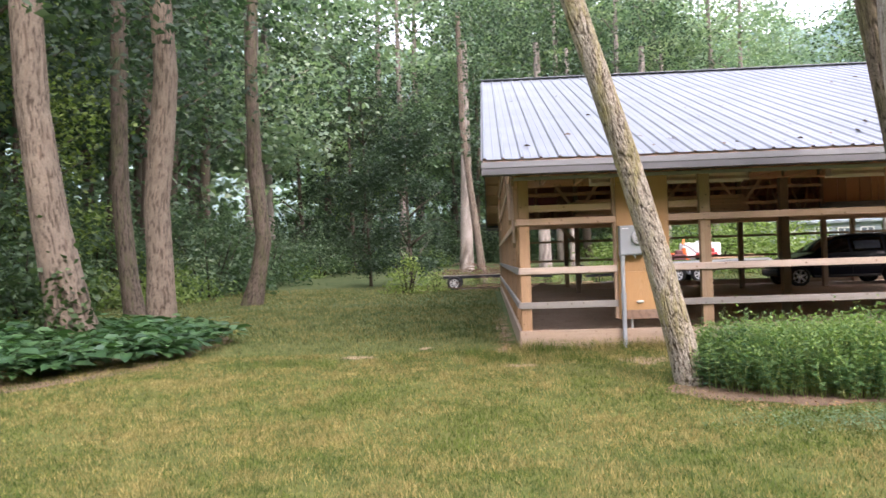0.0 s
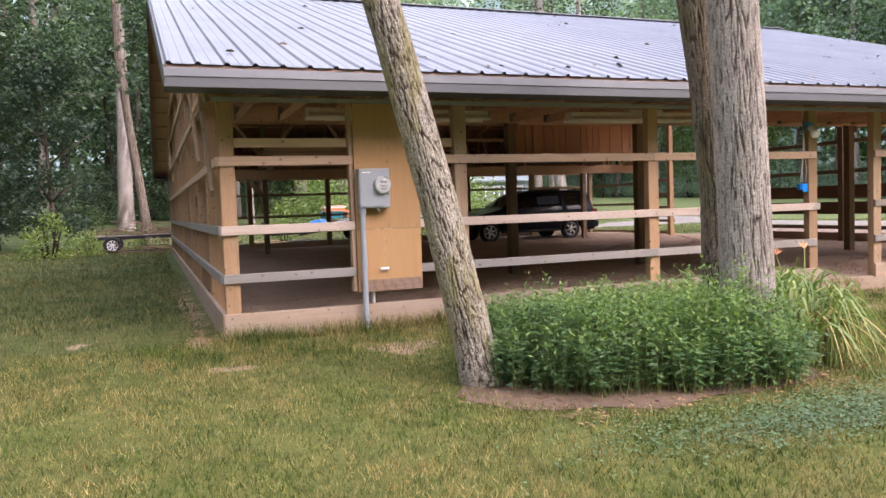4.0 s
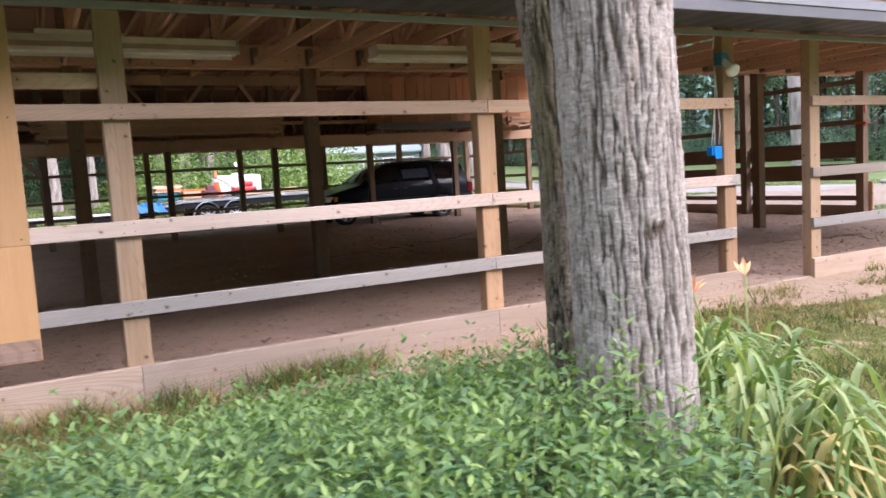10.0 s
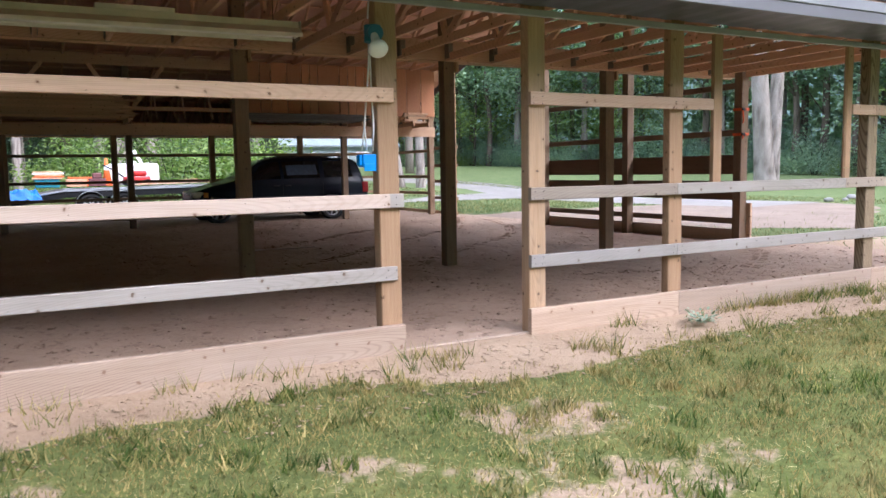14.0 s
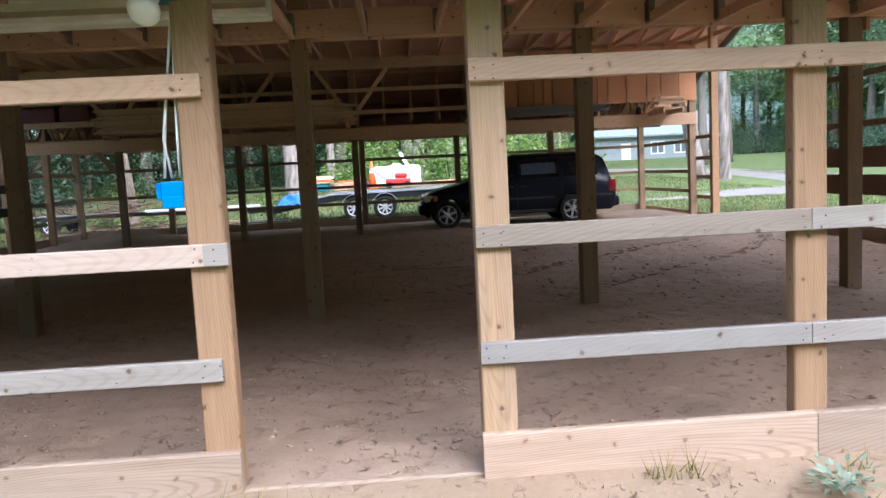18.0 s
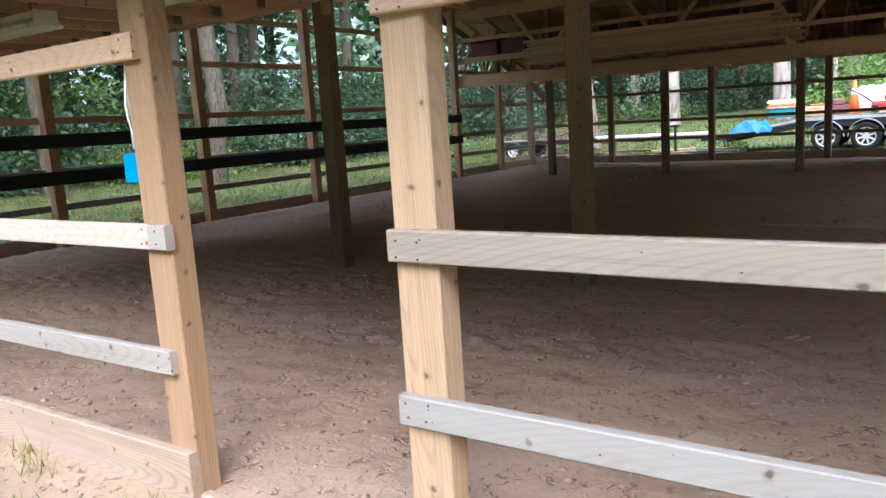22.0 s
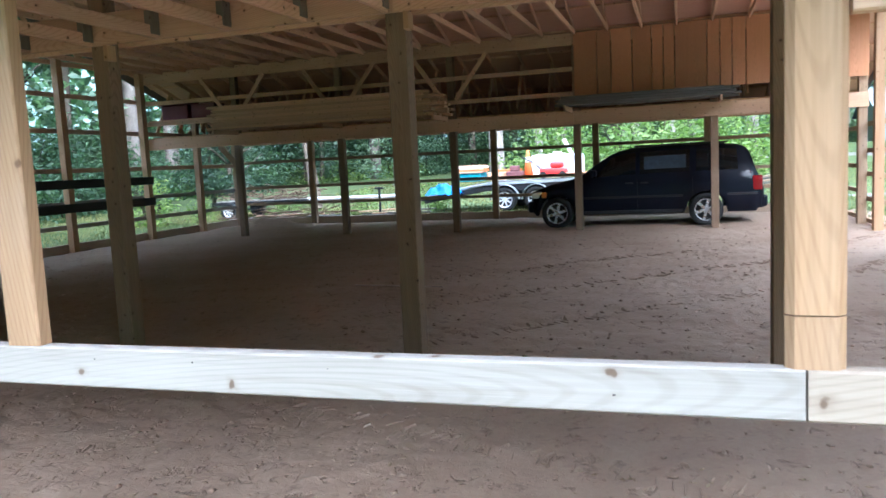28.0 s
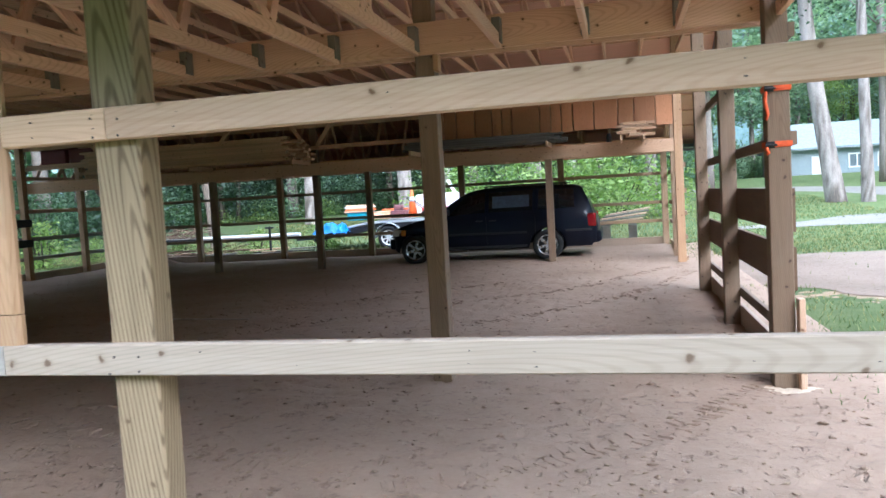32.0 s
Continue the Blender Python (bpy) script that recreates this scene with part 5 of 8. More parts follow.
SHRUBS = [
    bush_thing("shrub", 1.9, 1.5, 1500, 0.19, M_LEAF_SHRUB, 21, "dense green undergrowth shrub at the edge of the woods", "undergrowth"),
    bush_thing("shrub", 2.6, 1.7, 1900, 0.18, M_LEAF_SHRUB, 22, "tall green undergrowth shrub", "undergrowth"),
    bush_thing("shrub", 1.3, 1.3, 1300, 0.16, M_LEAF_LT, 23, "low light green undergrowth shrub", "undergrowth"),
    bush_thing("shrub", 4.8, 2.7, 4600, 0.21, M_LEAF_SHRUB, 24, "tall dense green shrub in front of the woods", "undergrowth"),
    bush_thing("shrub", 4.0, 2.5, 4200, 0.20, M_LEAF_HAZE, 25, "tall shrub in front of the woods, its green paled by painted haze", "undergrowth"),
]
spots = [[] for _ in SHRUBS]
for (x0, y0), (x1, y1) in zip(EDGE, EDGE[1:]):
    d = math.hypot(x1 - x0, y1 - y0)
    ox, oy = -(y1 - y0) / d, (x1 - x0) / d
    if not (y0 > -5 and x0 < 59):
        continue
    for k in range(int(d / 1.9)):
        f = (k + R.uniform(0, 0.9)) / int(d / 1.9)
        off = R.uniform(-1.4, 2.2)
        spots[R.choices((0, 1, 2, 4), (0, 0, 1, 4) if x0 > 14 else (4, 4, 2, 0))[0]].append((x0 + (x1 - x0) * f + ox * off, y0 + (y1 - y0) * f + oy * off, R.uniform(0, 360), R.uniform(0.8, 1.35)))
        if x0 < 59:
            off += 2.6
            spots[R.choices((3, 4), (0, 1) if x0 > 14 else (1, 3) if y0 > 29 else (3, 2))[0]].append((x0 + (x1 - x0) * f + ox * off, y0 + (y1 - y0) * f + oy * off, R.uniform(0, 360), R.uniform(0.8, 1.25)))
for b_, sp in zip(SHRUBS, spots):
    scatter(b_, sp)
for name, leaf, lb in (("far_woods", M_LEAF_HAZE, "foliage of the far woods with haze painted into its green"), ("deep_woods", M_LEAF_DK, "deep dark foliage behind the edge of the woods")):
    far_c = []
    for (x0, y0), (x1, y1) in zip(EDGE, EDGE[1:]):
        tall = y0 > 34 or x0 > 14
        if tall != (leaf is M_LEAF_HAZE):
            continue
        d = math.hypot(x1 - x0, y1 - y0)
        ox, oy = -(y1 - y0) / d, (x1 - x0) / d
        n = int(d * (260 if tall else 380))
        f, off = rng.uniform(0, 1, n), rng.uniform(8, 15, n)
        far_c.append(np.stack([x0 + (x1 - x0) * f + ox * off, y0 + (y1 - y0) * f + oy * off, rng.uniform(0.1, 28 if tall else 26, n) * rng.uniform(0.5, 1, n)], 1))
    me = fast_mesh(name, *blade_leaves(np.concatenate(far_c), 0.85 if leaf is M_LEAF_HAZE else 0.5, width=0.8))
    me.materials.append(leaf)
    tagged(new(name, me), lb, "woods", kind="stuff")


def bark_trunk(points, radii, seg, rings, amp, seed, tall=1.9, wide=14):
    """A trunk with long interlaced bark ridges; also the height of each point over the furrows, 0 to 1."""
    P = [Vector(p) for p in points]
    acc = [0.0]
    for a, b in zip(P, P[1:]):
        acc.append(acc[-1] + (b - a).length)

    def at(s):
        for i in range(len(P) - 1):
            if s <= acc[i + 1] or i == len(P) - 2:
                f = (s - acc[i]) / (acc[i + 1] - acc[i])
                return P[i].lerp(P[i + 1], f), radii[i] + (radii[i + 1] - radii[i]) * f

    def step(x):
        x = min(1.0, max(0.0, x))
        return x * x * (3 - 2 * x)
    vs, fs, rel = [], [], []
    for j in range(rings + 1):
        s = acc[-1] * (j / rings) ** 1.7
        c, rad = at(s)
        for k in range(seg):
            a = 2 * math.pi * k / seg
            u = Vector((math.cos(a) * rad * wide, math.sin(a) * rad * wide, s * tall + seed))
            w = noise.noise(Vector((u.x * 0.6, u.y * 0.6, u.z * 1.4))) * 0.4
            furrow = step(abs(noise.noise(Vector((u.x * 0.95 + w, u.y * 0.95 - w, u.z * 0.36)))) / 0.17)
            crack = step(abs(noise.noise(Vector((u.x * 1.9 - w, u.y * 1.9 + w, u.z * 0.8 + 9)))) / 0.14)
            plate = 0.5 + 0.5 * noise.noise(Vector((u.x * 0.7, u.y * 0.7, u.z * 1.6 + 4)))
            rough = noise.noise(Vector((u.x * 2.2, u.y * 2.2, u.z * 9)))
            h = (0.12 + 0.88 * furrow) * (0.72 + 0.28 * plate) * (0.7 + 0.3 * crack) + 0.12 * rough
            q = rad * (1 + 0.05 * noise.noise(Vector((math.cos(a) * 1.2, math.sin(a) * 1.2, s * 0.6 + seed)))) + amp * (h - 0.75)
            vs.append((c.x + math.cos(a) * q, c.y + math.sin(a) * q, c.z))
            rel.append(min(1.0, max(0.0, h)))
    for j in range(rings):
        for k in range(seg):
            fs.append((j * seg + k, j * seg + (k + 1) % seg, (j + 1) * seg + (k + 1) % seg, (j + 1) * seg + k))
    return vs, fs, rel


def trunk_part(parent, bark, *shape):
    vs, fs, rel = bark_trunk(*shape)
    ob = link_mesh("trunk", vs, fs, bark, parent, None, True)
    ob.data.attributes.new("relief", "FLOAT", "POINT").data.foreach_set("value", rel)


def yard_tree(at, points, radii, bark, label, leaf=M_LEAF, canopy=None, seg=48, rings=150, amp=0.014, seed=1, tall=1.9, wide=14):
    t = empty("tree", at, label, "tree", "yard trees")
    trunk_part(t, bark, points, radii, seg, rings, amp, seed, tall, wide)
    if canopy:
        low, high, spread, count = canopy
        r = np.random.default_rng(seed)
        top = Vector(points[-1])
        v, tr = crown(high, low, spread, count, 0.2, r)
        me = fast_mesh("crown", v + np.array([top.x, top.y, 0]), tr)
        me.materials.append(leaf)
        place(new("crown", me), t)
    return t


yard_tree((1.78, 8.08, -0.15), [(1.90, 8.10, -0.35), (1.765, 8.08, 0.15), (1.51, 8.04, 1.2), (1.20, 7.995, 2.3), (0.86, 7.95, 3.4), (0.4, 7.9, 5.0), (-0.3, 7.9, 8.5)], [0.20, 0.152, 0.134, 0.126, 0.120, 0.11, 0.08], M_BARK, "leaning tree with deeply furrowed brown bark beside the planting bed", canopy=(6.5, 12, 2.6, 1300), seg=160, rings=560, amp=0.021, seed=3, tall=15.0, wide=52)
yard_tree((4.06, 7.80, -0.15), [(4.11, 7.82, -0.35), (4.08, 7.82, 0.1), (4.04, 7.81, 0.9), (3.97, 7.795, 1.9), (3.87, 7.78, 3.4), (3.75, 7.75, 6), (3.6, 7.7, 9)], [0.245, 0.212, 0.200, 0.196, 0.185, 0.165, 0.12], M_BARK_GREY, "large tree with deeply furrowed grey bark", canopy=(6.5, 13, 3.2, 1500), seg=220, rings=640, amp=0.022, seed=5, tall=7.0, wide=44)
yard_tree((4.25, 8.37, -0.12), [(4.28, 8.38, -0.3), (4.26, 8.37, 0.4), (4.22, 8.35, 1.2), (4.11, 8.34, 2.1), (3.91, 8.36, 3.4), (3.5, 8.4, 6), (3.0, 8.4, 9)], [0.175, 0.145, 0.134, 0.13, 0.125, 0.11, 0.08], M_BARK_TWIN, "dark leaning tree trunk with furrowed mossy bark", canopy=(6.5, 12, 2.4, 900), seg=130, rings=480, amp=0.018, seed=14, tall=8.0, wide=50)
LEFT = [
    ((-7.35, 12.6), [(0.25, 0, -0.1), (0.12, 0, 0.6), (-0.15, 0, 2.0), (-0.42, 0, 4.0), (-0.55, 0, 7.0), (-0.6, 0, 11)], [0.48, 0.36, 0.30, 0.27, 0.24, 0.18], M_BARK_PALE, "thick pale tree with ivy at its foot among hostas"),
    ((-6.95, 15.6), [(0, 0, -0.1), (0.0, 0, 1.2), (-0.05, 0, 2.5), (0.12, 0, 4.0), (0.22, 0, 5.2), (0.1, 0, 8), (0, 0, 11)], [0.32, 0.27, 0.26, 0.25, 0.24, 0.2, 0.15], M_BARK_PALE, "tall grey-brown tree with a slightly wavy trunk"),
    ((-9.6, 19.6), [(0.2, 0, -0.1), (0.05, 0, 1.0), (-0.12, 0, 3.0), (-0.1, 0, 6.0), (0, 0, 11)], [0.30, 0.24, 0.22, 0.2, 0.14], M_BARK_DK, "straight dark brown tree trunk behind the hosta bed"),
    ((-7.3, 23.1), [(-0.15, 0, -0.1), (0.1, 0, 0.9), (0.3, 0, 2.0), (0.1, 0, 4.0), (0.05, 0, 7.0), (0.3, 0, 12)], [0.36, 0.25, 0.24, 0.22, 0.19, 0.12], M_BARK_DK, "dark tree with a curved foot standing in the lawn"),
    ((-0.65, 33.5), [(0.22, 0, -0.1), (0.08, 0, 1.5), (-0.2, 0, 4.0), (-0.5, 0, 7.0), (-0.55, 0, 12)], [0.22, 0.165, 0.145, 0.13, 0.10], M_BARK_PALE, "pale bare tree trunk behind the barn"),
]
for k, ((x, y), pts, rad, bk, lb) in enumerate(LEFT):
    yard_tree((x, y, 0), [(x + p, y + q, z) for p, q, z in pts], rad, bk, lb, canopy=(5.5, 13, 3.0, 1900), seg=72, rings=220, amp=0.022, seed=20 + k, tall=4.5, wide=26)
for k, (x, y, rr, lean) in enumerate(((36.9, 31.5, 0.44, -0.22), (37.75, 31.9, 0.34, 0.12), (22.2, 41.9, 0.34, -0.30), (23.1, 41.2, 0.22, -0.04), (-1.5, 45, 0.38, 0.05), (3.2, 46, 0.36, -0.03), (5.0, 47.5, 0.2, 0.0), (9.5, 48, 0.34, 0.03), (11.3, 50, 0.25, 0.0))):
    yard_tree((x, y, rise(y)), [(x, y, -0.1), (x + lean, y, 2), (x + lean * 3, y, 6), (x + lean * 5, y, 14)], [rr * 1.25, rr, rr * 0.85, rr * 0.5], M_BARK_WHITE, "pale grey trunk of a tall tree on the far lawn", canopy=(8, 17, 3.4, 2600), seg=16, rings=24, amp=0.015, seed=40 + k)
sap = tree_thing("tree", 7.5, 0.8, 1.5, 6500, 0.16, 0.09, M_BARK_DK, M_LEAF, 61, "leafy young tree in front of the woods", group="yard trees")
scatter(sap, [(-3.5, 33.0, 0, 1.0), (-5.6, 35.0, 80, 0.8)])
weed = bush_thing("weed_clump", 1.5, 0.75, 900, 0.13, M_LEAF_LT, 31, "tall scruffy weeds by the trailer")
scatter(weed, [(-3.2, 28.2, 0, 1.0), (-2.2, 29.2, 70, 0.55), (2.2, 31.5, 40, 0.55), (4.3, 32.0, 120, 0.7), (-0.6, 31.6, 30, 0.5)])
glow = bush_thing("bush", 4.2, 3.2, 4200, 0.22, M_LEAF_LT, 32, "large bright yellow-green bush beyond the barn")
scatter(glow, [(10.5, 37.5, 0, 1.0), (13.6, 38.6, 90, 0.9), (8.0, 39.5, 200, 0.8)])
r = np.random.default_rng(77)
C = []
for k in range(420):
    a, h = r.uniform(0, 6.28), abs(r.normal(0, 0.55))
    rad = 0.48 - 0.08 * h
    C.append((-7.2 - 0.12 * h + rad * math.cos(a), 12.6 + rad * math.sin(a), h + 0.1))
me = fast_mesh("ivy", *blade_leaves(np.array(C), 0.13, width=0.8))
me.materials.append(M_IVY)
tagged(new("ivy", me), "ivy climbing the foot of the pale tree", "ivy", kind="stuff")


# far woods round the horizon, well past the nearest trees; the mist is only their colour
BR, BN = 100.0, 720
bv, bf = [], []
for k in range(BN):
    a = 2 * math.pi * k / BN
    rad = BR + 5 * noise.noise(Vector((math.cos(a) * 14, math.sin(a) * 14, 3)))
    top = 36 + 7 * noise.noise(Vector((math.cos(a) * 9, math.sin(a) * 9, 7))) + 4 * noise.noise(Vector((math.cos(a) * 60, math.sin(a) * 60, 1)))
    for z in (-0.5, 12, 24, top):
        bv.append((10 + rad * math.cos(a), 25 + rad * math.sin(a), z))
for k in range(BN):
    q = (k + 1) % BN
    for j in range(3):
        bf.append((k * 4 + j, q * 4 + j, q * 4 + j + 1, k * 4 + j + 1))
tagged(link_mesh("backdrop", bv, bf, M_FARWOOD), "distant woods round the clearing, mist painted into their blue-green colour", "woods", kind="structure")


# ---- planting beds ----
def leaf6(C, D, size, width, r, arch=0.25):
    """Pointed, folded leaves of six triangles."""
    n = len(C)
    D = D / np.linalg.norm(D, axis=1, keepdims=True)
    up = np.tile([0.0, 0.0, 1.0], (n, 1)) + r.normal(0, 0.25, (n, 3))
    S = np.cross(D, up)
    S /= np.linalg.norm(S, axis=1, keepdims=True) + 1e-9
    N = np.cross(S, D)
    L, W = size[:, None], (size * width)[:, None]
    V = np.empty((n, 8, 3))
    V[:, 0] = C
    for i, (f, w, h) in enumerate(((0.3, 0.42, 0.0), (0.65, 0.36, -0.3))):
        mid = C + D * L * f - N * L * arch * f * f
        V[:, 1 + 3 * i] = mid + S * W * w + N * L * 0.06
        V[:, 2 + 3 * i] = mid
        V[:, 3 + 3 * i] = mid - S * W * w + N * L * 0.06
    V[:, 7] = C + D * L - N * L * arch
    b = np.arange(n)[:, None] * 8
    T = np.concatenate([b + t for t in ([0, 2, 1], [0, 3, 2], [1, 2, 5], [1, 5, 4], [2, 3, 6], [2, 6, 5], [4, 5, 7], [5, 6, 7])], 0)
    return V.reshape(-1, 3), T


r = np.random.default_rng(91)
parts, stems, tips = [], [], []
made = 0
BED = [(1.86, 7.95), (2.05, 7.65), (2.35, 7.42), (2.75, 7.27), (3.15, 7.15), (3.55, 7.02), (3.8, 7.02), (4.0, 7.2), (4.08, 7.5), (4.2, 7.95), (4.2, 8.5), (3.95, 8.9), (3.3, 9.08), (2.75, 9.05), (2.3, 8.9), (2.0, 8.55)]


def inside(x, y, poly):
    hit = False
    for (x0, y0), (x1, y1) in zip(poly, poly[1:] + poly[:1]):
        if (y0 > y) != (y1 > y) and x < x0 + (x1 - x0) * (y - y0) / (y1 - y0):
            hit = not hit
    return hit


while made < 2600:
    x, y = r.uniform(1.75, 4.5), r.uniform(6.95, 9.2)
    if not inside(x + r.normal(0, 0.05), y + r.normal(0, 0.05), BED) or math.hypot(x - 4.08, y - 7.8) < 0.24 or math.hypot(x - 4.25, y - 8.37) < 0.18:
        continue
    made += 1
    clump = noise.noise(Vector((x * 2.3, y * 2.3, 5))) + 0.6 * noise.noise(Vector((x * 6, y * 6, 2)))
    h = r.uniform(0.46, 0.70) * (1.25 if r.random() < 0.05 else 1) * (1 + 0.22 * clump) * (1 - 0.34 * min(1, max(0, (y - 7.7) / 1.1))) * (0.66 + 0.34 * min(1, max(0, (y - np.interp(x, (1.86, 2.35, 3.15, 3.8, 4.1), (7.95, 7.42, 7.15, 7.02, 7.4))) / 0.3)))
    g = float(lie(x, y))
    tip = np.array([x + r.normal(0, 0.07), y + r.normal(0, 0.07) - 0.03, g + h])
    base = np.array([x, y, g])
    k = 9
    f = np.linspace(0.18, 1.0, k) ** 0.85
    P = base + (tip - base) * f[:, None]
    a0 = r.uniform(0, 6.28)
    for s in (0, math.pi):
        a = a0 + s + np.arange(k) * math.pi / 2 + r.normal(0, 0.2, k)
        D = np.stack([np.cos(a), np.sin(a), 0.1 + 0.8 * f ** 5 + r.normal(0, 0.15, k)], 1)
        sz = (0.062 - 0.026 * f ** 4) * r.uniform(0.75, 1.2, k)
        leaf_at = P + r.normal(0, 0.010, P.shape)
        parts.append(leaf6(leaf_at[:-2], D[:-2], sz[:-2], 0.46, r, 0.22))
        tips.append(leaf6(leaf_at[-2:], D[-2:], sz[-2:] * 1.05, 0.46, r, 0.1))
    stems.append((base, tip))
me = fast_mesh("mint_bed", *merge(parts))
me.materials.append(M_MINT)
bed = tagged(new("mint_bed", me), "dense bed of knee-high bright green leafy perennials", "plants", kind="stuff")
me = fast_mesh("mint_tips", *merge(tips))
me.materials.append(M_MINT_TIP)
tagged(new("mint_tips", me), "pale young leaves at the tips of the bed plants", "plants", kind="stuff")
B = np.array([s[0] for s in stems])
Tp = np.array([s[1] for s in stems])
sv = np.concatenate([B[:, None] + np.array([[0.004, 0, 0], [-0.002, 0.0035, 0], [-0.002, -0.0035, 0]]), Tp[:, None]], 1).reshape(-1, 3)
bi = np.arange(len(B))[:, None] * 4
me = fast_mesh("stems", sv, np.concatenate([bi + [0, 1, 3], bi + [1, 2, 3], bi + [2, 0, 3]], 0))
me.materials.append(M_LILY)
tagged(new("mint_stems", me), "thin upright green stems in the planting bed", "plants", kind="stuff")


def strap_leaves(cx, cy, n, reach, r, height=0.75, z0=-0.16, wid=0.022, way=0.0, fan=9.0, fall=0.0):
    V, T, o = [], [], 0
    for _ in range(n):
        a = way + fan * r.uniform(-0.35, 0.35)
        bx, by = cx + r.normal(0, 0.10), cy + r.normal(0, 0.10)
        R_, H = reach * r.uniform(0.45, 1.1), height * r.uniform(0.6, 1.1)
        w = wid * r.uniform(0.7, 1.2)
        sx, sy = -math.sin(a), math.cos(a)
        S = 9
        tw = r.normal(0, 0.25)
        for i in range(S):
            f = i / (S - 1)
            d = R_ * (0.15 * f + 0.85 * f * f)
            z = z0 + H * ((2.1 + 0.8 * fall) * f - (1.45 + 1.4 * fall) * f * f) * (1 - 0.1 * f)
            ww = w * (1 - f ** 3) * (0.6 + 0.4 * min(1, 4 * f)) + 0.001
            px, py = bx + math.cos(a + tw * f) * d, by + math.sin(a + tw * f) * d
            V += [(px + sx * ww, py + sy * ww, z + 0.3 * ww), (px, py, z - 0.25 * ww), (px - sx * ww, py - sy * ww, z + 0.3 * ww)]
        for i in range(S - 1):
            p = o + i * 3
            T += [(p, p + 1, p + 4), (p, p + 4, p + 3), (p + 1, p + 2, p + 5), (p + 1, p + 5, p + 4)]
        o += S * 3
    return np.array(V), np.array(T)


def lily_flower(parent, x0, y0, x, y, z, ang, r):
    vs, fs = tube([(x0, y0, -0.17), ((x0 + x) / 2 + 0.02, (y0 + y) / 2, z * 0.6), (x, y, z)], [0.006, 0.005, 0.004], 6)
    link_mesh("stalk", vs, fs, M_LILY, parent, None, True)
    C = np.tile([x, y, z], (6, 1)).astype(float)
    a = ang + np.arange(6) * math.pi / 3
    axis = np.array([math.cos(ang), math.sin(ang), 0.75])
    D = axis * 1.2 + np.stack([np.cos(a), np.sin(a), 0.2 * np.sin(2 * a)], 1) * 0.75
    v, t = leaf6(C, D, np.full(6, 0.085), 0.30, r, -0.1)
    me = fast_mesh("flower", v, t)
    me.materials.append(M_PETAL)
    place(new("flower", me), parent, None, "orange trumpet flower")


r = np.random.default_rng(33)
lily = empty("daylily", (4.65, 7.85, -0.16), "clump of daylilies with long arching leaves and orange flowers", "daylily")
CLUMPS = ((4.50, 7.76, 0.46, 0.94, 0, 9, 0.2), (4.66, 8.02, 0.46, 0.92, 0, 9, 0.1), (4.40, 7.48, 0.56, 0.80, -0.45, 3.2, 1.0), (4.74, 8.22, 0.40, 0.82, 0, 9, 0))
for name, share, mt, drop, lb in (("leaves", (54, 58, 64, 30), M_LILY, 1.0, "long arching yellow-green leaves"), ("dry_leaves", (14, 12, 40, 8), M_LILY_DRY, 0.72, "withered straw-coloured leaves hanging low")):
    me = fast_mesh(name, *merge([strap_leaves(cx, cy, n, reach, r, hh * drop, wid=0.014, way=way, fan=fan, fall=max(fall, 0.9 if drop < 1 else 0)) for (cx, cy, reach, hh, way, fan, fall), n in zip(CLUMPS, share)]))
    me.materials.append(mt)
    place(new(name, me), lily, None, lb)
me = fast_mesh("upright_leaves", *merge([strap_leaves(4.62, 8.16, 6, 0.08, r, 1.05, wid=0.016)]))
me.materials.append(M_LILY)
place(new("upright_leaves", me), lily, None, "stiff upright green leaves")
lily_flower(lily, 4.70, 7.98, 4.64, 8.10, 0.63, 0.2, r)
lily_flower(lily, 4.80, 7.98, 4.95, 8.09, 0.67, 1.0, r)

r = np.random.default_rng(35)
parts = []
for _ in range(430):
    a, q = r.uniform(0, 6.28), math.sqrt(r.random())
    x, y = -8.0 + 3.7 * q * math.cos(a), 11.6 + 3.5 * q * math.sin(a)
    n = int(r.integers(12, 18))
    aa = r.uniform(0, 6.28) + np.arange(n) * 2.4
    D = np.stack([np.cos(aa), np.sin(aa), r.uniform(0.15, 1.1, n)], 1)
    C = np.tile([x, y, float(lie(x, y))], (n, 1)) + D * r.uniform(0.06, 0.26, n)[:, None] + np.array([0, 0, 0.10])
    parts.append(leaf6(C, D * np.array([1, 1, 0.35]), r.uniform(0.16, 0.30, n), 0.62, r, 0.3))
me = fast_mesh("hosta_bed", *merge(parts))
me.materials.append(M_HOSTA)
tagged(new("hosta_bed", me), "round bed of glossy dark green hostas under the trees", "plants", kind="stuff")

r = np.random.default_rng(37)
n = 5200
X, Y = r.normal(3.5, 0.75, n), r.normal(6.45, 0.2, n)
a = r.uniform(0, 6.28, n)
D = np.stack([np.cos(a), np.sin(a), r.uniform(-0.15, 0.25, n)], 1)
me = fast_mesh("clover", *leaf6(np.stack([X, Y, lie(X, Y) + r.uniform(0.03, 0.06, n)], 1), D, r.uniform(0.014, 0.026, n), 0.95, r, 0.1))
me.materials.append(leaf_mat("clover_leaf", (0.075, 0.135, 0.06), (0.20, 0.29, 0.15), 0.3))
tagged(new("clover", me), "pale clover in the lawn before the planting bed", "clover", kind="stuff")

# mown grass blades over the lawn that the walk passes, thin where the soil shows
r = np.random.default_rng(36)


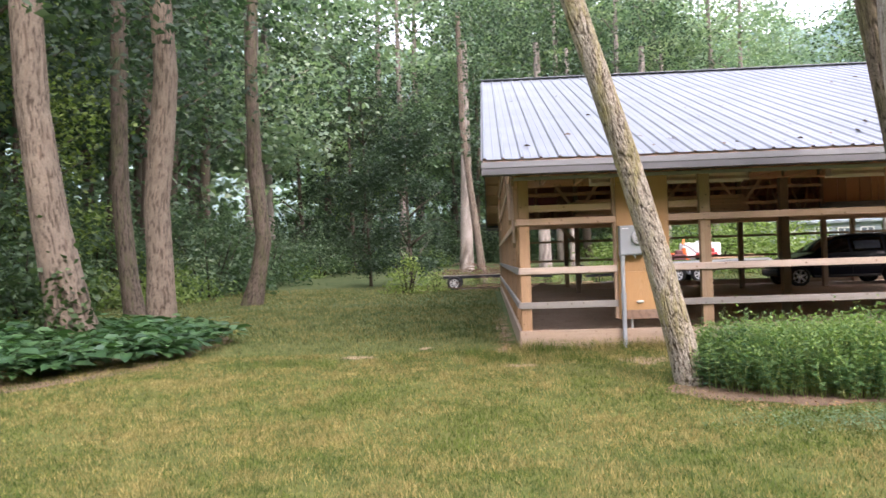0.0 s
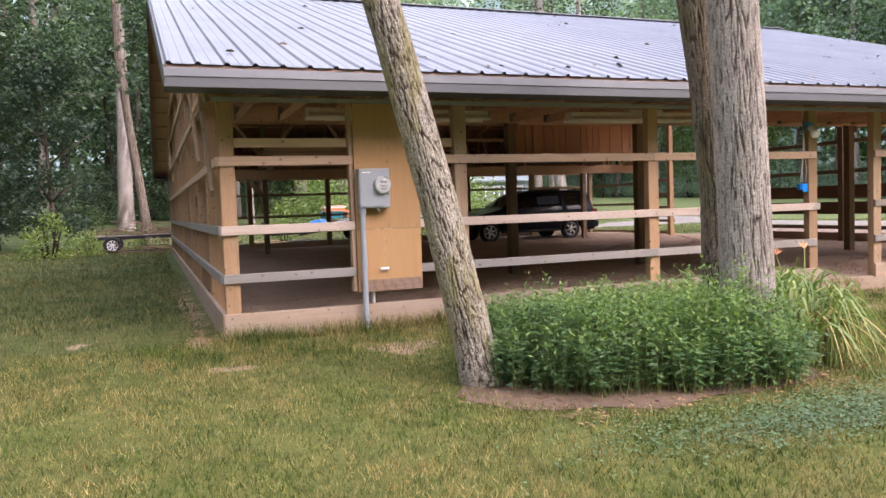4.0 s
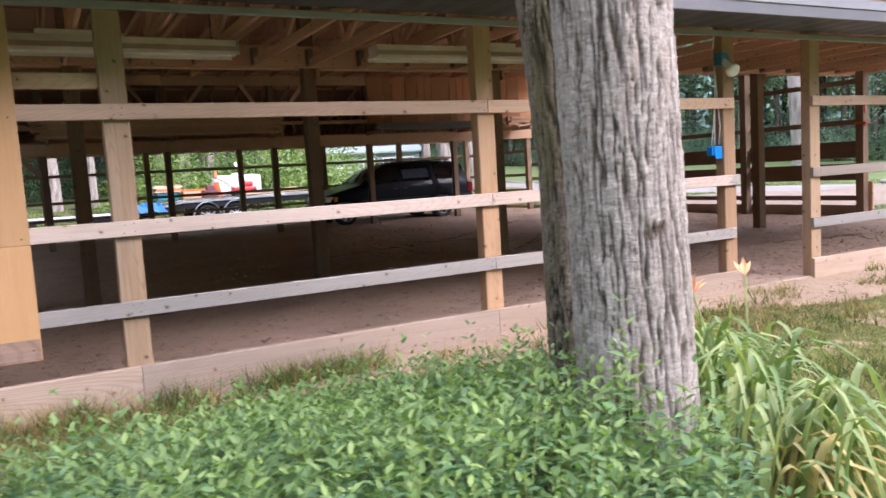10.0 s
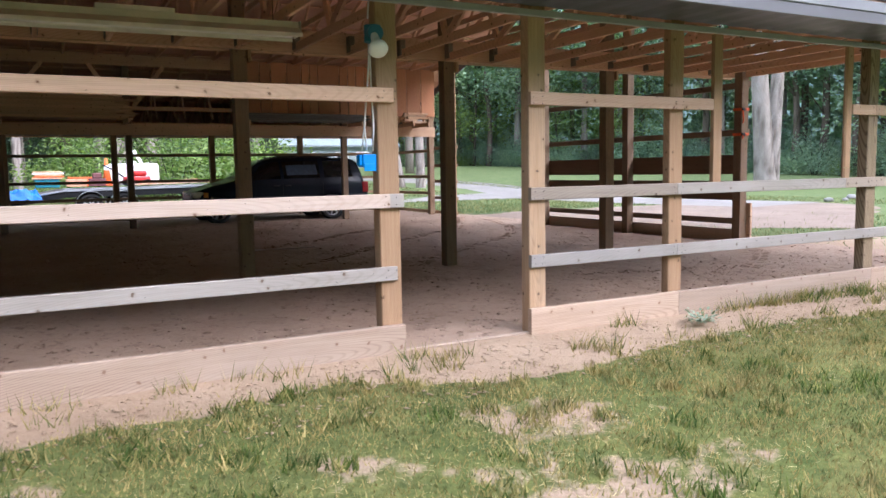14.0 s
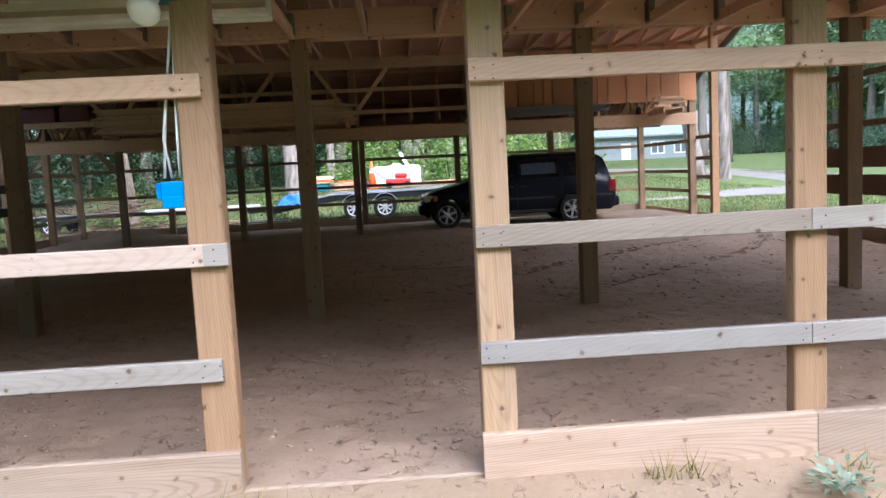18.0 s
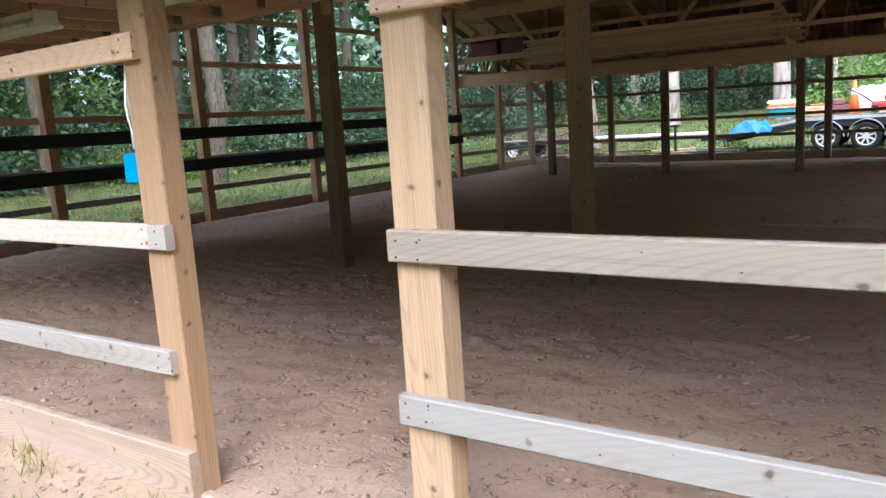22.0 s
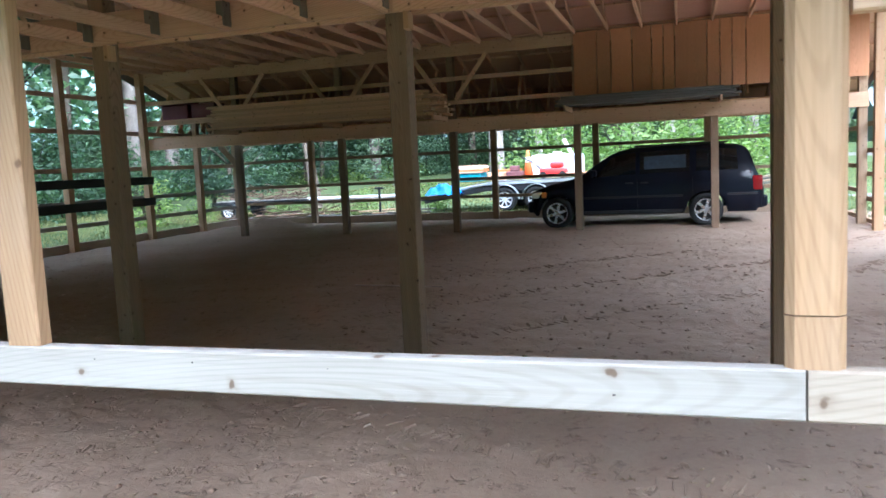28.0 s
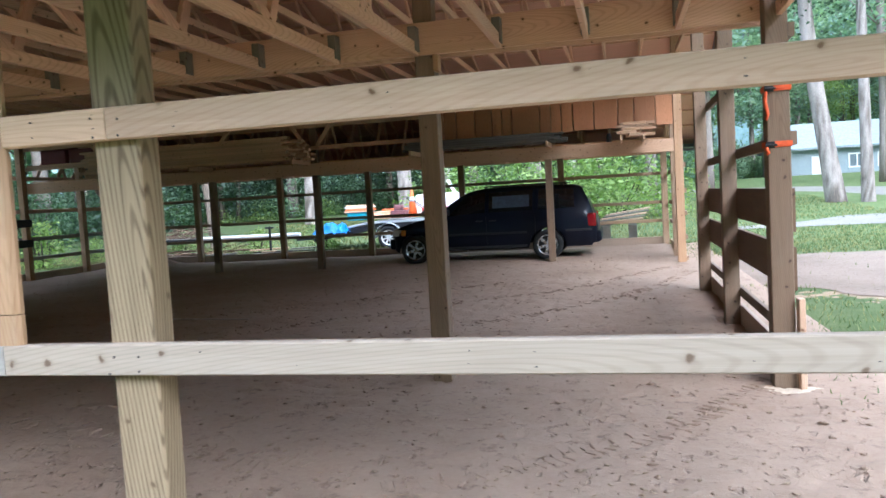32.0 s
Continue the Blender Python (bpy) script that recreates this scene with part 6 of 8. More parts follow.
def grass(n, x0, x1, y0, y1, lo, hi, keep, wide=1.0):
    X, Y = r.uniform(x0, x1, n), r.uniform(y0, y1, n)
    rim = np.minimum.reduce([X - x0, x1 - X, Y - y0, y1 - Y]) / 1.6 if x1 - x0 > 2 else np.ones(n)
    k = keep(X, Y) & ((r.random(n) < rim) | (Y > 9))
    X, Y = X[k], Y[k]
    n = len(X)
    h = r.uniform(lo, hi, n)
    a, b = r.uniform(0, 6.28, n), r.uniform(0, 6.28, n)
    w = r.uniform(0.0022, 0.0045, n) * wide
    ln = r.uniform(0.15, 0.9, n) * h
    g0 = lie(X, Y)
    V = np.empty((n, 3, 3))
    V[:, 0] = np.stack([X + np.cos(a) * w, Y + np.sin(a) * w, g0], 1)
    V[:, 1] = np.stack([X - np.cos(a) * w, Y - np.sin(a) * w, g0], 1)
    V[:, 2] = np.stack([X + np.cos(b) * ln, Y + np.sin(b) * ln, h + g0], 1)
    return V.reshape(-1, 3), np.arange(3 * n).reshape(-1, 3)


def lawn(X, Y):
    patch = np.sin(3.1 * X + 1.7 * Y) * np.sin(2.3 * Y - 1.1 * X + 1) + 0.6 * np.sin(7.3 * X - 2.1 * Y) * np.sin(6.1 * Y + 2.7 * X)
    k = r.random(len(X)) < np.clip(0.85 + 0.4 * patch, 0.35, 1.0) * (1 - 0.96 * wear(X, Y))
    k &= ((X - 3.1) / 1.43) ** 2 + ((Y - 7.96) / 1.06) ** 2 > r.uniform(0.8, 1.15, len(X))
    return k & ((Y < 10.38) | (X < 0.1))


def in_rows(X, Y, poly):
    hit = np.zeros(len(X), bool)
    for (x0, y0), (x1, y1) in zip(poly, poly[1:] + poly[:1]):
        if y0 != y1:
            hit ^= ((y0 > Y) != (y1 > Y)) & (X < x0 + (x1 - x0) * (Y - y0) / (y1 - y0))
    return hit


def east_lawn(X, Y):
    k = (r.random(len(X)) < 1 - 0.97 * wear(X, Y)) & (X > 15.0)
    k &= ~in_rows(X, Y, APRON) | (r.random(len(X)) < 0.03)
    return k & (np.abs(X - 24.5) > 2.1) & ~((np.abs(Y - 33.1) < 1.3) & (X > 18.5))


def grass_mesh(name, parts, material, label):
    me = fast_mesh(name, *merge(parts))
    me.materials.append(material)
    tagged(new(name, me), label, "grass", kind="stuff")


grass_mesh("far_grass", [grass(80000, -12, 0.1, 9, 20, 0.025, 0.07, lambda X, Y: (r.random(len(X)) < (Y - 9) / 1.6) & (r.random(len(X)) < 1 - wear(X, Y))), grass(70000, -17, 1.5, 12, 34, 0.04, 0.09, lambda X, Y: (X < 0.0) | (Y > 28), 2.6), grass(34000, -3, 15, 27.6, 48, 0.05, 0.12, lambda X, Y: X > -99, 3.5)], M_GRASS_HAZE, "green grass beside and behind the barn, mist put into its colour")
grass_mesh("east_grass", [grass(40000, 14.9, 30, 8, 28, 0.03, 0.08, east_lawn, 2.2), grass(36000, 14.9, 28, 24, 48, 0.04, 0.09, east_lawn, 3.5)], M_GRASS_MIST, "green grass past the barn's east end, paled by mist put into its colour")

def front_lawn(X, Y):
    return lawn(X, Y) & (r.random(len(X)) > np.clip((X - 2.5) / 3.5, 0, 1))


def worn_lawn(X, Y):
    return lawn(X, Y) & (r.random(len(X)) < np.clip((X - 2.5) / 3.5, 0, 1))


grass_mesh("worn_grass", [grass(330000, 2.5, 14.8, 3.0, 10.4, 0.012, 0.036, worn_lawn)], M_GRASS_WORN, "short worn grass thinning out over sandy soil")
parts = [grass(400000, -7.0, 7.0, -1.5, 10.4, 0.018, 0.05, front_lawn), grass(40000, -10, 0.1, 4, 10.5, 0.022, 0.06, lawn), grass(9000, -0.5, 4.5, 9.3, 10.4, 0.04, 0.11, lawn), grass(80000, -3.5, 4.5, 0.6, 8.0, 0.018, 0.05, front_lawn)]
for k in range(60):
    cx, cy = (r.uniform(10.35, 12.3), r.uniform(10.28, 10.37)) if k < 16 else (r.uniform(4.2, 14.5), 10.36 - 0.5 * r.random() ** 1.5)
    parts.append(grass(int(r.uniform(15, 70)), cx - 0.11, cx + 0.11, cy - 0.05, cy + 0.05, 0.04, 0.15, lambda X, Y: X > -99))
for _ in range(420):
    # taller tussocks, thickest where the soil is half bare
    cx, cy = r.uniform(4.4, 13.5), r.uniform(6.2, 10.1)
    if float(wear(cx, cy)) < 0.75:
        q = r.uniform(0.05, 0.13)
        parts.append(grass(int(r.uniform(25, 90)), cx - q, cx + q, cy - q, cy + q, 0.03, 0.085, lambda X, Y: (X - cx) ** 2 + (Y - cy) ** 2 < q * q, 1.5))
for _ in range(50):
    cx = r.uniform(0.2, 4.2)
    parts.append(grass(70, cx - 0.15, cx + 0.15, 10.24, 10.38, 0.06, 0.2, lambda X, Y: X > -99))
n = 70000
X, Y = r.uniform(-4, 14, n), r.uniform(5.5, 10.4, n)
k = r.random(n) < 0.05 + 2.4 * wear(X, Y) * (1 - wear(X, Y)) ** 0.8
X, Y = X[k], Y[k]
n = len(X)
a, ln, w, g0 = r.uniform(0, 6.28, n), r.uniform(0.02, 0.06, n), r.uniform(0.001, 0.0025, n), lie(X, Y) + r.uniform(0.004, 0.014, n)
V = np.stack([np.stack([X - np.sin(a) * w, Y + np.cos(a) * w, g0], 1), np.stack([X + np.sin(a) * w, Y - np.cos(a) * w, g0], 1), np.stack([X + np.cos(a) * ln, Y + np.sin(a) * ln, g0 + r.uniform(-0.004, 0.012, n)], 1)], 1)
me = fast_mesh("straw", V.reshape(-1, 3), np.arange(3 * n).reshape(-1, 3))
me.materials.append(leaf_mat("dead_grass", (0.28, 0.21, 0.10), (0.62, 0.50, 0.30), 0.1, 0.8))
tagged(new("straw", me), "dead straw-coloured clippings lying on the worn turf", "straw", kind="stuff")
n = 900
X, Y = np.concatenate([r.normal(0.03, 0.09, 480), r.normal(1.95, 0.42, 160), r.uniform(1.9, 4.3, 260)]), np.concatenate([10.5 + 6.5 * r.random(480) ** 1.6, r.normal(7.75, 0.28, 160), r.normal(7.02, 0.12, 260)])
X[:480] = np.minimum(X[:480], 0.19)
a = r.uniform(0, 6.28, n)
D = np.stack([np.cos(a), np.sin(a), r.uniform(-0.1, 0.35, n)], 1)
me = fast_mesh("dead_leaves", *leaf6(np.stack([X, Y, lie(X, Y) + r.uniform(0.008, 0.025, n)], 1), D, r.uniform(0.02, 0.05, n), 0.6, r, 0.35))
me.materials.append(leaf_mat("dead_leaf", (0.13, 0.075, 0.04), (0.40, 0.25, 0.14), 0.1, 0.8))
tagged(new("dead_leaves", me), "dry brown leaves along the wall's foot and the planting bed", "leaves", kind="stuff")
grass_mesh("grass", parts, M_GRASS, "short uneven lawn grass, green with straw-coloured blades")


# ---- things on the front wall ----
def bars(name, parent, spots, material, y):
    """Small printed bars on a face that looks along -y."""
    bm = bmesh.new()
    for x, z, w, h in spots:
        box(bm, (x, y - 0.0015, z), (x + w, y, z + h))
    return part(name, bm, material, parent)


M_PLATE = plain("meter_face", (0.62, 0.63, 0.62), 0.4, 0.0, 0.05, 20, 0)
panel = empty("plywood_panel", (1.86, 10.40, 0.32), "tan plywood panel, water-stained at the bottom, fixed to the rails", "panel")
for z0, z1, dy in ((0.32, 0.945, 0.0), (0.948, 2.20, 0.0015)):
    bm = bmesh.new()
    hl = (z1 - z0) / 2
    box(bm, (-hl, -0.34, -0.009), (hl, 0.34, 0.009), 0.002, 1)
    part("board", bm, M_PLY, panel, "", Matrix(((0, 1, 0, 1.86), (0, 0, -1, 10.405 + dy), (-1, 0, 0, z0 + hl), (0, 0, 0, 1))))
bm = bmesh.new()
box(bm, (1.545, 10.3935, 0.325), (2.195, 10.3955, 0.44), 0.0008, 1)
part("stained_edge", bm, wood("stained_ply", (0.33, 0.20, 0.13), (0.17, 0.095, 0.06), (0.1, 0.05, 0.03), (0.42, 0.35, 0.3), 0.5, knots=False), panel, "dark water-stained strip")
bm = bmesh.new()
box(bm, (1.745, 10.352, 0.535), (1.835, 10.372, 0.562), 0.006)
box(bm, (1.75, 10.37, 0.541), (1.765, 10.3945, 0.556), 0.003)
box(bm, (1.815, 10.37, 0.541), (1.83, 10.3945, 0.556), 0.003)
part("handle", bm, M_WHITE, panel, "white plastic pull handle")
for x in (1.56, 1.86, 2.16):
    for z in (0.38, 0.98, 1.62, 2.12):
        bm = bmesh.new()
        cyl(bm, (x, 10.392, z), (x, 10.397, z), 0.005, seg=8)
        part("screw", bm, M_NAIL, panel)

meter = empty("electric_meter", (1.69, 10.39, 1.16), "grey electric meter box with a round glass meter on plywood", "electric meter")
bm = bmesh.new()
box(bm, (1.535, 10.285, 1.16), (1.85, 10.394, 1.55), 0.008, 2)
part("case", bm, M_METER, meter)
bm = bmesh.new()
box(bm, (1.545, 10.276, 1.175), (1.842, 10.2845, 1.54), 0.006, 2)
cover = part("cover", bm, M_METER, meter)
bars("label", cover, ((1.565, 1.505, 0.032, 0.012), (1.602, 1.506, 0.014, 0.011), (1.62, 1.505, 0.03, 0.012)), M_WHITE, 10.2757)
bm = bmesh.new()
cyl(bm, (1.765, 10.2755, 1.385), (1.765, 10.245, 1.385), 0.088, 0.086, 40)
part("ring", bm, M_CHROME, meter, "bright metal sealing ring", smooth=False)
bm = bmesh.new()
cyl(bm, (1.765, 10.2445, 1.385), (1.765, 10.225, 1.385), 0.074, 0.072, 40)
dial = part("meter", bm, M_PLATE, meter, "pale round meter body")
bars("display", dial, ((1.735, 1.402, 0.06, 0.02),), plain("display_grey", (0.22, 0.25, 0.22), 0.3, 0, 0.05, 20, 0), 10.2245)
bars("writing", dial, ((1.728, 1.378, 0.074, 0.004), (1.738, 1.368, 0.05, 0.005), (1.73, 1.352, 0.07, 0.006), (1.745, 1.338, 0.04, 0.005)), M_NAIL, 10.2245)
bm = bmesh.new()
bmesh.ops.create_uvsphere(bm, u_segments=28, v_segments=14, radius=0.076, matrix=Matrix.Translation((1.765, 10.222, 1.385)) @ Matrix.Diagonal((1, 0.55, 1, 1)))
bmesh.ops.delete(bm, geom=[v for v in bm.verts if v.co.y > 10.2225], context="VERTS")
dome = part("glass_dome", bm, M_LENS, meter, "clear glass dome", smooth=True)
dome.visible_shadow = False
bm = bmesh.new()
box(bm, (1.72, 10.30, 1.135), (1.745, 10.33, 1.161), 0.003)
cyl(bm, (1.7325, 10.29, 1.14), (1.7325, 10.30, 1.12), 0.009, seg=8)
part("latch", bm, M_CHROME, meter)

pipe = empty("conduit", (1.572, 10.335, 0), "grey plastic electrical conduit from the meter into the ground", "conduit")
for nm, z0, z1, rr in (("pipe", 0.62, 1.16, 0.027), ("pipe", -0.25, 0.62, 0.028), ("coupling", 0.585, 0.665, 0.0335), ("hub", 1.115, 1.1595, 0.036)):
    bm = bmesh.new()
    cyl(bm, (1.572, 10.335, z0), (1.572, 10.335, z1), rr, seg=24)
    if nm == "hub":
        cyl(bm, (1.572, 10.335, z0 - 0.02), (1.572, 10.335, z0), 0.031, seg=24)
    part(nm, bm, M_PVC, pipe)
bm = bmesh.new()
cyl(bm, (1.70, 10.50, -0.05), (1.70, 10.50, 0.33), 0.016, seg=14)
cyl(bm, (1.70, 10.50, 0.325), (1.70, 10.50, 0.36), 0.021, seg=14)
tagged(part("stub_pipe", bm, M_WHITE, None, smooth=False), "short white plastic pipe rising from the ground by the sill", "pipe")


def shop_light(x0, x1, y, z, tilt=0.0):
    """A hung strip light with a sloped reflector and bare tubes."""
    f = empty("strip_light", ((x0 + x1) / 2, y, z + 0.09), "cream enamel fluorescent strip light hung under the rafters, unlit", "strip light", "strip lights")
    hw, L = 0.14, x1 - x0
    prof = [(-hw, -0.045), (-hw, -0.02), (-0.055, 0.035), (-0.05, 0.085), (0.05, 0.085), (0.055, 0.035), (hw, -0.02), (hw, -0.045)]
    inner = [(p * 0.985, q - 0.004) for p, q in prof]
    m = pose((x0 + x1) / 2, y, z) @ Matrix.Rotation(tilt, 4, "Y")
    vs = [(sx * L / 2, p, q) for sx in (-1, 1) for p, q in prof + inner]
    fs = []
    for i in range(7):
        fs += [(i, i + 1, 17 + i, 16 + i), (8 + i, 24 + i, 25 + i, 9 + i)]
        fs += [(i, 8 + i, 9 + i, i + 1), (16 + i, 17 + i, 25 + i, 24 + i)]
    fs += [(0, 16, 24, 8), (7, 15, 31, 23)]
    link_mesh("reflector", vs, fs, M_FIXTURE, f, m)
    for sx in (-1, 1):
        bm = bmesh.new()
        box(bm, (sx * L / 2 - 0.004, -0.10, -0.03), (sx * L / 2 + 0.004, 0.10, 0.084), 0.002, 1)
        part("end_cap", bm, M_FIXTURE, f, "", m)
        bm = bmesh.new()
        cyl(bm, (sx * L * 0.42, 0, 0.08), (sx * L * 0.42, 0, 0.32), 0.004, seg=6)
        part("chain", bm, M_NAIL, f, "thin hanging wire", m)
    for dy in (-0.055, 0.055):
        bm = bmesh.new()
        cyl(bm, (-L / 2 + 0.03, dy, -0.012), (L / 2 - 0.03, dy, -0.012), 0.017, seg=14)
        part("tube", bm, M_WHITE, f, "white fluorescent tube", m, True)
    bm = bmesh.new()
    box(bm, (-0.28, -0.05, 0.0855), (0.28, 0.05, 0.125), 0.006)
    part("ballast_cover", bm, M_FIXTURE, f, "", m)
    return f


shop_light(1.45, 3.85, 12.3, 2.315, 0.006)
shop_light(5.1, 7.6, 12.3, 2.315, -0.006)

flood = empty("flood_lamp", (7.46, 10.45, 2.015), "white reflector flood bulb on a round blue box on a post", "flood lamp")
bm = bmesh.new()
cyl(bm, (7.485, 10.46, 1.965), (7.485, 10.46, 2.065), 0.052, seg=24)
cyl(bm, (7.485, 10.405, 2.015), (7.485, 10.46, 2.015), 0.05, seg=24)
part("round_box", bm, M_BLUE_DK, flood, "round blue electrical box")
d = Vector((-0.15, -0.72, -0.62)).normalized()
o = Vector((7.475, 10.41, 1.995))
bm = bmesh.new()
cyl(bm, o, o + d * 0.075, 0.024, 0.027, 18)
part("socket", bm, M_WHITE, flood, "white lamp socket", smooth=False)
vs, fs = tube([o + d * s for s in (0.076, 0.09, 0.11, 0.13, 0.15, 0.165, 0.172)], [0.02, 0.026, 0.042, 0.056, 0.060, 0.052, 0.03], 24)
link_mesh("bulb", vs, fs, M_WHITE, flood, None, True)

outlet = empty("outlet_box", (7.445, 10.53, 1.17), "bright blue electrical outlet box fixed to a post", "outlet box")
bm = bmesh.new()
box(bm, (7.405, 10.47, 1.205), (7.497, 10.56, 1.285), 0.006)
part("box", bm, M_BLUE, outlet)
bm = bmesh.new()
box(bm, (7.385, 10.48, 1.215), (7.4045, 10.53, 1.28), 0.004)
box(bm, (7.41, 10.462, 1.18), (7.49, 10.4695, 1.225), 0.003)
part("flap", bm, M_BLUE, outlet, "blue cover flap")
for k, (dx, sw) in enumerate(((-0.045, 0.05), (-0.015, -0.03), (0.02, 0.025))):
    vs, fs = tube([(7.46 + dx, 10.51 - 0.01 * k, 1.3), (7.455 + dx + sw * 0.4, 10.5 - 0.012 * k, 1.45), (7.47 + dx * 0.5 + sw * 0.2, 10.5, 1.68), (7.483 + 0.004 * k, 10.52, 1.9), (7.485, 10.53, 2.02)], [0.0055] * 5, 8)
    tagged(link_mesh("cable", vs, fs, M_WHITE, None, None, True), "white electrical cable hanging down a post to the outlet", "cable", "outlet cables")
vs, fs = tube([(7.49, 10.54, 2.12), (7.49, 10.53, 2.18), (7.5, 10.53, 2.28)], [0.006] * 3, 8)
tagged(link_mesh("cable", vs, fs, M_WHITE, None, None, True), "white cable rising from the blue box to the rafters", "cable")


def ratchet_strap(z, droop):
    s = empty("ratchet_strap", (14.82, 13.99, z), "orange ratchet strap tied round a grey post", "strap", "straps")
    for k in range(2):
        bm = bmesh.new()
        a = 0.0745 + 0.003 * k
        zz = z + 0.012 * k
        for lo, hi in (((-a - 0.003, -a - 0.003), (a + 0.003, -a)), ((-a - 0.003, a), (a + 0.003, a + 0.003)), ((-a - 0.003, -a), (-a, a)), ((a, -a), (a + 0.003, a))):
            box(bm, (14.82 + lo[0], 13.99 + lo[1], zz - 0.013), (14.82 + hi[0], 13.99 + hi[1], zz + 0.013), 0.001, 1)
        part("webbing", bm, M_STRAP, s)
    bm = bmesh.new()
    box(bm, (14.735, 13.885, z - 0.02), (14.79, 13.909, z + 0.024), 0.004)
    cyl(bm, (14.73, 13.88, z), (14.80, 13.88, z), 0.008, seg=10)
    part("buckle", bm, M_BLACK, s, "dark steel ratchet buckle")
    vs, fs = tube([(14.745, 13.895, z - 0.01), (14.735, 13.88, z - droop * 0.4), (14.75, 13.885, z - droop * 0.8), (14.74, 13.89, z - droop)], [0.010, 0.012, 0.011, 0.008], 6)
    link_mesh("loose_end", vs, fs, M_STRAP, s, None, True)


ratchet_strap(1.62, 0.06)
ratchet_strap(1.98, 0.20)

sage = empty("sage_plant", (9.93, 10.09, 0), "small silvery sage-green plant in the sand", "plant")
r = np.random.default_rng(55)
n = 110
a = r.uniform(0, 6.28, n)
D = np.stack([np.cos(a), np.sin(a), r.uniform(0.1, 0.9, n)], 1)
C = np.tile([9.93, 10.09, 0.015], (n, 1)) + D * r.uniform(0.0, 0.11, n)[:, None]
me = fast_mesh("leaves", *leaf6(C, D, r.uniform(0.03, 0.06, n), 0.5, r, 0.2))
me.materials.append(leaf_mat("sage_leaf", (0.16, 0.22, 0.17), (0.36, 0.44, 0.38), 0.2))
place(new("leaves", me), sage)


# ---- loft ----
def stack(name, label, rows, x0, x1, y0, z0, w, h, material, seed, category="lumber"):
    """Boards piled in rows, each a little out of line."""
    r = random.Random(seed)
    s = empty(name, ((x0 + x1) / 2, y0, z0), label, category)
    for j, count in enumerate(rows):
        for k in range(count):
            a, b = x0 + r.uniform(-0.12, 0.25), x1 + r.uniform(-0.35, 0.12)
            y = y0 + (k + 0.5) * (w + 0.006) + r.uniform(-0.004, 0.004)
            tw = r.uniform(-0.02, 0.02)
            board("board", (a, y - tw, z0 + h / 2 + j * (h + 0.003)), (b, y + tw, z0 + h / 2 + j * (h + 0.003)), w, h, material, s, 0.003)
    return s


LOFT_Z = 2.352
M_DARKGREY = wood("dark_grey_boards", (0.125, 0.118, 0.110), (0.085, 0.08, 0.074), (0.05, 0.045, 0.04), (0.15, 0.145, 0.14), 0.5)
for x in (2.63, 5.11, 7.40, 9.87, 12.50, 13.85, 14.25):
    tagged(board("bracket", (x, 22.92, 2.305), (x, 23.855, 2.305), 0.038, 0.09, M_LUMBER), "timber bracket arm that carries stacked boards", "bracket", "loft brackets")
stack("lumber_stack", "stack of rough tan boards lying on the loft beam", (5, 5, 5, 5, 4, 4, 4, 3, 3, 2), 2.45, 7.5, 23.02, LOFT_Z, 0.14, 0.045, M_LUMBER, 3)
stack("grey_board_stack", "flat stack of weathered grey boards under the plywood wall", (5, 5, 4, 4), 9.75, 12.8, 23.02, LOFT_Z, 0.14, 0.038, M_DARKGREY, 4)
stack("board_offcuts", "small stack of pale board offcuts on the loft edge", (4, 4, 4, 4, 3), 13.88, 14.38, 23.3, LOFT_Z, 0.10, 0.05, M_LUMBER, 5)
bm = bmesh.new()
cyl(bm, (13.62, 23.86, 2.30), (13.62, 23.86, 2.42), 0.055, 0.055, 20)
cyl(bm, (13.62, 23.86, 2.42), (13.62, 23.86, 2.47), 0.045, 0.03, 20)
tagged(part("dark_jar", bm, M_BLACK, None), "small dark jar standing on the loft edge", "jar")
cool = empty("cooler", (1.0, 24.2, 2.42), "dark red chest cooler on the loft", "cooler")
bm = bmesh.new()
box(bm, (0.62, 24.0, 2.70), (1.3, 24.42, 3.03), 0.03, 3)
part("body", bm, M_DKRED, cool)
bm = bmesh.new()
box(bm, (0.60, 23.98, 3.035), (1.32, 24.44, 3.11), 0.025, 3)
part("lid", bm, M_DKRED, cool)
vs, fs = tube([(0.6, 24.2, 3.0), (0.55, 24.2, 3.11), (0.6, 24.2, 3.16)], [0.012] * 3, 8)
link_mesh("handle", vs, fs, M_WHITE, cool, None, True)
crate = empty("crate", (1.65, 24.2, 2.42), "dark red plastic crate on the loft beside the cooler", "crate")
for lo, hi in (((1.4, 24.0, 2.70), (1.42, 24.4, 3.02)), ((1.98, 24.0, 2.70), (2.0, 24.4, 3.02)), ((1.42, 24.0, 2.70), (1.98, 24.02, 3.02)), ((1.42, 24.38, 2.70), (1.98, 24.4, 3.02))):
    bm = bmesh.new()
    box(bm, lo, hi, 0.004, 1)
    part("side_panel", bm, M_DKRED, crate)
bm = bmesh.new()
box(bm, (1.42, 24.02, 2.70), (1.98, 24.38, 2.715))
part("base", bm, M_DKRED, crate)
shelf = empty("loft_shelf", (1.2, 24.2, 2.40), "plank shelf on the loft beams under the cooler", "shelf")
for k in range(4):
    board("plank", (0.35, 23.93 + k * 0.145, 2.681), (2.3, 23.93 + k * 0.145, 2.681), 0.14, 0.036, M_LUMBER, shelf)


# ---- minivan ----
VAN_Y, HALF = 25.40, 0.90


def curve(x, pts):
    """Smooth height or width read off a short profile."""
    for (x0, v0), (x1, v1) in zip(pts, pts[1:]):
        if x <= x1:
            f = (x - x0) / (x1 - x0)
            return v0 + (v1 - v0) * f
    return pts[-1][1]


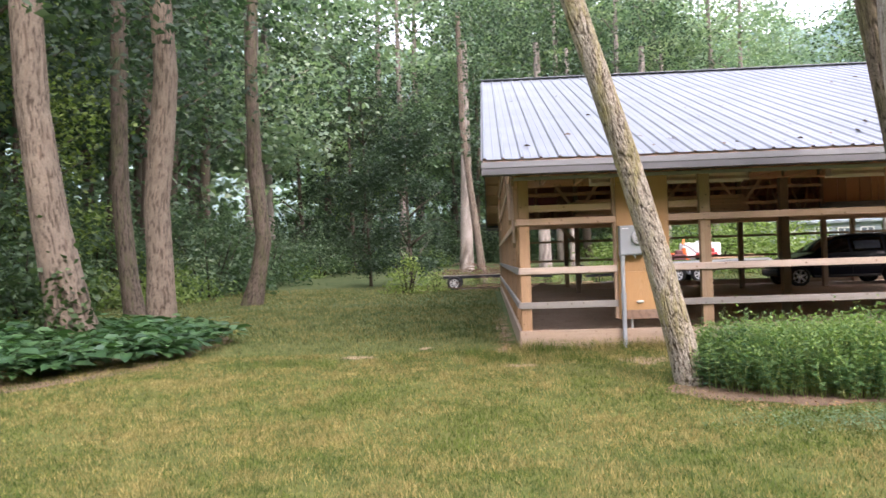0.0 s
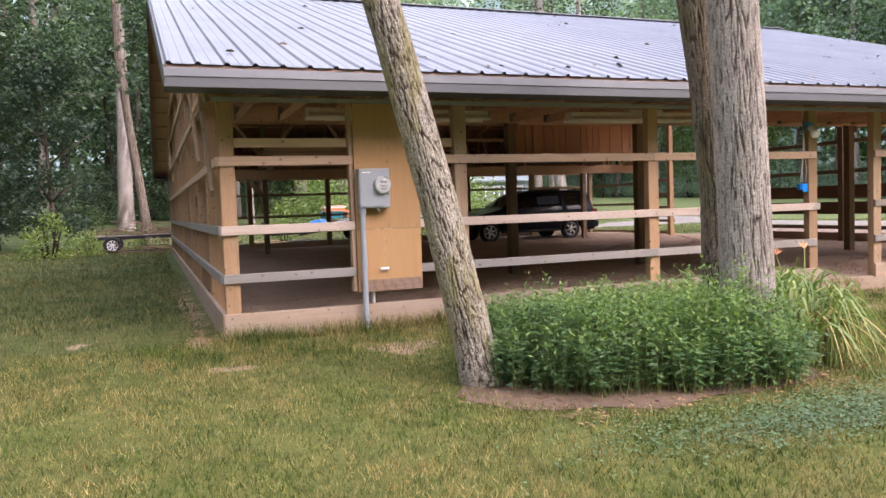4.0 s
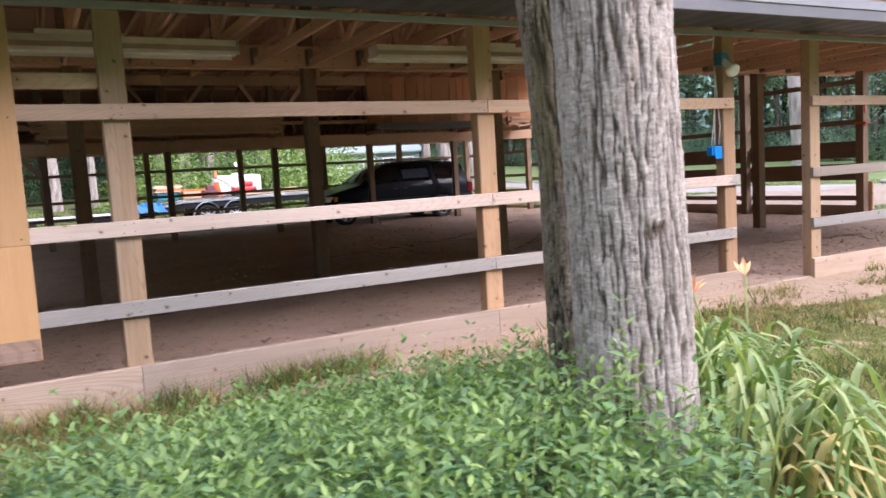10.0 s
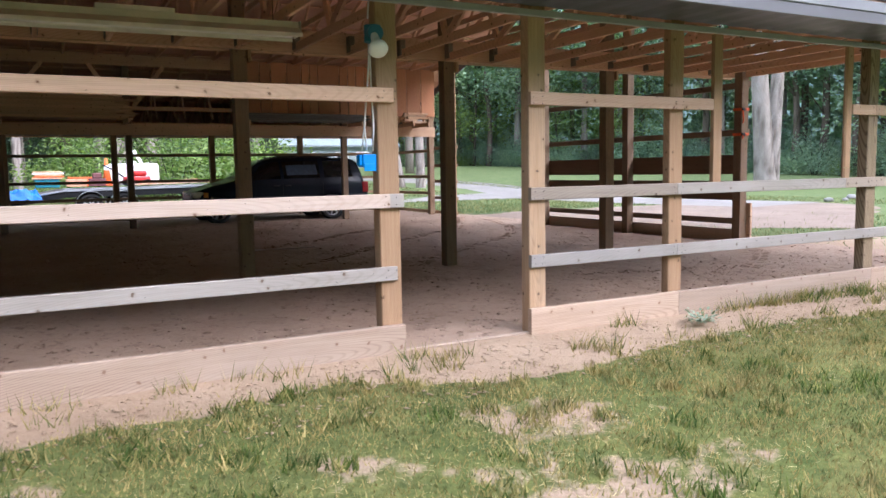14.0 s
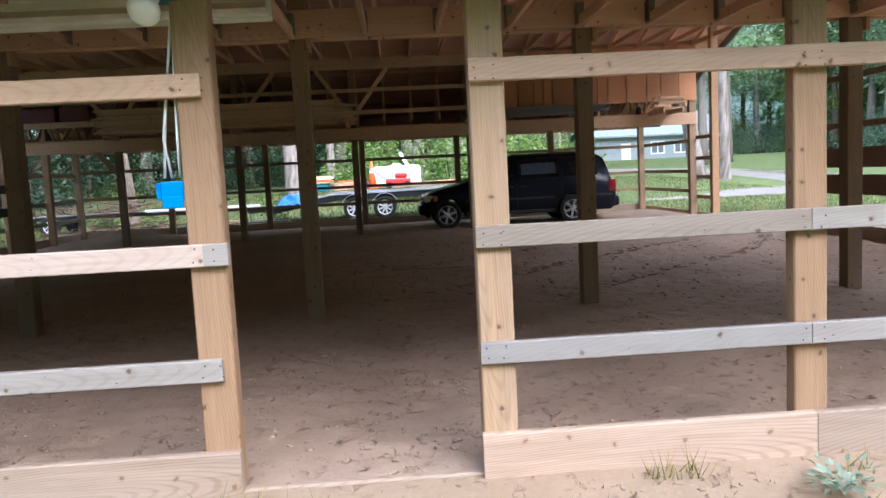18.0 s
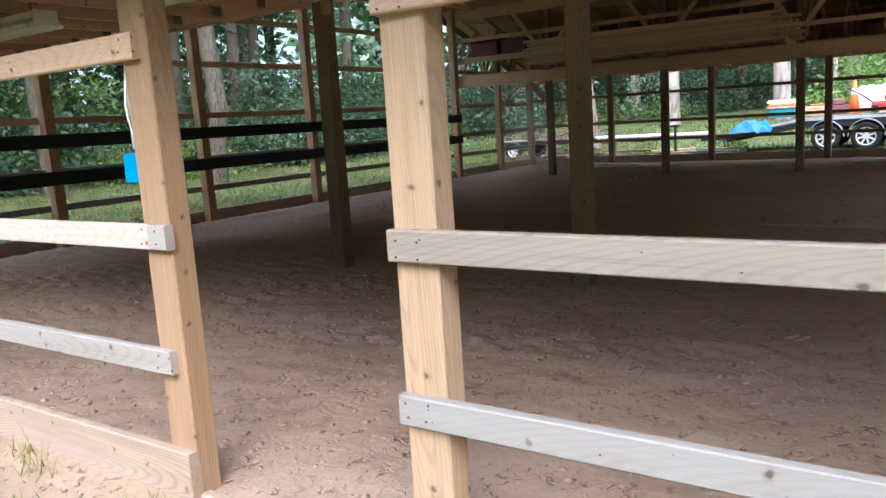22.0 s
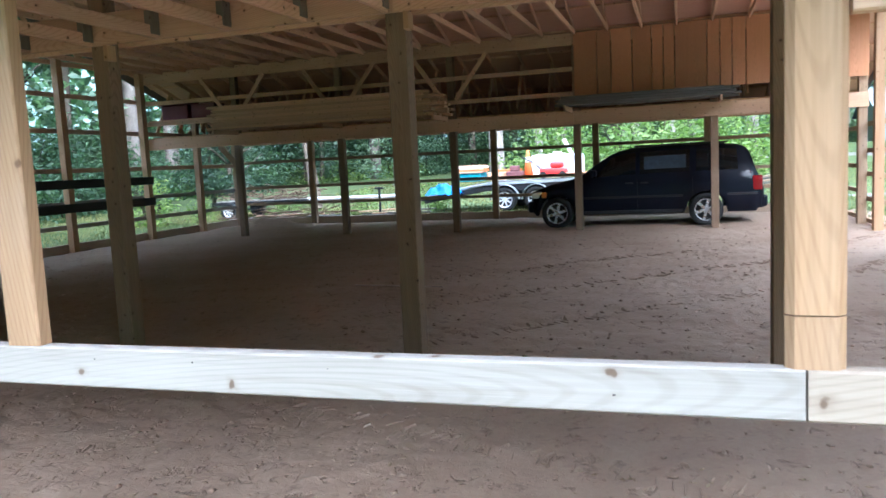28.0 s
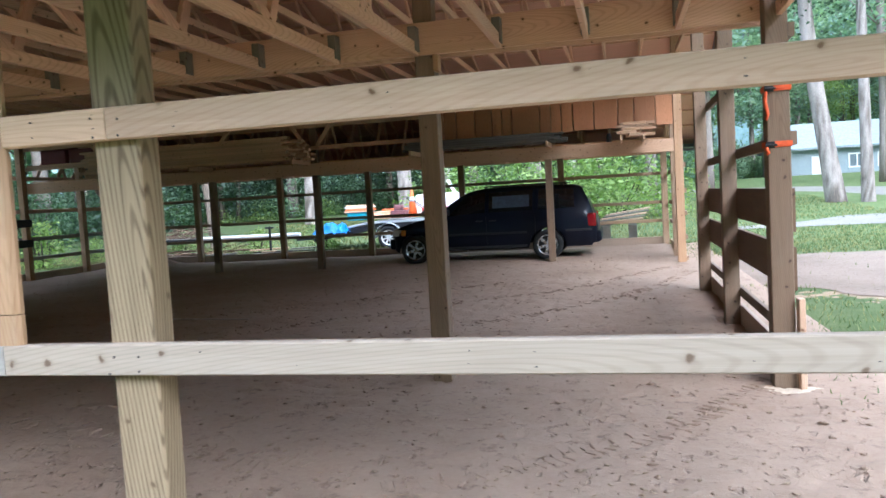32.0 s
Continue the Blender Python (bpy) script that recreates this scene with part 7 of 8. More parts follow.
TOP = [(8.86, 0.62), (8.90, 0.72), (9.0, 0.80), (9.3, 0.90), (9.7, 0.985), (9.9, 1.04), (10.15, 1.22), (10.45, 1.42), (10.65, 1.51), (10.9, 1.555), (11.6, 1.575), (12.4, 1.565), (12.85, 1.54), (13.0, 1.49), (13.1, 1.28), (13.2, 1.0), (13.28, 0.86), (13.32, 0.70)]
BELT = [(8.86, 0.60), (8.95, 0.70), (9.3, 0.82), (9.9, 0.96), (10.4, 0.985), (12.9, 1.02), (13.15, 0.95), (13.32, 0.68)]
WIDE = [(8.86, 0.56), (8.92, 0.70), (9.05, 0.80), (9.3, 0.87), (9.8, 0.90), (12.6, 0.90), (13.1, 0.86), (13.28, 0.80), (13.32, 0.70)]
WHEELS = (9.43, 12.28)


def van_bottom(x):
    z = 0.26 if 8.95 < x < 13.2 else 0.32
    for wx in WHEELS:
        if abs(x - wx) < 0.37:
            z = max(z, 0.30 + math.sqrt(0.37 ** 2 - (x - wx) ** 2))
    return z


def van_ring(x):
    w, top, belt, lo = curve(x, WIDE), curve(x, TOP), curve(x, BELT), van_bottom(x)
    belt = max(belt, lo + 0.02)
    g = min(1.0, max(0.0, (top - belt) / 0.5))
    mid = max(lo + 0.01, min(0.62, belt - 0.01))
    side = [(w - 0.07, lo), (w - 0.012, lo + 0.03 if lo < 0.3 else lo), (w, mid), (w - 0.004, (mid + belt) / 2), (w - 0.03, belt)]
    side += [(w - 0.03 - 0.10 * g - 0.04, belt + (top - belt) * 0.5), (w - 0.03 - 0.20 * g - 0.05, belt + (top - belt) * 0.88), (w - 0.30 * max(0.5, g), top - 0.012), (w * 0.35, top)]
    return side


van = empty("minivan", (11.1, VAN_Y, 0), "black minivan with silver alloy wheels parked under the loft", "minivan")
xs = [8.86 + (13.32 - 8.86) * k / 130 for k in range(131)]
vs, fs = [], []
for x in xs:
    s = van_ring(x)
    for p, q in s + [(-p, q) for p, q in reversed(s)]:
        vs.append((x, VAN_Y + p, q))
K = 18
for i in range(len(xs) - 1):
    for k in range(K - 1):
        fs.append((i * K + k, (i + 1) * K + k, (i + 1) * K + k + 1, i * K + k + 1))
fs += [tuple(range(K)), tuple(reversed(range((len(xs) - 1) * K, len(xs) * K)))]
body = link_mesh("body", vs, fs, M_VAN, van, None, True)


def side_pt(x, f, sign=-1, out=0.006):
    """A point on the flank between belt line (0) and roof rail (1)."""
    s = van_ring(x)
    (w0, z0), (w1, z1), (w2, z2) = s[4], s[5], s[6]
    p, q = (w0 + (w1 - w0) * f * 2, z0 + (z1 - z0) * f * 2) if f < 0.5 else (w1 + (w2 - w1) * (f * 2 - 1), z1 + (z2 - z1) * (f * 2 - 1))
    return (x, VAN_Y + sign * (p + out), q + out * 0.3)


def side_glass(x0, x1, lean0, lean1, sign, material, name, parent, f0=0.08, f1=0.92, out=0.006):
    n, m = 8, 4
    v, f = [], []
    for j in range(m + 1):
        g = f0 + (f1 - f0) * j / m
        for i in range(n + 1):
            xa, xb = x0 + lean0 * g, x1 + lean1 * g
            v.append(side_pt(xa + (xb - xa) * i / n, g, sign, out))
    for j in range(m):
        for i in range(n):
            q = (j * (n + 1) + i, j * (n + 1) + i + 1, (j + 1) * (n + 1) + i + 1, (j + 1) * (n + 1) + i)
            f.append(q if sign < 0 else q[::-1])
    return link_mesh(name, v, f, material, parent, None, True)


for sign in (-1, 1):
    for x0, x1, l0, l1 in ((10.12, 10.98, 0.42, 0.0), (11.06, 11.98, 0.0, 0.02), (12.10, 12.86, 0.02, -0.02)):
        side_glass(x0, x1, l0, l1, sign, M_GLASS_DK, "side_window", van)
# sheet of paper laid over the middle window, its colour dimmed as if behind dark glass
side_glass(11.14, 11.92, 0.0, 0.0, -1, M_PAPER, "paper_sheet", van, 0.22, 0.70, 0.0095)
v, f = [], []
for j in range(7):
    x = 9.98 + (10.62 - 9.98) * j / 6
    s = van_ring(x)
    for i in range(9):
        t = -1 + 2 * i / 8
        w = s[7][0] * 0.96
        v.append((x - 0.006, VAN_Y + t * w, curve(x, TOP) + 0.006 - 0.012 * max(0, abs(t) - 0.35) / 0.65))
for j in range(6):
    for i in range(8):
        f.append((j * 9 + i, (j + 1) * 9 + i, (j + 1) * 9 + i + 1, j * 9 + i + 1))
link_mesh("windshield", v, f, M_GLASS_DK, van, None, True)
v, f = [], []
for j in range(5):
    x = 13.02 + 0.10 * j / 4
    for i in range(9):
        t = -1 + 2 * i / 8
        v.append((x + 0.008, VAN_Y + t * (curve(x, WIDE) - 0.22), curve(x, TOP) - 0.004))
for j in range(4):
    for i in range(8):
        f.append((j * 9 + i, (j + 1) * 9 + i, (j + 1) * 9 + i + 1, j * 9 + i + 1))
link_mesh("rear_window", v, f, M_GLASS_DK, van, None, True)


def flank_strip(name, x0, x1, z, h, out, material, sign, label=""):
    v, f = [], []
    n = 24
    for i in range(n + 1):
        x = x0 + (x1 - x0) * i / n
        w = curve(x, WIDE)
        for dz, o in ((-h / 2, 0.0), (-h / 3, out), (h / 3, out), (h / 2, 0.0)):
            v.append((x, VAN_Y + sign * (w - 0.006 + o), z + dz))
    for i in range(n):
        for k in range(3):
            q = (i * 4 + k, (i + 1) * 4 + k, (i + 1) * 4 + k + 1, i * 4 + k + 1)
            f.append(q if sign < 0 else q[::-1])
    return link_mesh(name, v, f, material, van, None, False, label)


for sign in (-1, 1):
    flank_strip("side_trim", 9.85, 11.86, 0.60, 0.05, 0.016, M_VAN_TRIM, sign)
    flank_strip("side_trim", 12.66, 13.2, 0.60, 0.05, 0.016, M_VAN_TRIM, sign)
    flank_strip("sill_trim", 9.85, 11.86, 0.31, 0.07, 0.012, M_VAN_TRIM, sign)
    for x in (11.01, 12.04):
        bm = bmesh.new()
        yy = VAN_Y + sign * (HALF + 0.0015)
        box(bm, (x - 0.004, yy - 0.002, 0.34), (x + 0.004, yy + 0.002, 0.955))
        part("door_gap", bm, M_VAN_TRIM, van)
    for x in (10.86, 11.15):
        bm = bmesh.new()
        yy = VAN_Y + sign * (HALF + 0.006)
        box(bm, (x - 0.075, yy - 0.014, 0.855), (x + 0.075, yy + 0.014, 0.885), 0.008, 2)
        part("door_handle", bm, M_VAN_TRIM, van)
    bm = bmesh.new()
    box(bm, (10.12, VAN_Y + sign * 0.90 - 0.03, 1.02), (10.24, VAN_Y + sign * 1.04 + 0.03 * sign, 1.15), 0.03, 3) if sign > 0 else box(bm, (10.12, VAN_Y - 1.07, 1.02), (10.24, VAN_Y - 0.87, 1.15), 0.03, 3)
    part("wing_mirror", bm, M_VAN, van, "", None, True)
    bm = bmesh.new()
    box(bm, (8.905, VAN_Y + min(sign * 0.42, sign * 0.80), 0.62), (9.16, VAN_Y + max(sign * 0.42, sign * 0.80), 0.765), 0.035, 3)
    lamp = part("headlamp", bm, M_LAMP, van, "clear headlamp", None, True)
    bm = bmesh.new()
    box(bm, (9.12, VAN_Y + min(sign * 0.70, sign * 0.872), 0.63), (9.22, VAN_Y + max(sign * 0.70, sign * 0.872), 0.75), 0.02, 2)
    part("turn_signal", bm, plain("amber_lens", (0.75, 0.28, 0.05), 0.25, 0, 0.1, 10, 0), lamp, "amber turn signal", None, True)
    bm = bmesh.new()
    box(bm, (13.11, VAN_Y + min(sign * 0.66, sign * 0.855), 0.66), (13.285, VAN_Y + max(sign * 0.66, sign * 0.855), 0.93), 0.02, 2)
    part("tail_lamp", bm, M_TAIL, van, "red tail lamp", None, True)
    bm = bmesh.new()
    cyl(bm, (10.95, VAN_Y + sign * 0.58, 1.585), (12.7, VAN_Y + sign * 0.58, 1.59), 0.014, seg=10)
    for x in (11.0, 11.8, 12.6):
        box(bm, (x - 0.03, VAN_Y + sign * 0.58 - 0.014, 1.545), (x + 0.03, VAN_Y + sign * 0.58 + 0.014, 1.585), 0.004, 1)
    part("roof_rail", bm, M_VAN_TRIM, van)
bm = bmesh.new()
box(bm, (8.80, VAN_Y - 0.70, 0.33), (9.0, VAN_Y + 0.70, 0.56), 0.05, 3)
part("front_bumper", bm, M_VAN, van, "", None, True)
bm = bmesh.new()
box(bm, (13.2, VAN_Y - 0.78, 0.33), (13.38, VAN_Y + 0.78, 0.56), 0.05, 3)
part("rear_bumper", bm, M_VAN, van, "", None, True)
bm = bmesh.new()
for k in range(4):
    box(bm, (8.868, VAN_Y - 0.36, 0.60 + 0.03 * k), (8.90, VAN_Y + 0.36, 0.615 + 0.03 * k), 0.003, 1)
part("grille", bm, M_VAN_TRIM, van)


def wheel_parts(parent, c, rad, wide, sign, spokes=6, rim_r=0.68, rim_mat=None):
    """Tyre with a spoked rim. sign: the way along y that its outside looks."""
    rim_mat = rim_mat or M_CHROME
    c = Vector(c)
    bm = bmesh.new()
    cyl(bm, (c.x, c.y + sign * (wide / 2 - 0.07), c.z), (c.x, c.y - sign * wide / 2, c.z), rim_r * rad * 0.98, seg=24)
    w = part("wheel", bm, M_BLACK, parent)
    prof = [(rim_r * rad, -wide / 2 + 0.01), (0.93 * rad, -wide / 2), (rad, -wide / 2 + 0.03), (rad, wide / 2 - 0.03), (0.93 * rad, wide / 2), (rim_r * rad, wide / 2 - 0.01)]
    n = 36
    v, f = [], []
    for i in range(n):
        a = 2 * math.pi * i / n
        for q, y in prof:
            v.append((c.x + q * math.cos(a), c.y + y, c.z + q * math.sin(a)))
    m = len(prof)
    for i in range(n):
        for k in range(m):
            f.append((i * m + k, i * m + (k + 1) % m, ((i + 1) % n) * m + (k + 1) % m, ((i + 1) % n) * m + k))
    link_mesh("tyre", v, f, M_TYRE, w, None, True)
    bm = bmesh.new()
    yo = c.y + sign * (wide / 2 - 0.03)
    cyl(bm, (c.x, yo, c.z), (c.x, yo + sign * 0.02, c.z), 0.20 * rad, 0.16 * rad, 20)
    for k in range(spokes):
        a = 2 * math.pi * k / spokes + 0.3
        bm2 = Matrix.Translation((c.x, yo, c.z)) @ Matrix.Rotation(-a, 4, "Y")
        bmesh.ops.create_cube(bm, size=1, matrix=bm2 @ Matrix.Translation((rad * 0.40, 0, 0)) @ Matrix.Diagonal((rad * 0.52, 0.022, rad * (1.05 / spokes), 1)))
    for i in range(n):
        a0, a1 = 2 * math.pi * i / n, 2 * math.pi * (i + 1) / n
        q = [bm.verts.new((c.x + rr * math.cos(a), yy, c.z + rr * math.sin(a))) for a, rr, yy in ((a0, rim_r * rad, yo + sign * 0.025), (a1, rim_r * rad, yo + sign * 0.025), (a1, rim_r * rad * 0.88, yo), (a0, rim_r * rad * 0.88, yo))]
        bm.faces.new(q)
    part("rim", bm, rim_mat, w, "silver spoked rim")
    return w


for wx in WHEELS:
    wheel_parts(van, (wx, VAN_Y - 0.79, 0.315), 0.315, 0.20, -1)
    wheel_parts(van, (wx, VAN_Y + 0.79, 0.315), 0.315, 0.20, 1)


# ---- trailers behind the barn ----
def beam(name, a, b, w, h, material, parent, label=""):
    return board(name, a, b, w, h, material, parent, 0.003, label)


small = empty("utility_trailer", (-0.6, 30.3, 0), "low rusty black utility trailer frame in the grass", "trailer")
for y in (29.95, 31.2):
    beam("side_rail", (-2.3, y, 0.50), (1.1, y, 0.52), 0.05, 0.10, M_BLACK, small)
for x in (-2.28, -1.2, 0.0, 1.08):
    beam("cross_rail", (x, 29.98, 0.47), (x, 31.17, 0.47), 0.05, 0.06, M_BLACK, small)
for y, s in ((29.73, -1), (31.42, 1)):
    wheel_parts(small, (-1.54, y, 0.28), 0.28, 0.15, s, 8, 0.6, M_WHITE)
beam("axle", (-1.54, 29.8, 0.28), (-1.54, 31.35, 0.28), 0.05, 0.05, M_BLACK, small)
beam("tongue", (1.1, 30.55, 0.49), (2.3, 30.55, 0.42), 0.06, 0.08, M_BLACK, small)
for k in range(4):
    beam("deck_board", (-2.2, 30.15 + 0.25 * k, 0.56), (1.0, 30.15 + 0.25 * k, 0.57), 0.2, 0.035, M_GREYBOARD, small)
bm = bmesh.new()
cyl(bm, (1.05, 30.0, 0.57), (4.3, 30.15, 0.56), 0.055, seg=16)
tagged(part("white_pole", bm, M_WHITE, None, smooth=False), "long white plastic pipe lying over the trailer tongue", "pipe")
bm = bmesh.new()
cyl(bm, (3.35, 30.05, 0.0), (3.35, 30.05, 0.85), 0.035, seg=12)
box(bm, (3.22, 30.0, 0.78), (3.48, 30.1, 0.84), 0.01)
box(bm, (3.27, 29.97, 0.0), (3.43, 30.13, 0.03), 0.01)
tagged(part("trailer_jack", bm, M_BLACK, None), "black steel jack stand beside the white pipe", "jack stand")
r_ = random.Random(8)
for k in range(26):
    x, y, L, a = r_.uniform(-1.6, 4.6), r_.uniform(28.7, 30.9), r_.uniform(0.6, 1.8), r_.uniform(-0.5, 0.5)
    z = 0.03 + 0.04 * (k % 4)
    tagged(board("scrap_board", (x, y, z), (x + L * math.cos(a), y + L * math.sin(a), z + r_.uniform(0, 0.03)), 0.09, 0.04, r_.choice([M_GREYBOARD, M_BROWNBOARD, M_LUMBER]), None), "weathered scrap board lying in the grass", "board", "scrap boards")

# brush and twigs heaped on and round the small trailer
r = np.random.default_rng(71)
n = 260
bx, by = r.normal(0.2, 1.1, n), r.uniform(29.3, 31.2, n)
bz = np.abs(r.normal(0, 0.22, n)) + 0.05 + np.where((by > 29.9) & (bx < 1.1), 0.5, 0.0)
aa, ll = r.uniform(0, 6.28, n), r.uniform(0.25, 0.9, n)
parts = []
for k in range(n):
    p0 = Vector((bx[k], by[k], max(0.02, bz[k] - 0.04)))
    p1 = p0 + Vector((math.cos(aa[k]) * ll[k], math.sin(aa[k]) * ll[k] * 0.5, r.normal(0, 0.12)))
    p1.z = max(0.02, p1.z)
    tv, tf = tube([p0, (p0 + p1) / 2 + Vector((0, 0, 0.03)), p1], [0.016, 0.011, 0.005], 4, False)
    parts.append((np.array([tuple(q) for q in tv]), np.array(tf)))
me = fast_mesh("brush_heap", *merge(parts))
me.materials.append(M_BROWNBOARD)
tagged(new("brush_heap", me), "heap of brown twigs and brush round the small trailer", "brush", kind="stuff")
haul = empty("car_trailer", (8.0, 31.3, 0), "flat aluminium car trailer with tandem wheels, loaded with clutter", "trailer")
for y in (30.45, 32.4):
    beam("side_rail", (6.4, y, 0.79), (10.7, y, 0.84), 0.08, 0.07, M_DECKALU, haul, "bright aluminium side rail")
    beam("under_rail", (6.4, y + 0.03, 0.67), (10.6, y + 0.03, 0.71), 0.06, 0.17, M_BLACK, haul)
    beam("sloped_rail", (4.7, y, 0.50), (6.4, y, 0.79), 0.08, 0.05, M_DECKALU, haul, "bright aluminium edge sloping down to the front")
    beam("sloped_beam", (4.6, y + 0.03, 0.36), (6.4, y + 0.03, 0.66), 0.06, 0.15, M_BLACK, haul)
for k in range(12):
    beam("deck_plank", (6.2, 30.55 + 0.162 * k, 0.80), (10.65, 30.55 + 0.162 * k, 0.865), 0.155, 0.03, M_GREYBOARD, haul)
    beam("front_plank", (4.75, 30.55 + 0.162 * k, 0.51), (6.18, 30.55 + 0.162 * k, 0.79), 0.155, 0.03, M_GREYBOARD, haul)
for y, dy in ((30.6, 0.55), (32.3, -0.55)):
    beam("tongue", (4.75, y, 0.42), (3.75, y + dy, 0.36), 0.07, 0.10, M_BLACK, haul)
M_TRIM_RIM = plain("pale_rim_paint", (0.70, 0.71, 0.70), 0.45, 0.2, 0.08, 6, 0)
for x in (7.05, 7.95):
    wheel_parts(haul, (x, 30.34, 0.34), 0.34, 0.18, -1, 8, 0.66, M_TRIM_RIM)
    wheel_parts(haul, (x, 32.5, 0.34), 0.34, 0.18, 1, 8, 0.66, M_TRIM_RIM)
    v, f = [], []
    for i in range(13):
        a = math.pi * i / 12
        for rr, y in ((0.40, 30.22), (0.40, 30.44), (0.415, 30.44), (0.415, 30.22)):
            v.append((x - rr * math.cos(a), y, 0.34 + rr * math.sin(a) * 1.02))
    for i in range(12):
        for k in range(4):
            f.append((i * 4 + k, i * 4 + (k + 1) % 4, (i + 1) * 4 + (k + 1) % 4, (i + 1) * 4 + k))
    link_mesh("fender", v, f, M_DECKALU, haul, None, False, "silver rounded fender")
beam("ramp", (10.7, 30.6, 0.8), (11.9, 30.6, 0.10), 0.35, 0.05, M_DECKALU, haul)

# crumpled tarp over the tongue
n1, n2 = 26, 18
v, f = [], []
for j in range(n2 + 1):
    for i in range(n1 + 1):
        x, y = 4.85 + 0.95 * i / n1, 29.75 + 0.8 * j / n2
        e = min(i / n1, 1 - i / n1, j / n2, 1 - j / n2) * 4
        z = 0.56 + 0.34 * min(1, e * 1.6) * (0.65 + 0.55 * noise.noise(Vector((x * 3.1, y * 3.4, 3)))) + 0.11 * noise.noise(Vector((x * 8, y * 8, 1)))
        v.append((x, y, z))
for j in range(n2):
    for i in range(n1):
        q = j * (n1 + 1) + i
        f.append((q, q + 1, q + n1 + 2, q + n1 + 1))
tarp = link_mesh("tarp", v, f, M_TARP)
so = tarp.modifiers.new("thick", "SOLIDIFY")
so.thickness = 0.006
tagged(tarp, "crumpled bright blue plastic tarp over the trailer tongue", "tarp")


def tote(x, y, z, w, d, h, material, label, lid=None):
    t = empty("storage_tote", (x + w / 2, y + d / 2, z), label, "tote", "trailer load")
    bm = bmesh.new()
    box(bm, (x, y, z), (x + w, y + d, z + h * 0.86), 0.02, 2)
    part("tub", bm, material, t)
    bm = bmesh.new()
    box(bm, (x - 0.015, y - 0.015, z + h * 0.865), (x + w + 0.015, y + d + 0.015, z + h), 0.012, 2)
    part("lid", bm, lid or material, t)


tote(5.66, 30.62, 0.88, 0.62, 0.45, 0.24, M_TEAL, "teal plastic storage tote on the trailer")
tote(5.64, 31.15, 0.88, 0.6, 0.45, 0.30, M_TEAL, "teal plastic storage tote on the trailer")
M_PEACH = plain("faded_orange_board", (0.75, 0.42, 0.24), 0.7, 0, 0.15, 6, 0.05)
pile = empty("orange_panel_stack", (6.0, 30.85, 1.12), "loose stack of faded orange panels on the totes", "panels")
for k in range(5):
    bm = bmesh.new()
    box(bm, (5.58 + 0.03 * (k % 3), 30.58 + 0.02 * k, 1.125 + 0.045 * k), (6.36 + 0.05 * (k % 2), 31.2, 1.16 + 0.045 * k), 0.008, 1)
    part("panel", bm, (M_PEACH, M_ORANGE, M_PEACH, M_WHITE, M_PEACH)[k], pile)
tote(6.45, 30.75, 0.89, 0.55, 0.5, 0.22, M_PEACH, "pale orange plastic bin on the trailer")
tote(6.55, 31.4, 0.89, 0.7, 0.5, 0.28, M_ORANGE, "orange plastic bin on the trailer")
tank = empty("white_tank", (8.35, 31.7, 0.88), "white ribbed plastic water tank on the trailer", "tank")
bm = bmesh.new()
box(bm, (7.62, 31.35, 0.89), (9.1, 32.15, 1.55), 0.09, 4)
part("body", bm, M_WHITE, tank, "", None, True)
for x in (7.9, 8.2, 8.5, 8.8):
    bm = bmesh.new()
    box(bm, (x - 0.03, 31.33, 0.93), (x + 0.03, 32.17, 1.572), 0.02, 2)
    part("rib", bm, M_WHITE, tank)
bm = bmesh.new()
cyl(bm, (8.35, 31.75, 1.55), (8.35, 31.75, 1.63), 0.13, seg=24)
part("cap", bm, M_WHITE, tank)
mach = empty("red_machine", (8.4, 30.85, 0.87), "red garden machine with a black handle on the trailer", "machine")
bm = bmesh.new()
box(bm, (8.0, 30.65, 0.95), (8.75, 31.1, 1.16), 0.05, 3)
part("deck", bm, M_RED, mach, "", None, True)
bm = bmesh.new()
box(bm, (8.28, 30.7, 1.165), (8.66, 31.05, 1.33), 0.06, 3)
part("engine_cover", bm, M_RED, mach, "", None, True)
for x in (8.1, 8.65):
    for y in (30.62, 31.13):
        bm = bmesh.new()
        cyl(bm, (x, y - 0.025, 0.975), (x, y + 0.025, 0.975), 0.1, seg=18)
        part("wheel", bm, M_TYRE, mach)
for y in (30.72, 31.03):
    vs, fs = tube([(8.05, y, 1.12), (7.75, y, 1.35), (7.45, y, 1.52)], [0.012] * 3, 8)
    link_mesh("handle_bar", vs, fs, M_BLACK, mach, None, True)
bm = bmesh.new()
box(bm, (7.05, 30.6, 0.89), (7.5, 31.0, 1.12), 0.02)
box(bm, (7.15, 30.62, 1.12), (7.4, 30.9, 1.28), 0.03)
tagged(part("dark_bin", bm, plain("maroon_plastic", (0.16, 0.06, 0.06), 0.6, 0, 0.2, 6, 0.05), None), "dark maroon bin on the trailer deck", "bin")
cone = empty("orange_cone", (7.58, 31.2, 0.88), "tall orange traffic cone on the trailer", "cone")
bm = bmesh.new()
box(bm, (7.4, 31.02, 0.89), (7.76, 31.38, 0.93), 0.015)
part("base", bm, M_ORANGE, cone)
bm = bmesh.new()
cyl(bm, (7.58, 31.2, 0.93), (7.58, 31.2, 1.72), 0.14, 0.03, 24)
part("cone", bm, M_ORANGE, cone, "", None, True)
bm = bmesh.new()
cyl(bm, (7.58, 31.2, 1.36), (7.58, 31.2, 1.50), 0.085, 0.066, 24)
part("band", bm, M_WHITE, cone, "white band")
bm = bmesh.new()
box(bm, (-0.05, -0.012, -0.3), (0.05, 0.012, 0.3), 0.004, 1)
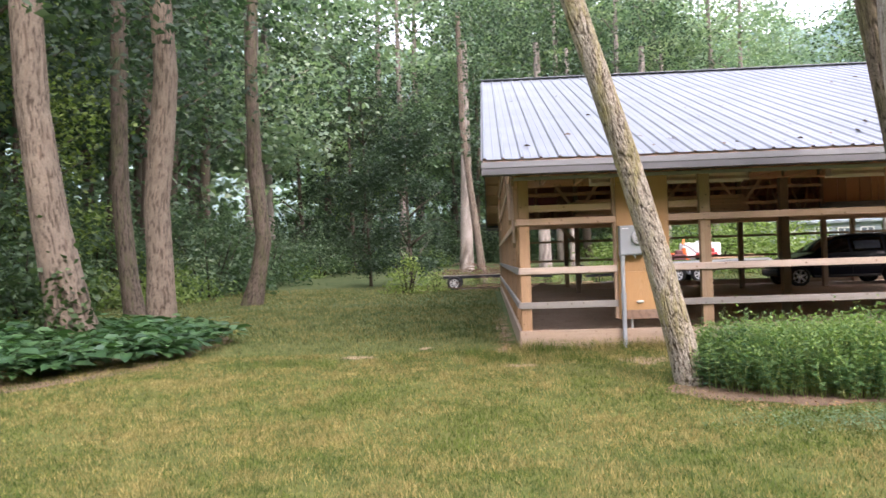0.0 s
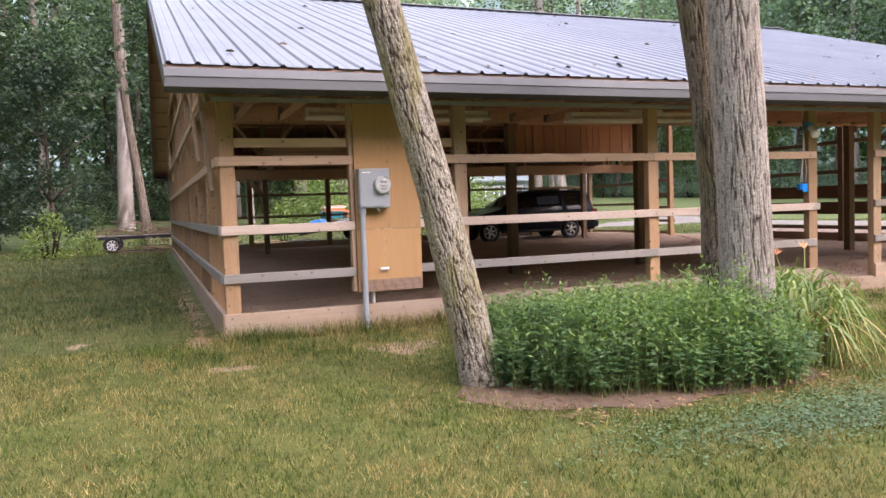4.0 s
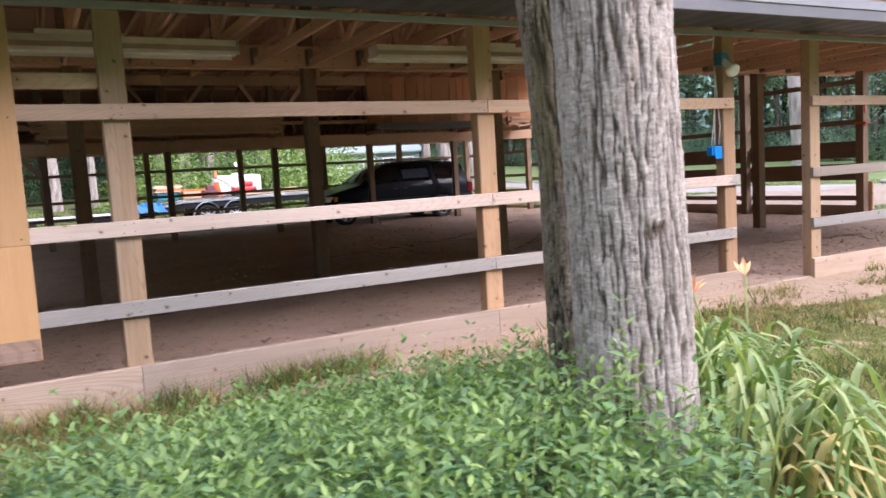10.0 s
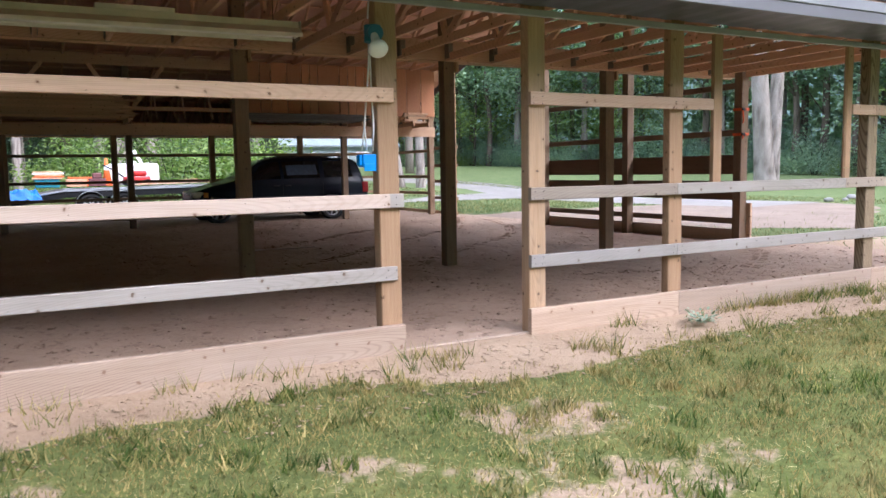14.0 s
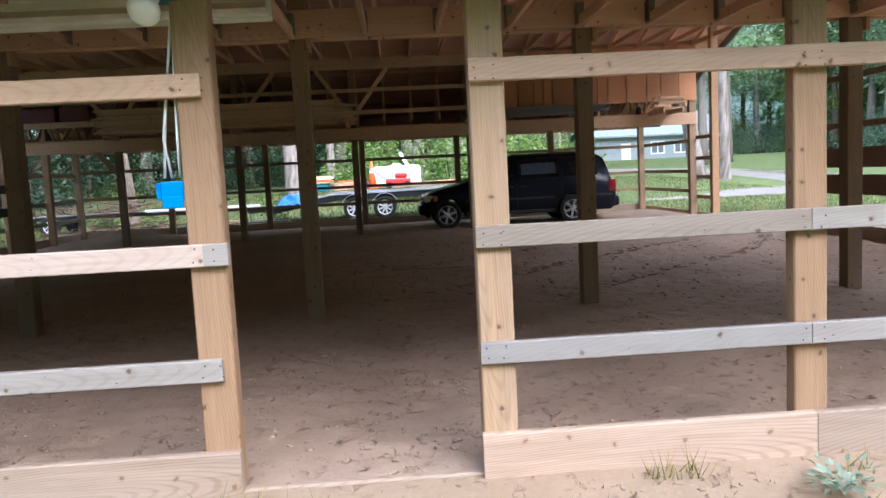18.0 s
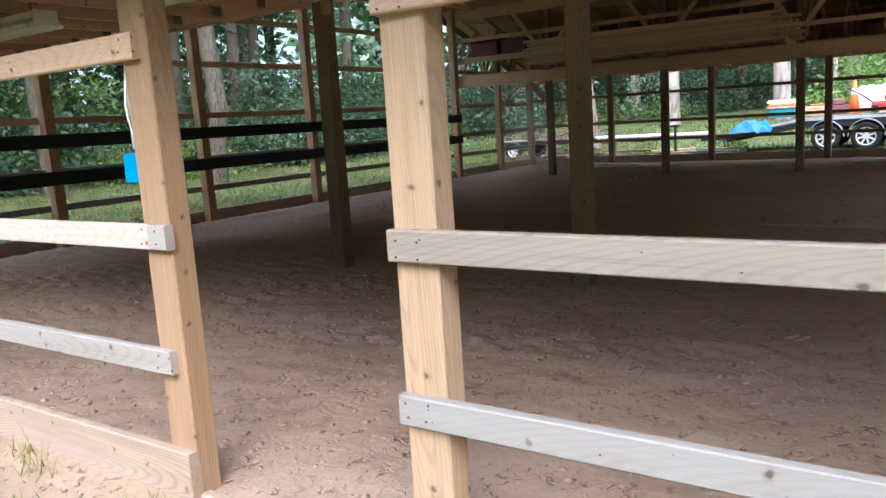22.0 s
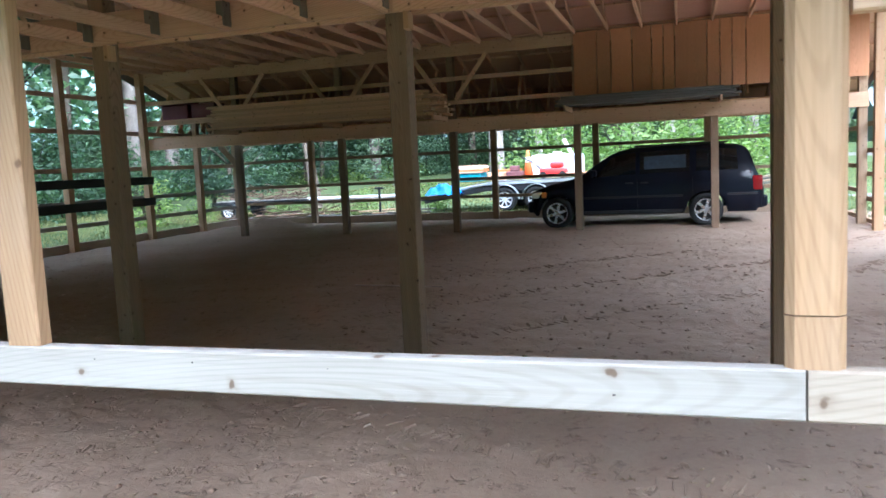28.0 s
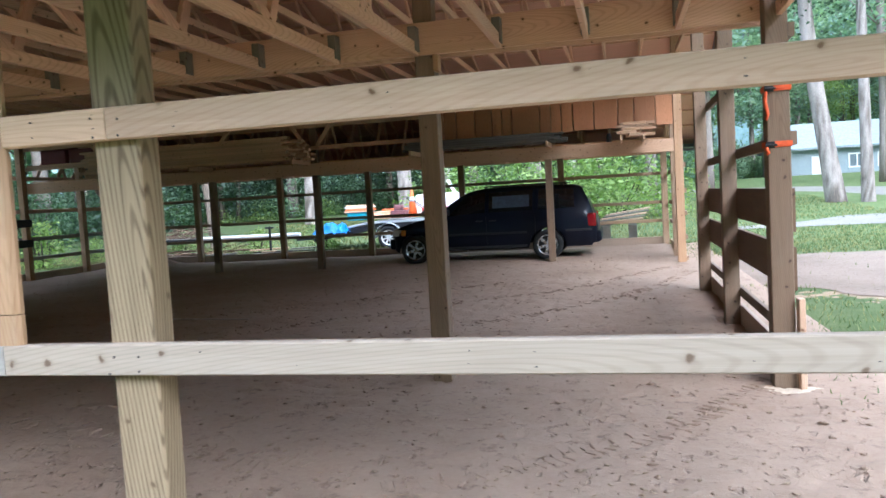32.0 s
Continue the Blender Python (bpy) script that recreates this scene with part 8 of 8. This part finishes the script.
tagged(part("white_board", bm, M_WHITE, None, "", pose(8.62, 32.25, 1.72, 0, -28, 0)), "white board sticking up slantwise behind the tank", "board")
for k in range(3):
    tagged(board("long_board", (8.2 + 0.2 * k, 30.52 + 0.07 * k, 0.91 + 0.04 * k), (10.5 - 0.2 * k, 30.56 + 0.07 * k, 0.96 + 0.04 * k), 0.09, 0.035, M_PEACH if k else M_LUMBER, None), "tan board lying along the trailer deck", "board", "trailer load")

# clutter on the lawn past the van
for k in range(6):
    tagged(board("scrap_board", (13.1 + 0.06 * k, 28.0 + 0.12 * k, 0.50 + 0.045 * k), (14.25 + 0.05 * k, 28.3 + 0.15 * k, 0.56 + 0.06 * k), 0.11, 0.035, M_RAIL if k % 2 else M_GREYBOARD, None), "pale scrap board on a low stack", "board", "scrap boards")
for x in (13.4, 14.05):
    tagged(board("timber_block", (x, 27.95, 0.235), (x, 28.95, 0.235), 0.2, 0.49, M_GREYBOARD, None), "thick grey timber block under the scrap boards", "timber")


# ---- house beyond the lawn ----
hx0, hx1, hy0, hy1, hg, hz_, rz_ = 26.8, 38.5, 78.0, 86.0, 1.2, 3.7, 5.9
house = empty("house", (32, 82, hg), "low blue-grey house with a grey roof and white windows, mist put into the colours", "house")
bm = bmesh.new()
box(bm, (hx0, hy0, 0.8), (hx1, hy1, hz_))
part("wall", bm, M_SIDING, house)
hm = (hy0 + hy1) / 2
v = [(hx0 - 0.4, hy0 - 0.5, hz_ - 0.05), (hx1 + 0.4, hy0 - 0.5, hz_ - 0.05), (hx1 + 0.4, hm, rz_), (hx0 - 0.4, hm, rz_), (hx0 - 0.4, hy1 + 0.5, hz_ - 0.05), (hx1 + 0.4, hy1 + 0.5, hz_ - 0.05)]
v += [(x, y, z + 0.18) for x, y, z in v]
f = [(0, 1, 2, 3), (3, 2, 5, 4), (6, 9, 8, 7), (9, 10, 11, 8), (0, 6, 7, 1), (4, 5, 11, 10), (0, 3, 9, 6), (3, 4, 10, 9), (1, 7, 8, 2), (2, 8, 11, 5)]
link_mesh("roof", v, f, M_SHINGLE, house)
for gx_ in (hx0, hx1 - 0.1):
    link_mesh("gable", [(gx_, hy0, hz_), (gx_, hy1, hz_), (gx_, hm, rz_ - 0.05), (gx_ + 0.1, hy0, hz_), (gx_ + 0.1, hy1, hz_), (gx_ + 0.1, hm, rz_ - 0.05)], [(0, 2, 1), (3, 4, 5), (0, 1, 4, 3), (1, 2, 5, 4), (2, 0, 3, 5)], M_SIDING, house)
for x, w in ((32.2, 1.1), (34.4, 1.1), (36.6, 1.1)):
    bm = bmesh.new()
    for lo, hi in (((x - 0.12, 2.0), (x, 3.2)), ((x + w, 2.0), (x + w + 0.12, 3.2)), ((x, 3.08), (x + w, 3.2)), ((x, 2.0), (x + w, 2.12)), ((x + w / 2 - 0.05, 2.12), (x + w / 2 + 0.05, 3.08))):
        box(bm, (lo[0], hy0 - 0.06, lo[1]), (hi[0], hy0 + 0.02, hi[1]))
    win = part("window", bm, M_WHITE, house)
    bm = bmesh.new()
    box(bm, (x, hy0 - 0.02, 2.12), (x + w, hy0 - 0.005, 3.08))
    part("pane", bm, M_PANE_FAR, win)
bm = bmesh.new()
box(bm, (29.3, hy0 - 0.05, 1.1), (30.2, hy0 - 0.004, 3.1), 0.01, 1)
part("door", bm, M_WHITE, house)

# field stones along the drive
r_ = random.Random(12)
for k in range(4):
    bm = bmesh.new()
    bmesh.ops.create_icosphere(bm, subdivisions=2, radius=1)
    s = r_.uniform(0.10, 0.19)
    for v_ in bm.verts:
        v_.co = v_.co * s * (1 + 0.3 * noise.noise(v_.co * 1.3 + Vector((k * 3, 0, 0))))
        v_.co.z *= 0.62
    tagged(part("field_stone", bm, M_STONE, None, "", pose(27.2 + k * 1.1 + r_.uniform(-0.3, 0.3), 21.2 + k * 0.4 + r_.uniform(-0.4, 0.4), s * 0.4, 0, 0, r_.uniform(0, 360)), True), "rounded grey field stone on the lawn edge", "stone", "field stones")

# clods and wood chips on the raked dirt
r = np.random.default_rng(44)
n = 9000
X, Y = r.uniform(0.4, 15.4, n), 10.7 + 14 * r.random(n) ** 1.8
s = r.gamma(2.0, 0.0045, n).clip(0.003, 0.022)
oct_v = np.array([(1, 0, 0), (-1, 0, 0), (0, 1, 0), (0, -1, 0), (0, 0, 0.75), (0, 0, -0.5)], float)
oct_t = np.array([(0, 2, 4), (2, 1, 4), (1, 3, 4), (3, 0, 4), (2, 0, 5), (1, 2, 5), (3, 1, 5), (0, 3, 5)])
base_z = floor_at(X, Y)
th = r.uniform(0, 6.28, n)
ov = oct_v[None] * (s[:, None, None] * r.uniform(0.6, 1.4, (n, 6, 1)))
cx_, sx_ = np.cos(th)[:, None], np.sin(th)[:, None]
V = np.stack([ov[..., 0] * cx_ * 1.4 - ov[..., 1] * sx_ + X[:, None], ov[..., 0] * sx_ * 1.4 + ov[..., 1] * cx_ + Y[:, None], ov[..., 2] + base_z[:, None]], -1)
T = (np.arange(n)[:, None, None] * 6 + oct_t[None]).reshape(-1, 3)
me = fast_mesh("dirt_clods", V.reshape(-1, 3), T)
me.materials.append(M_DIRT)
tagged(new("dirt_clods", me), "loose clods and crumbs of dirt on the barn floor", "dirt", kind="stuff")
n = 2600
X, Y = r.uniform(2.5, 15.0, n), r.uniform(9.5, 10.4, n)
X[:900], Y[:900] = r.uniform(8.0, 14.5, 900), r.uniform(10.5, 12.5, 900)
s = r.uniform(0.003, 0.013, n)
th = r.uniform(0, 6.28, n)
ov = oct_v[None] * (s[:, None, None] * r.uniform(0.6, 1.4, (n, 6, 1)))
cx_, sx_ = np.cos(th)[:, None], np.sin(th)[:, None]
V = np.stack([ov[..., 0] * cx_ * 2 - ov[..., 1] * sx_ + X[:, None], ov[..., 0] * sx_ * 2 + ov[..., 1] * cx_ + Y[:, None], ov[..., 2] * 0.6 + np.where(Y > 10.45, 0.042, lie(X, Y) + 0.009)[:, None]], -1)
T = (np.arange(n)[:, None, None] * 6 + oct_t[None]).reshape(-1, 3)
me = fast_mesh("wood_chips", V.reshape(-1, 3), T)
me.materials.append(M_SAND)
tagged(new("wood_chips", me), "pale chips and pebbles scattered on the sand", "chips", kind="stuff")
bm = bmesh.new()
cyl(bm, (8.2, 17.2, 0.06), (9.3, 17.1, 0.06), 0.012, 0.006, 7)
tagged(part("stick", bm, M_RAIL_PALE, None), "thin bare stick lying on the dirt floor", "stick")

# fallen leaves and bits on the roof
r = np.random.default_rng(66)
n = 90
X, Y = r.uniform(0.2, 15, n), EAVE_Y + 8.6 * r.random(n) ** 1.5 + 0.2
C = np.stack([X, Y, EAVE_Z + SLOPE * (Y - EAVE_Y) + 0.055], 1)
a = r.uniform(0, 6.28, n)
me = fast_mesh("roof_leaves", *leaf6(C, np.stack([np.cos(a), np.sin(a), 0.3 * np.sin(a)], 1), r.uniform(0.05, 0.12, n), 0.6, r, 0.1))
me.materials.append(M_MULCH)
tagged(new("roof_leaves", me), "dead leaves lying on the metal roof", "leaves", kind="stuff")
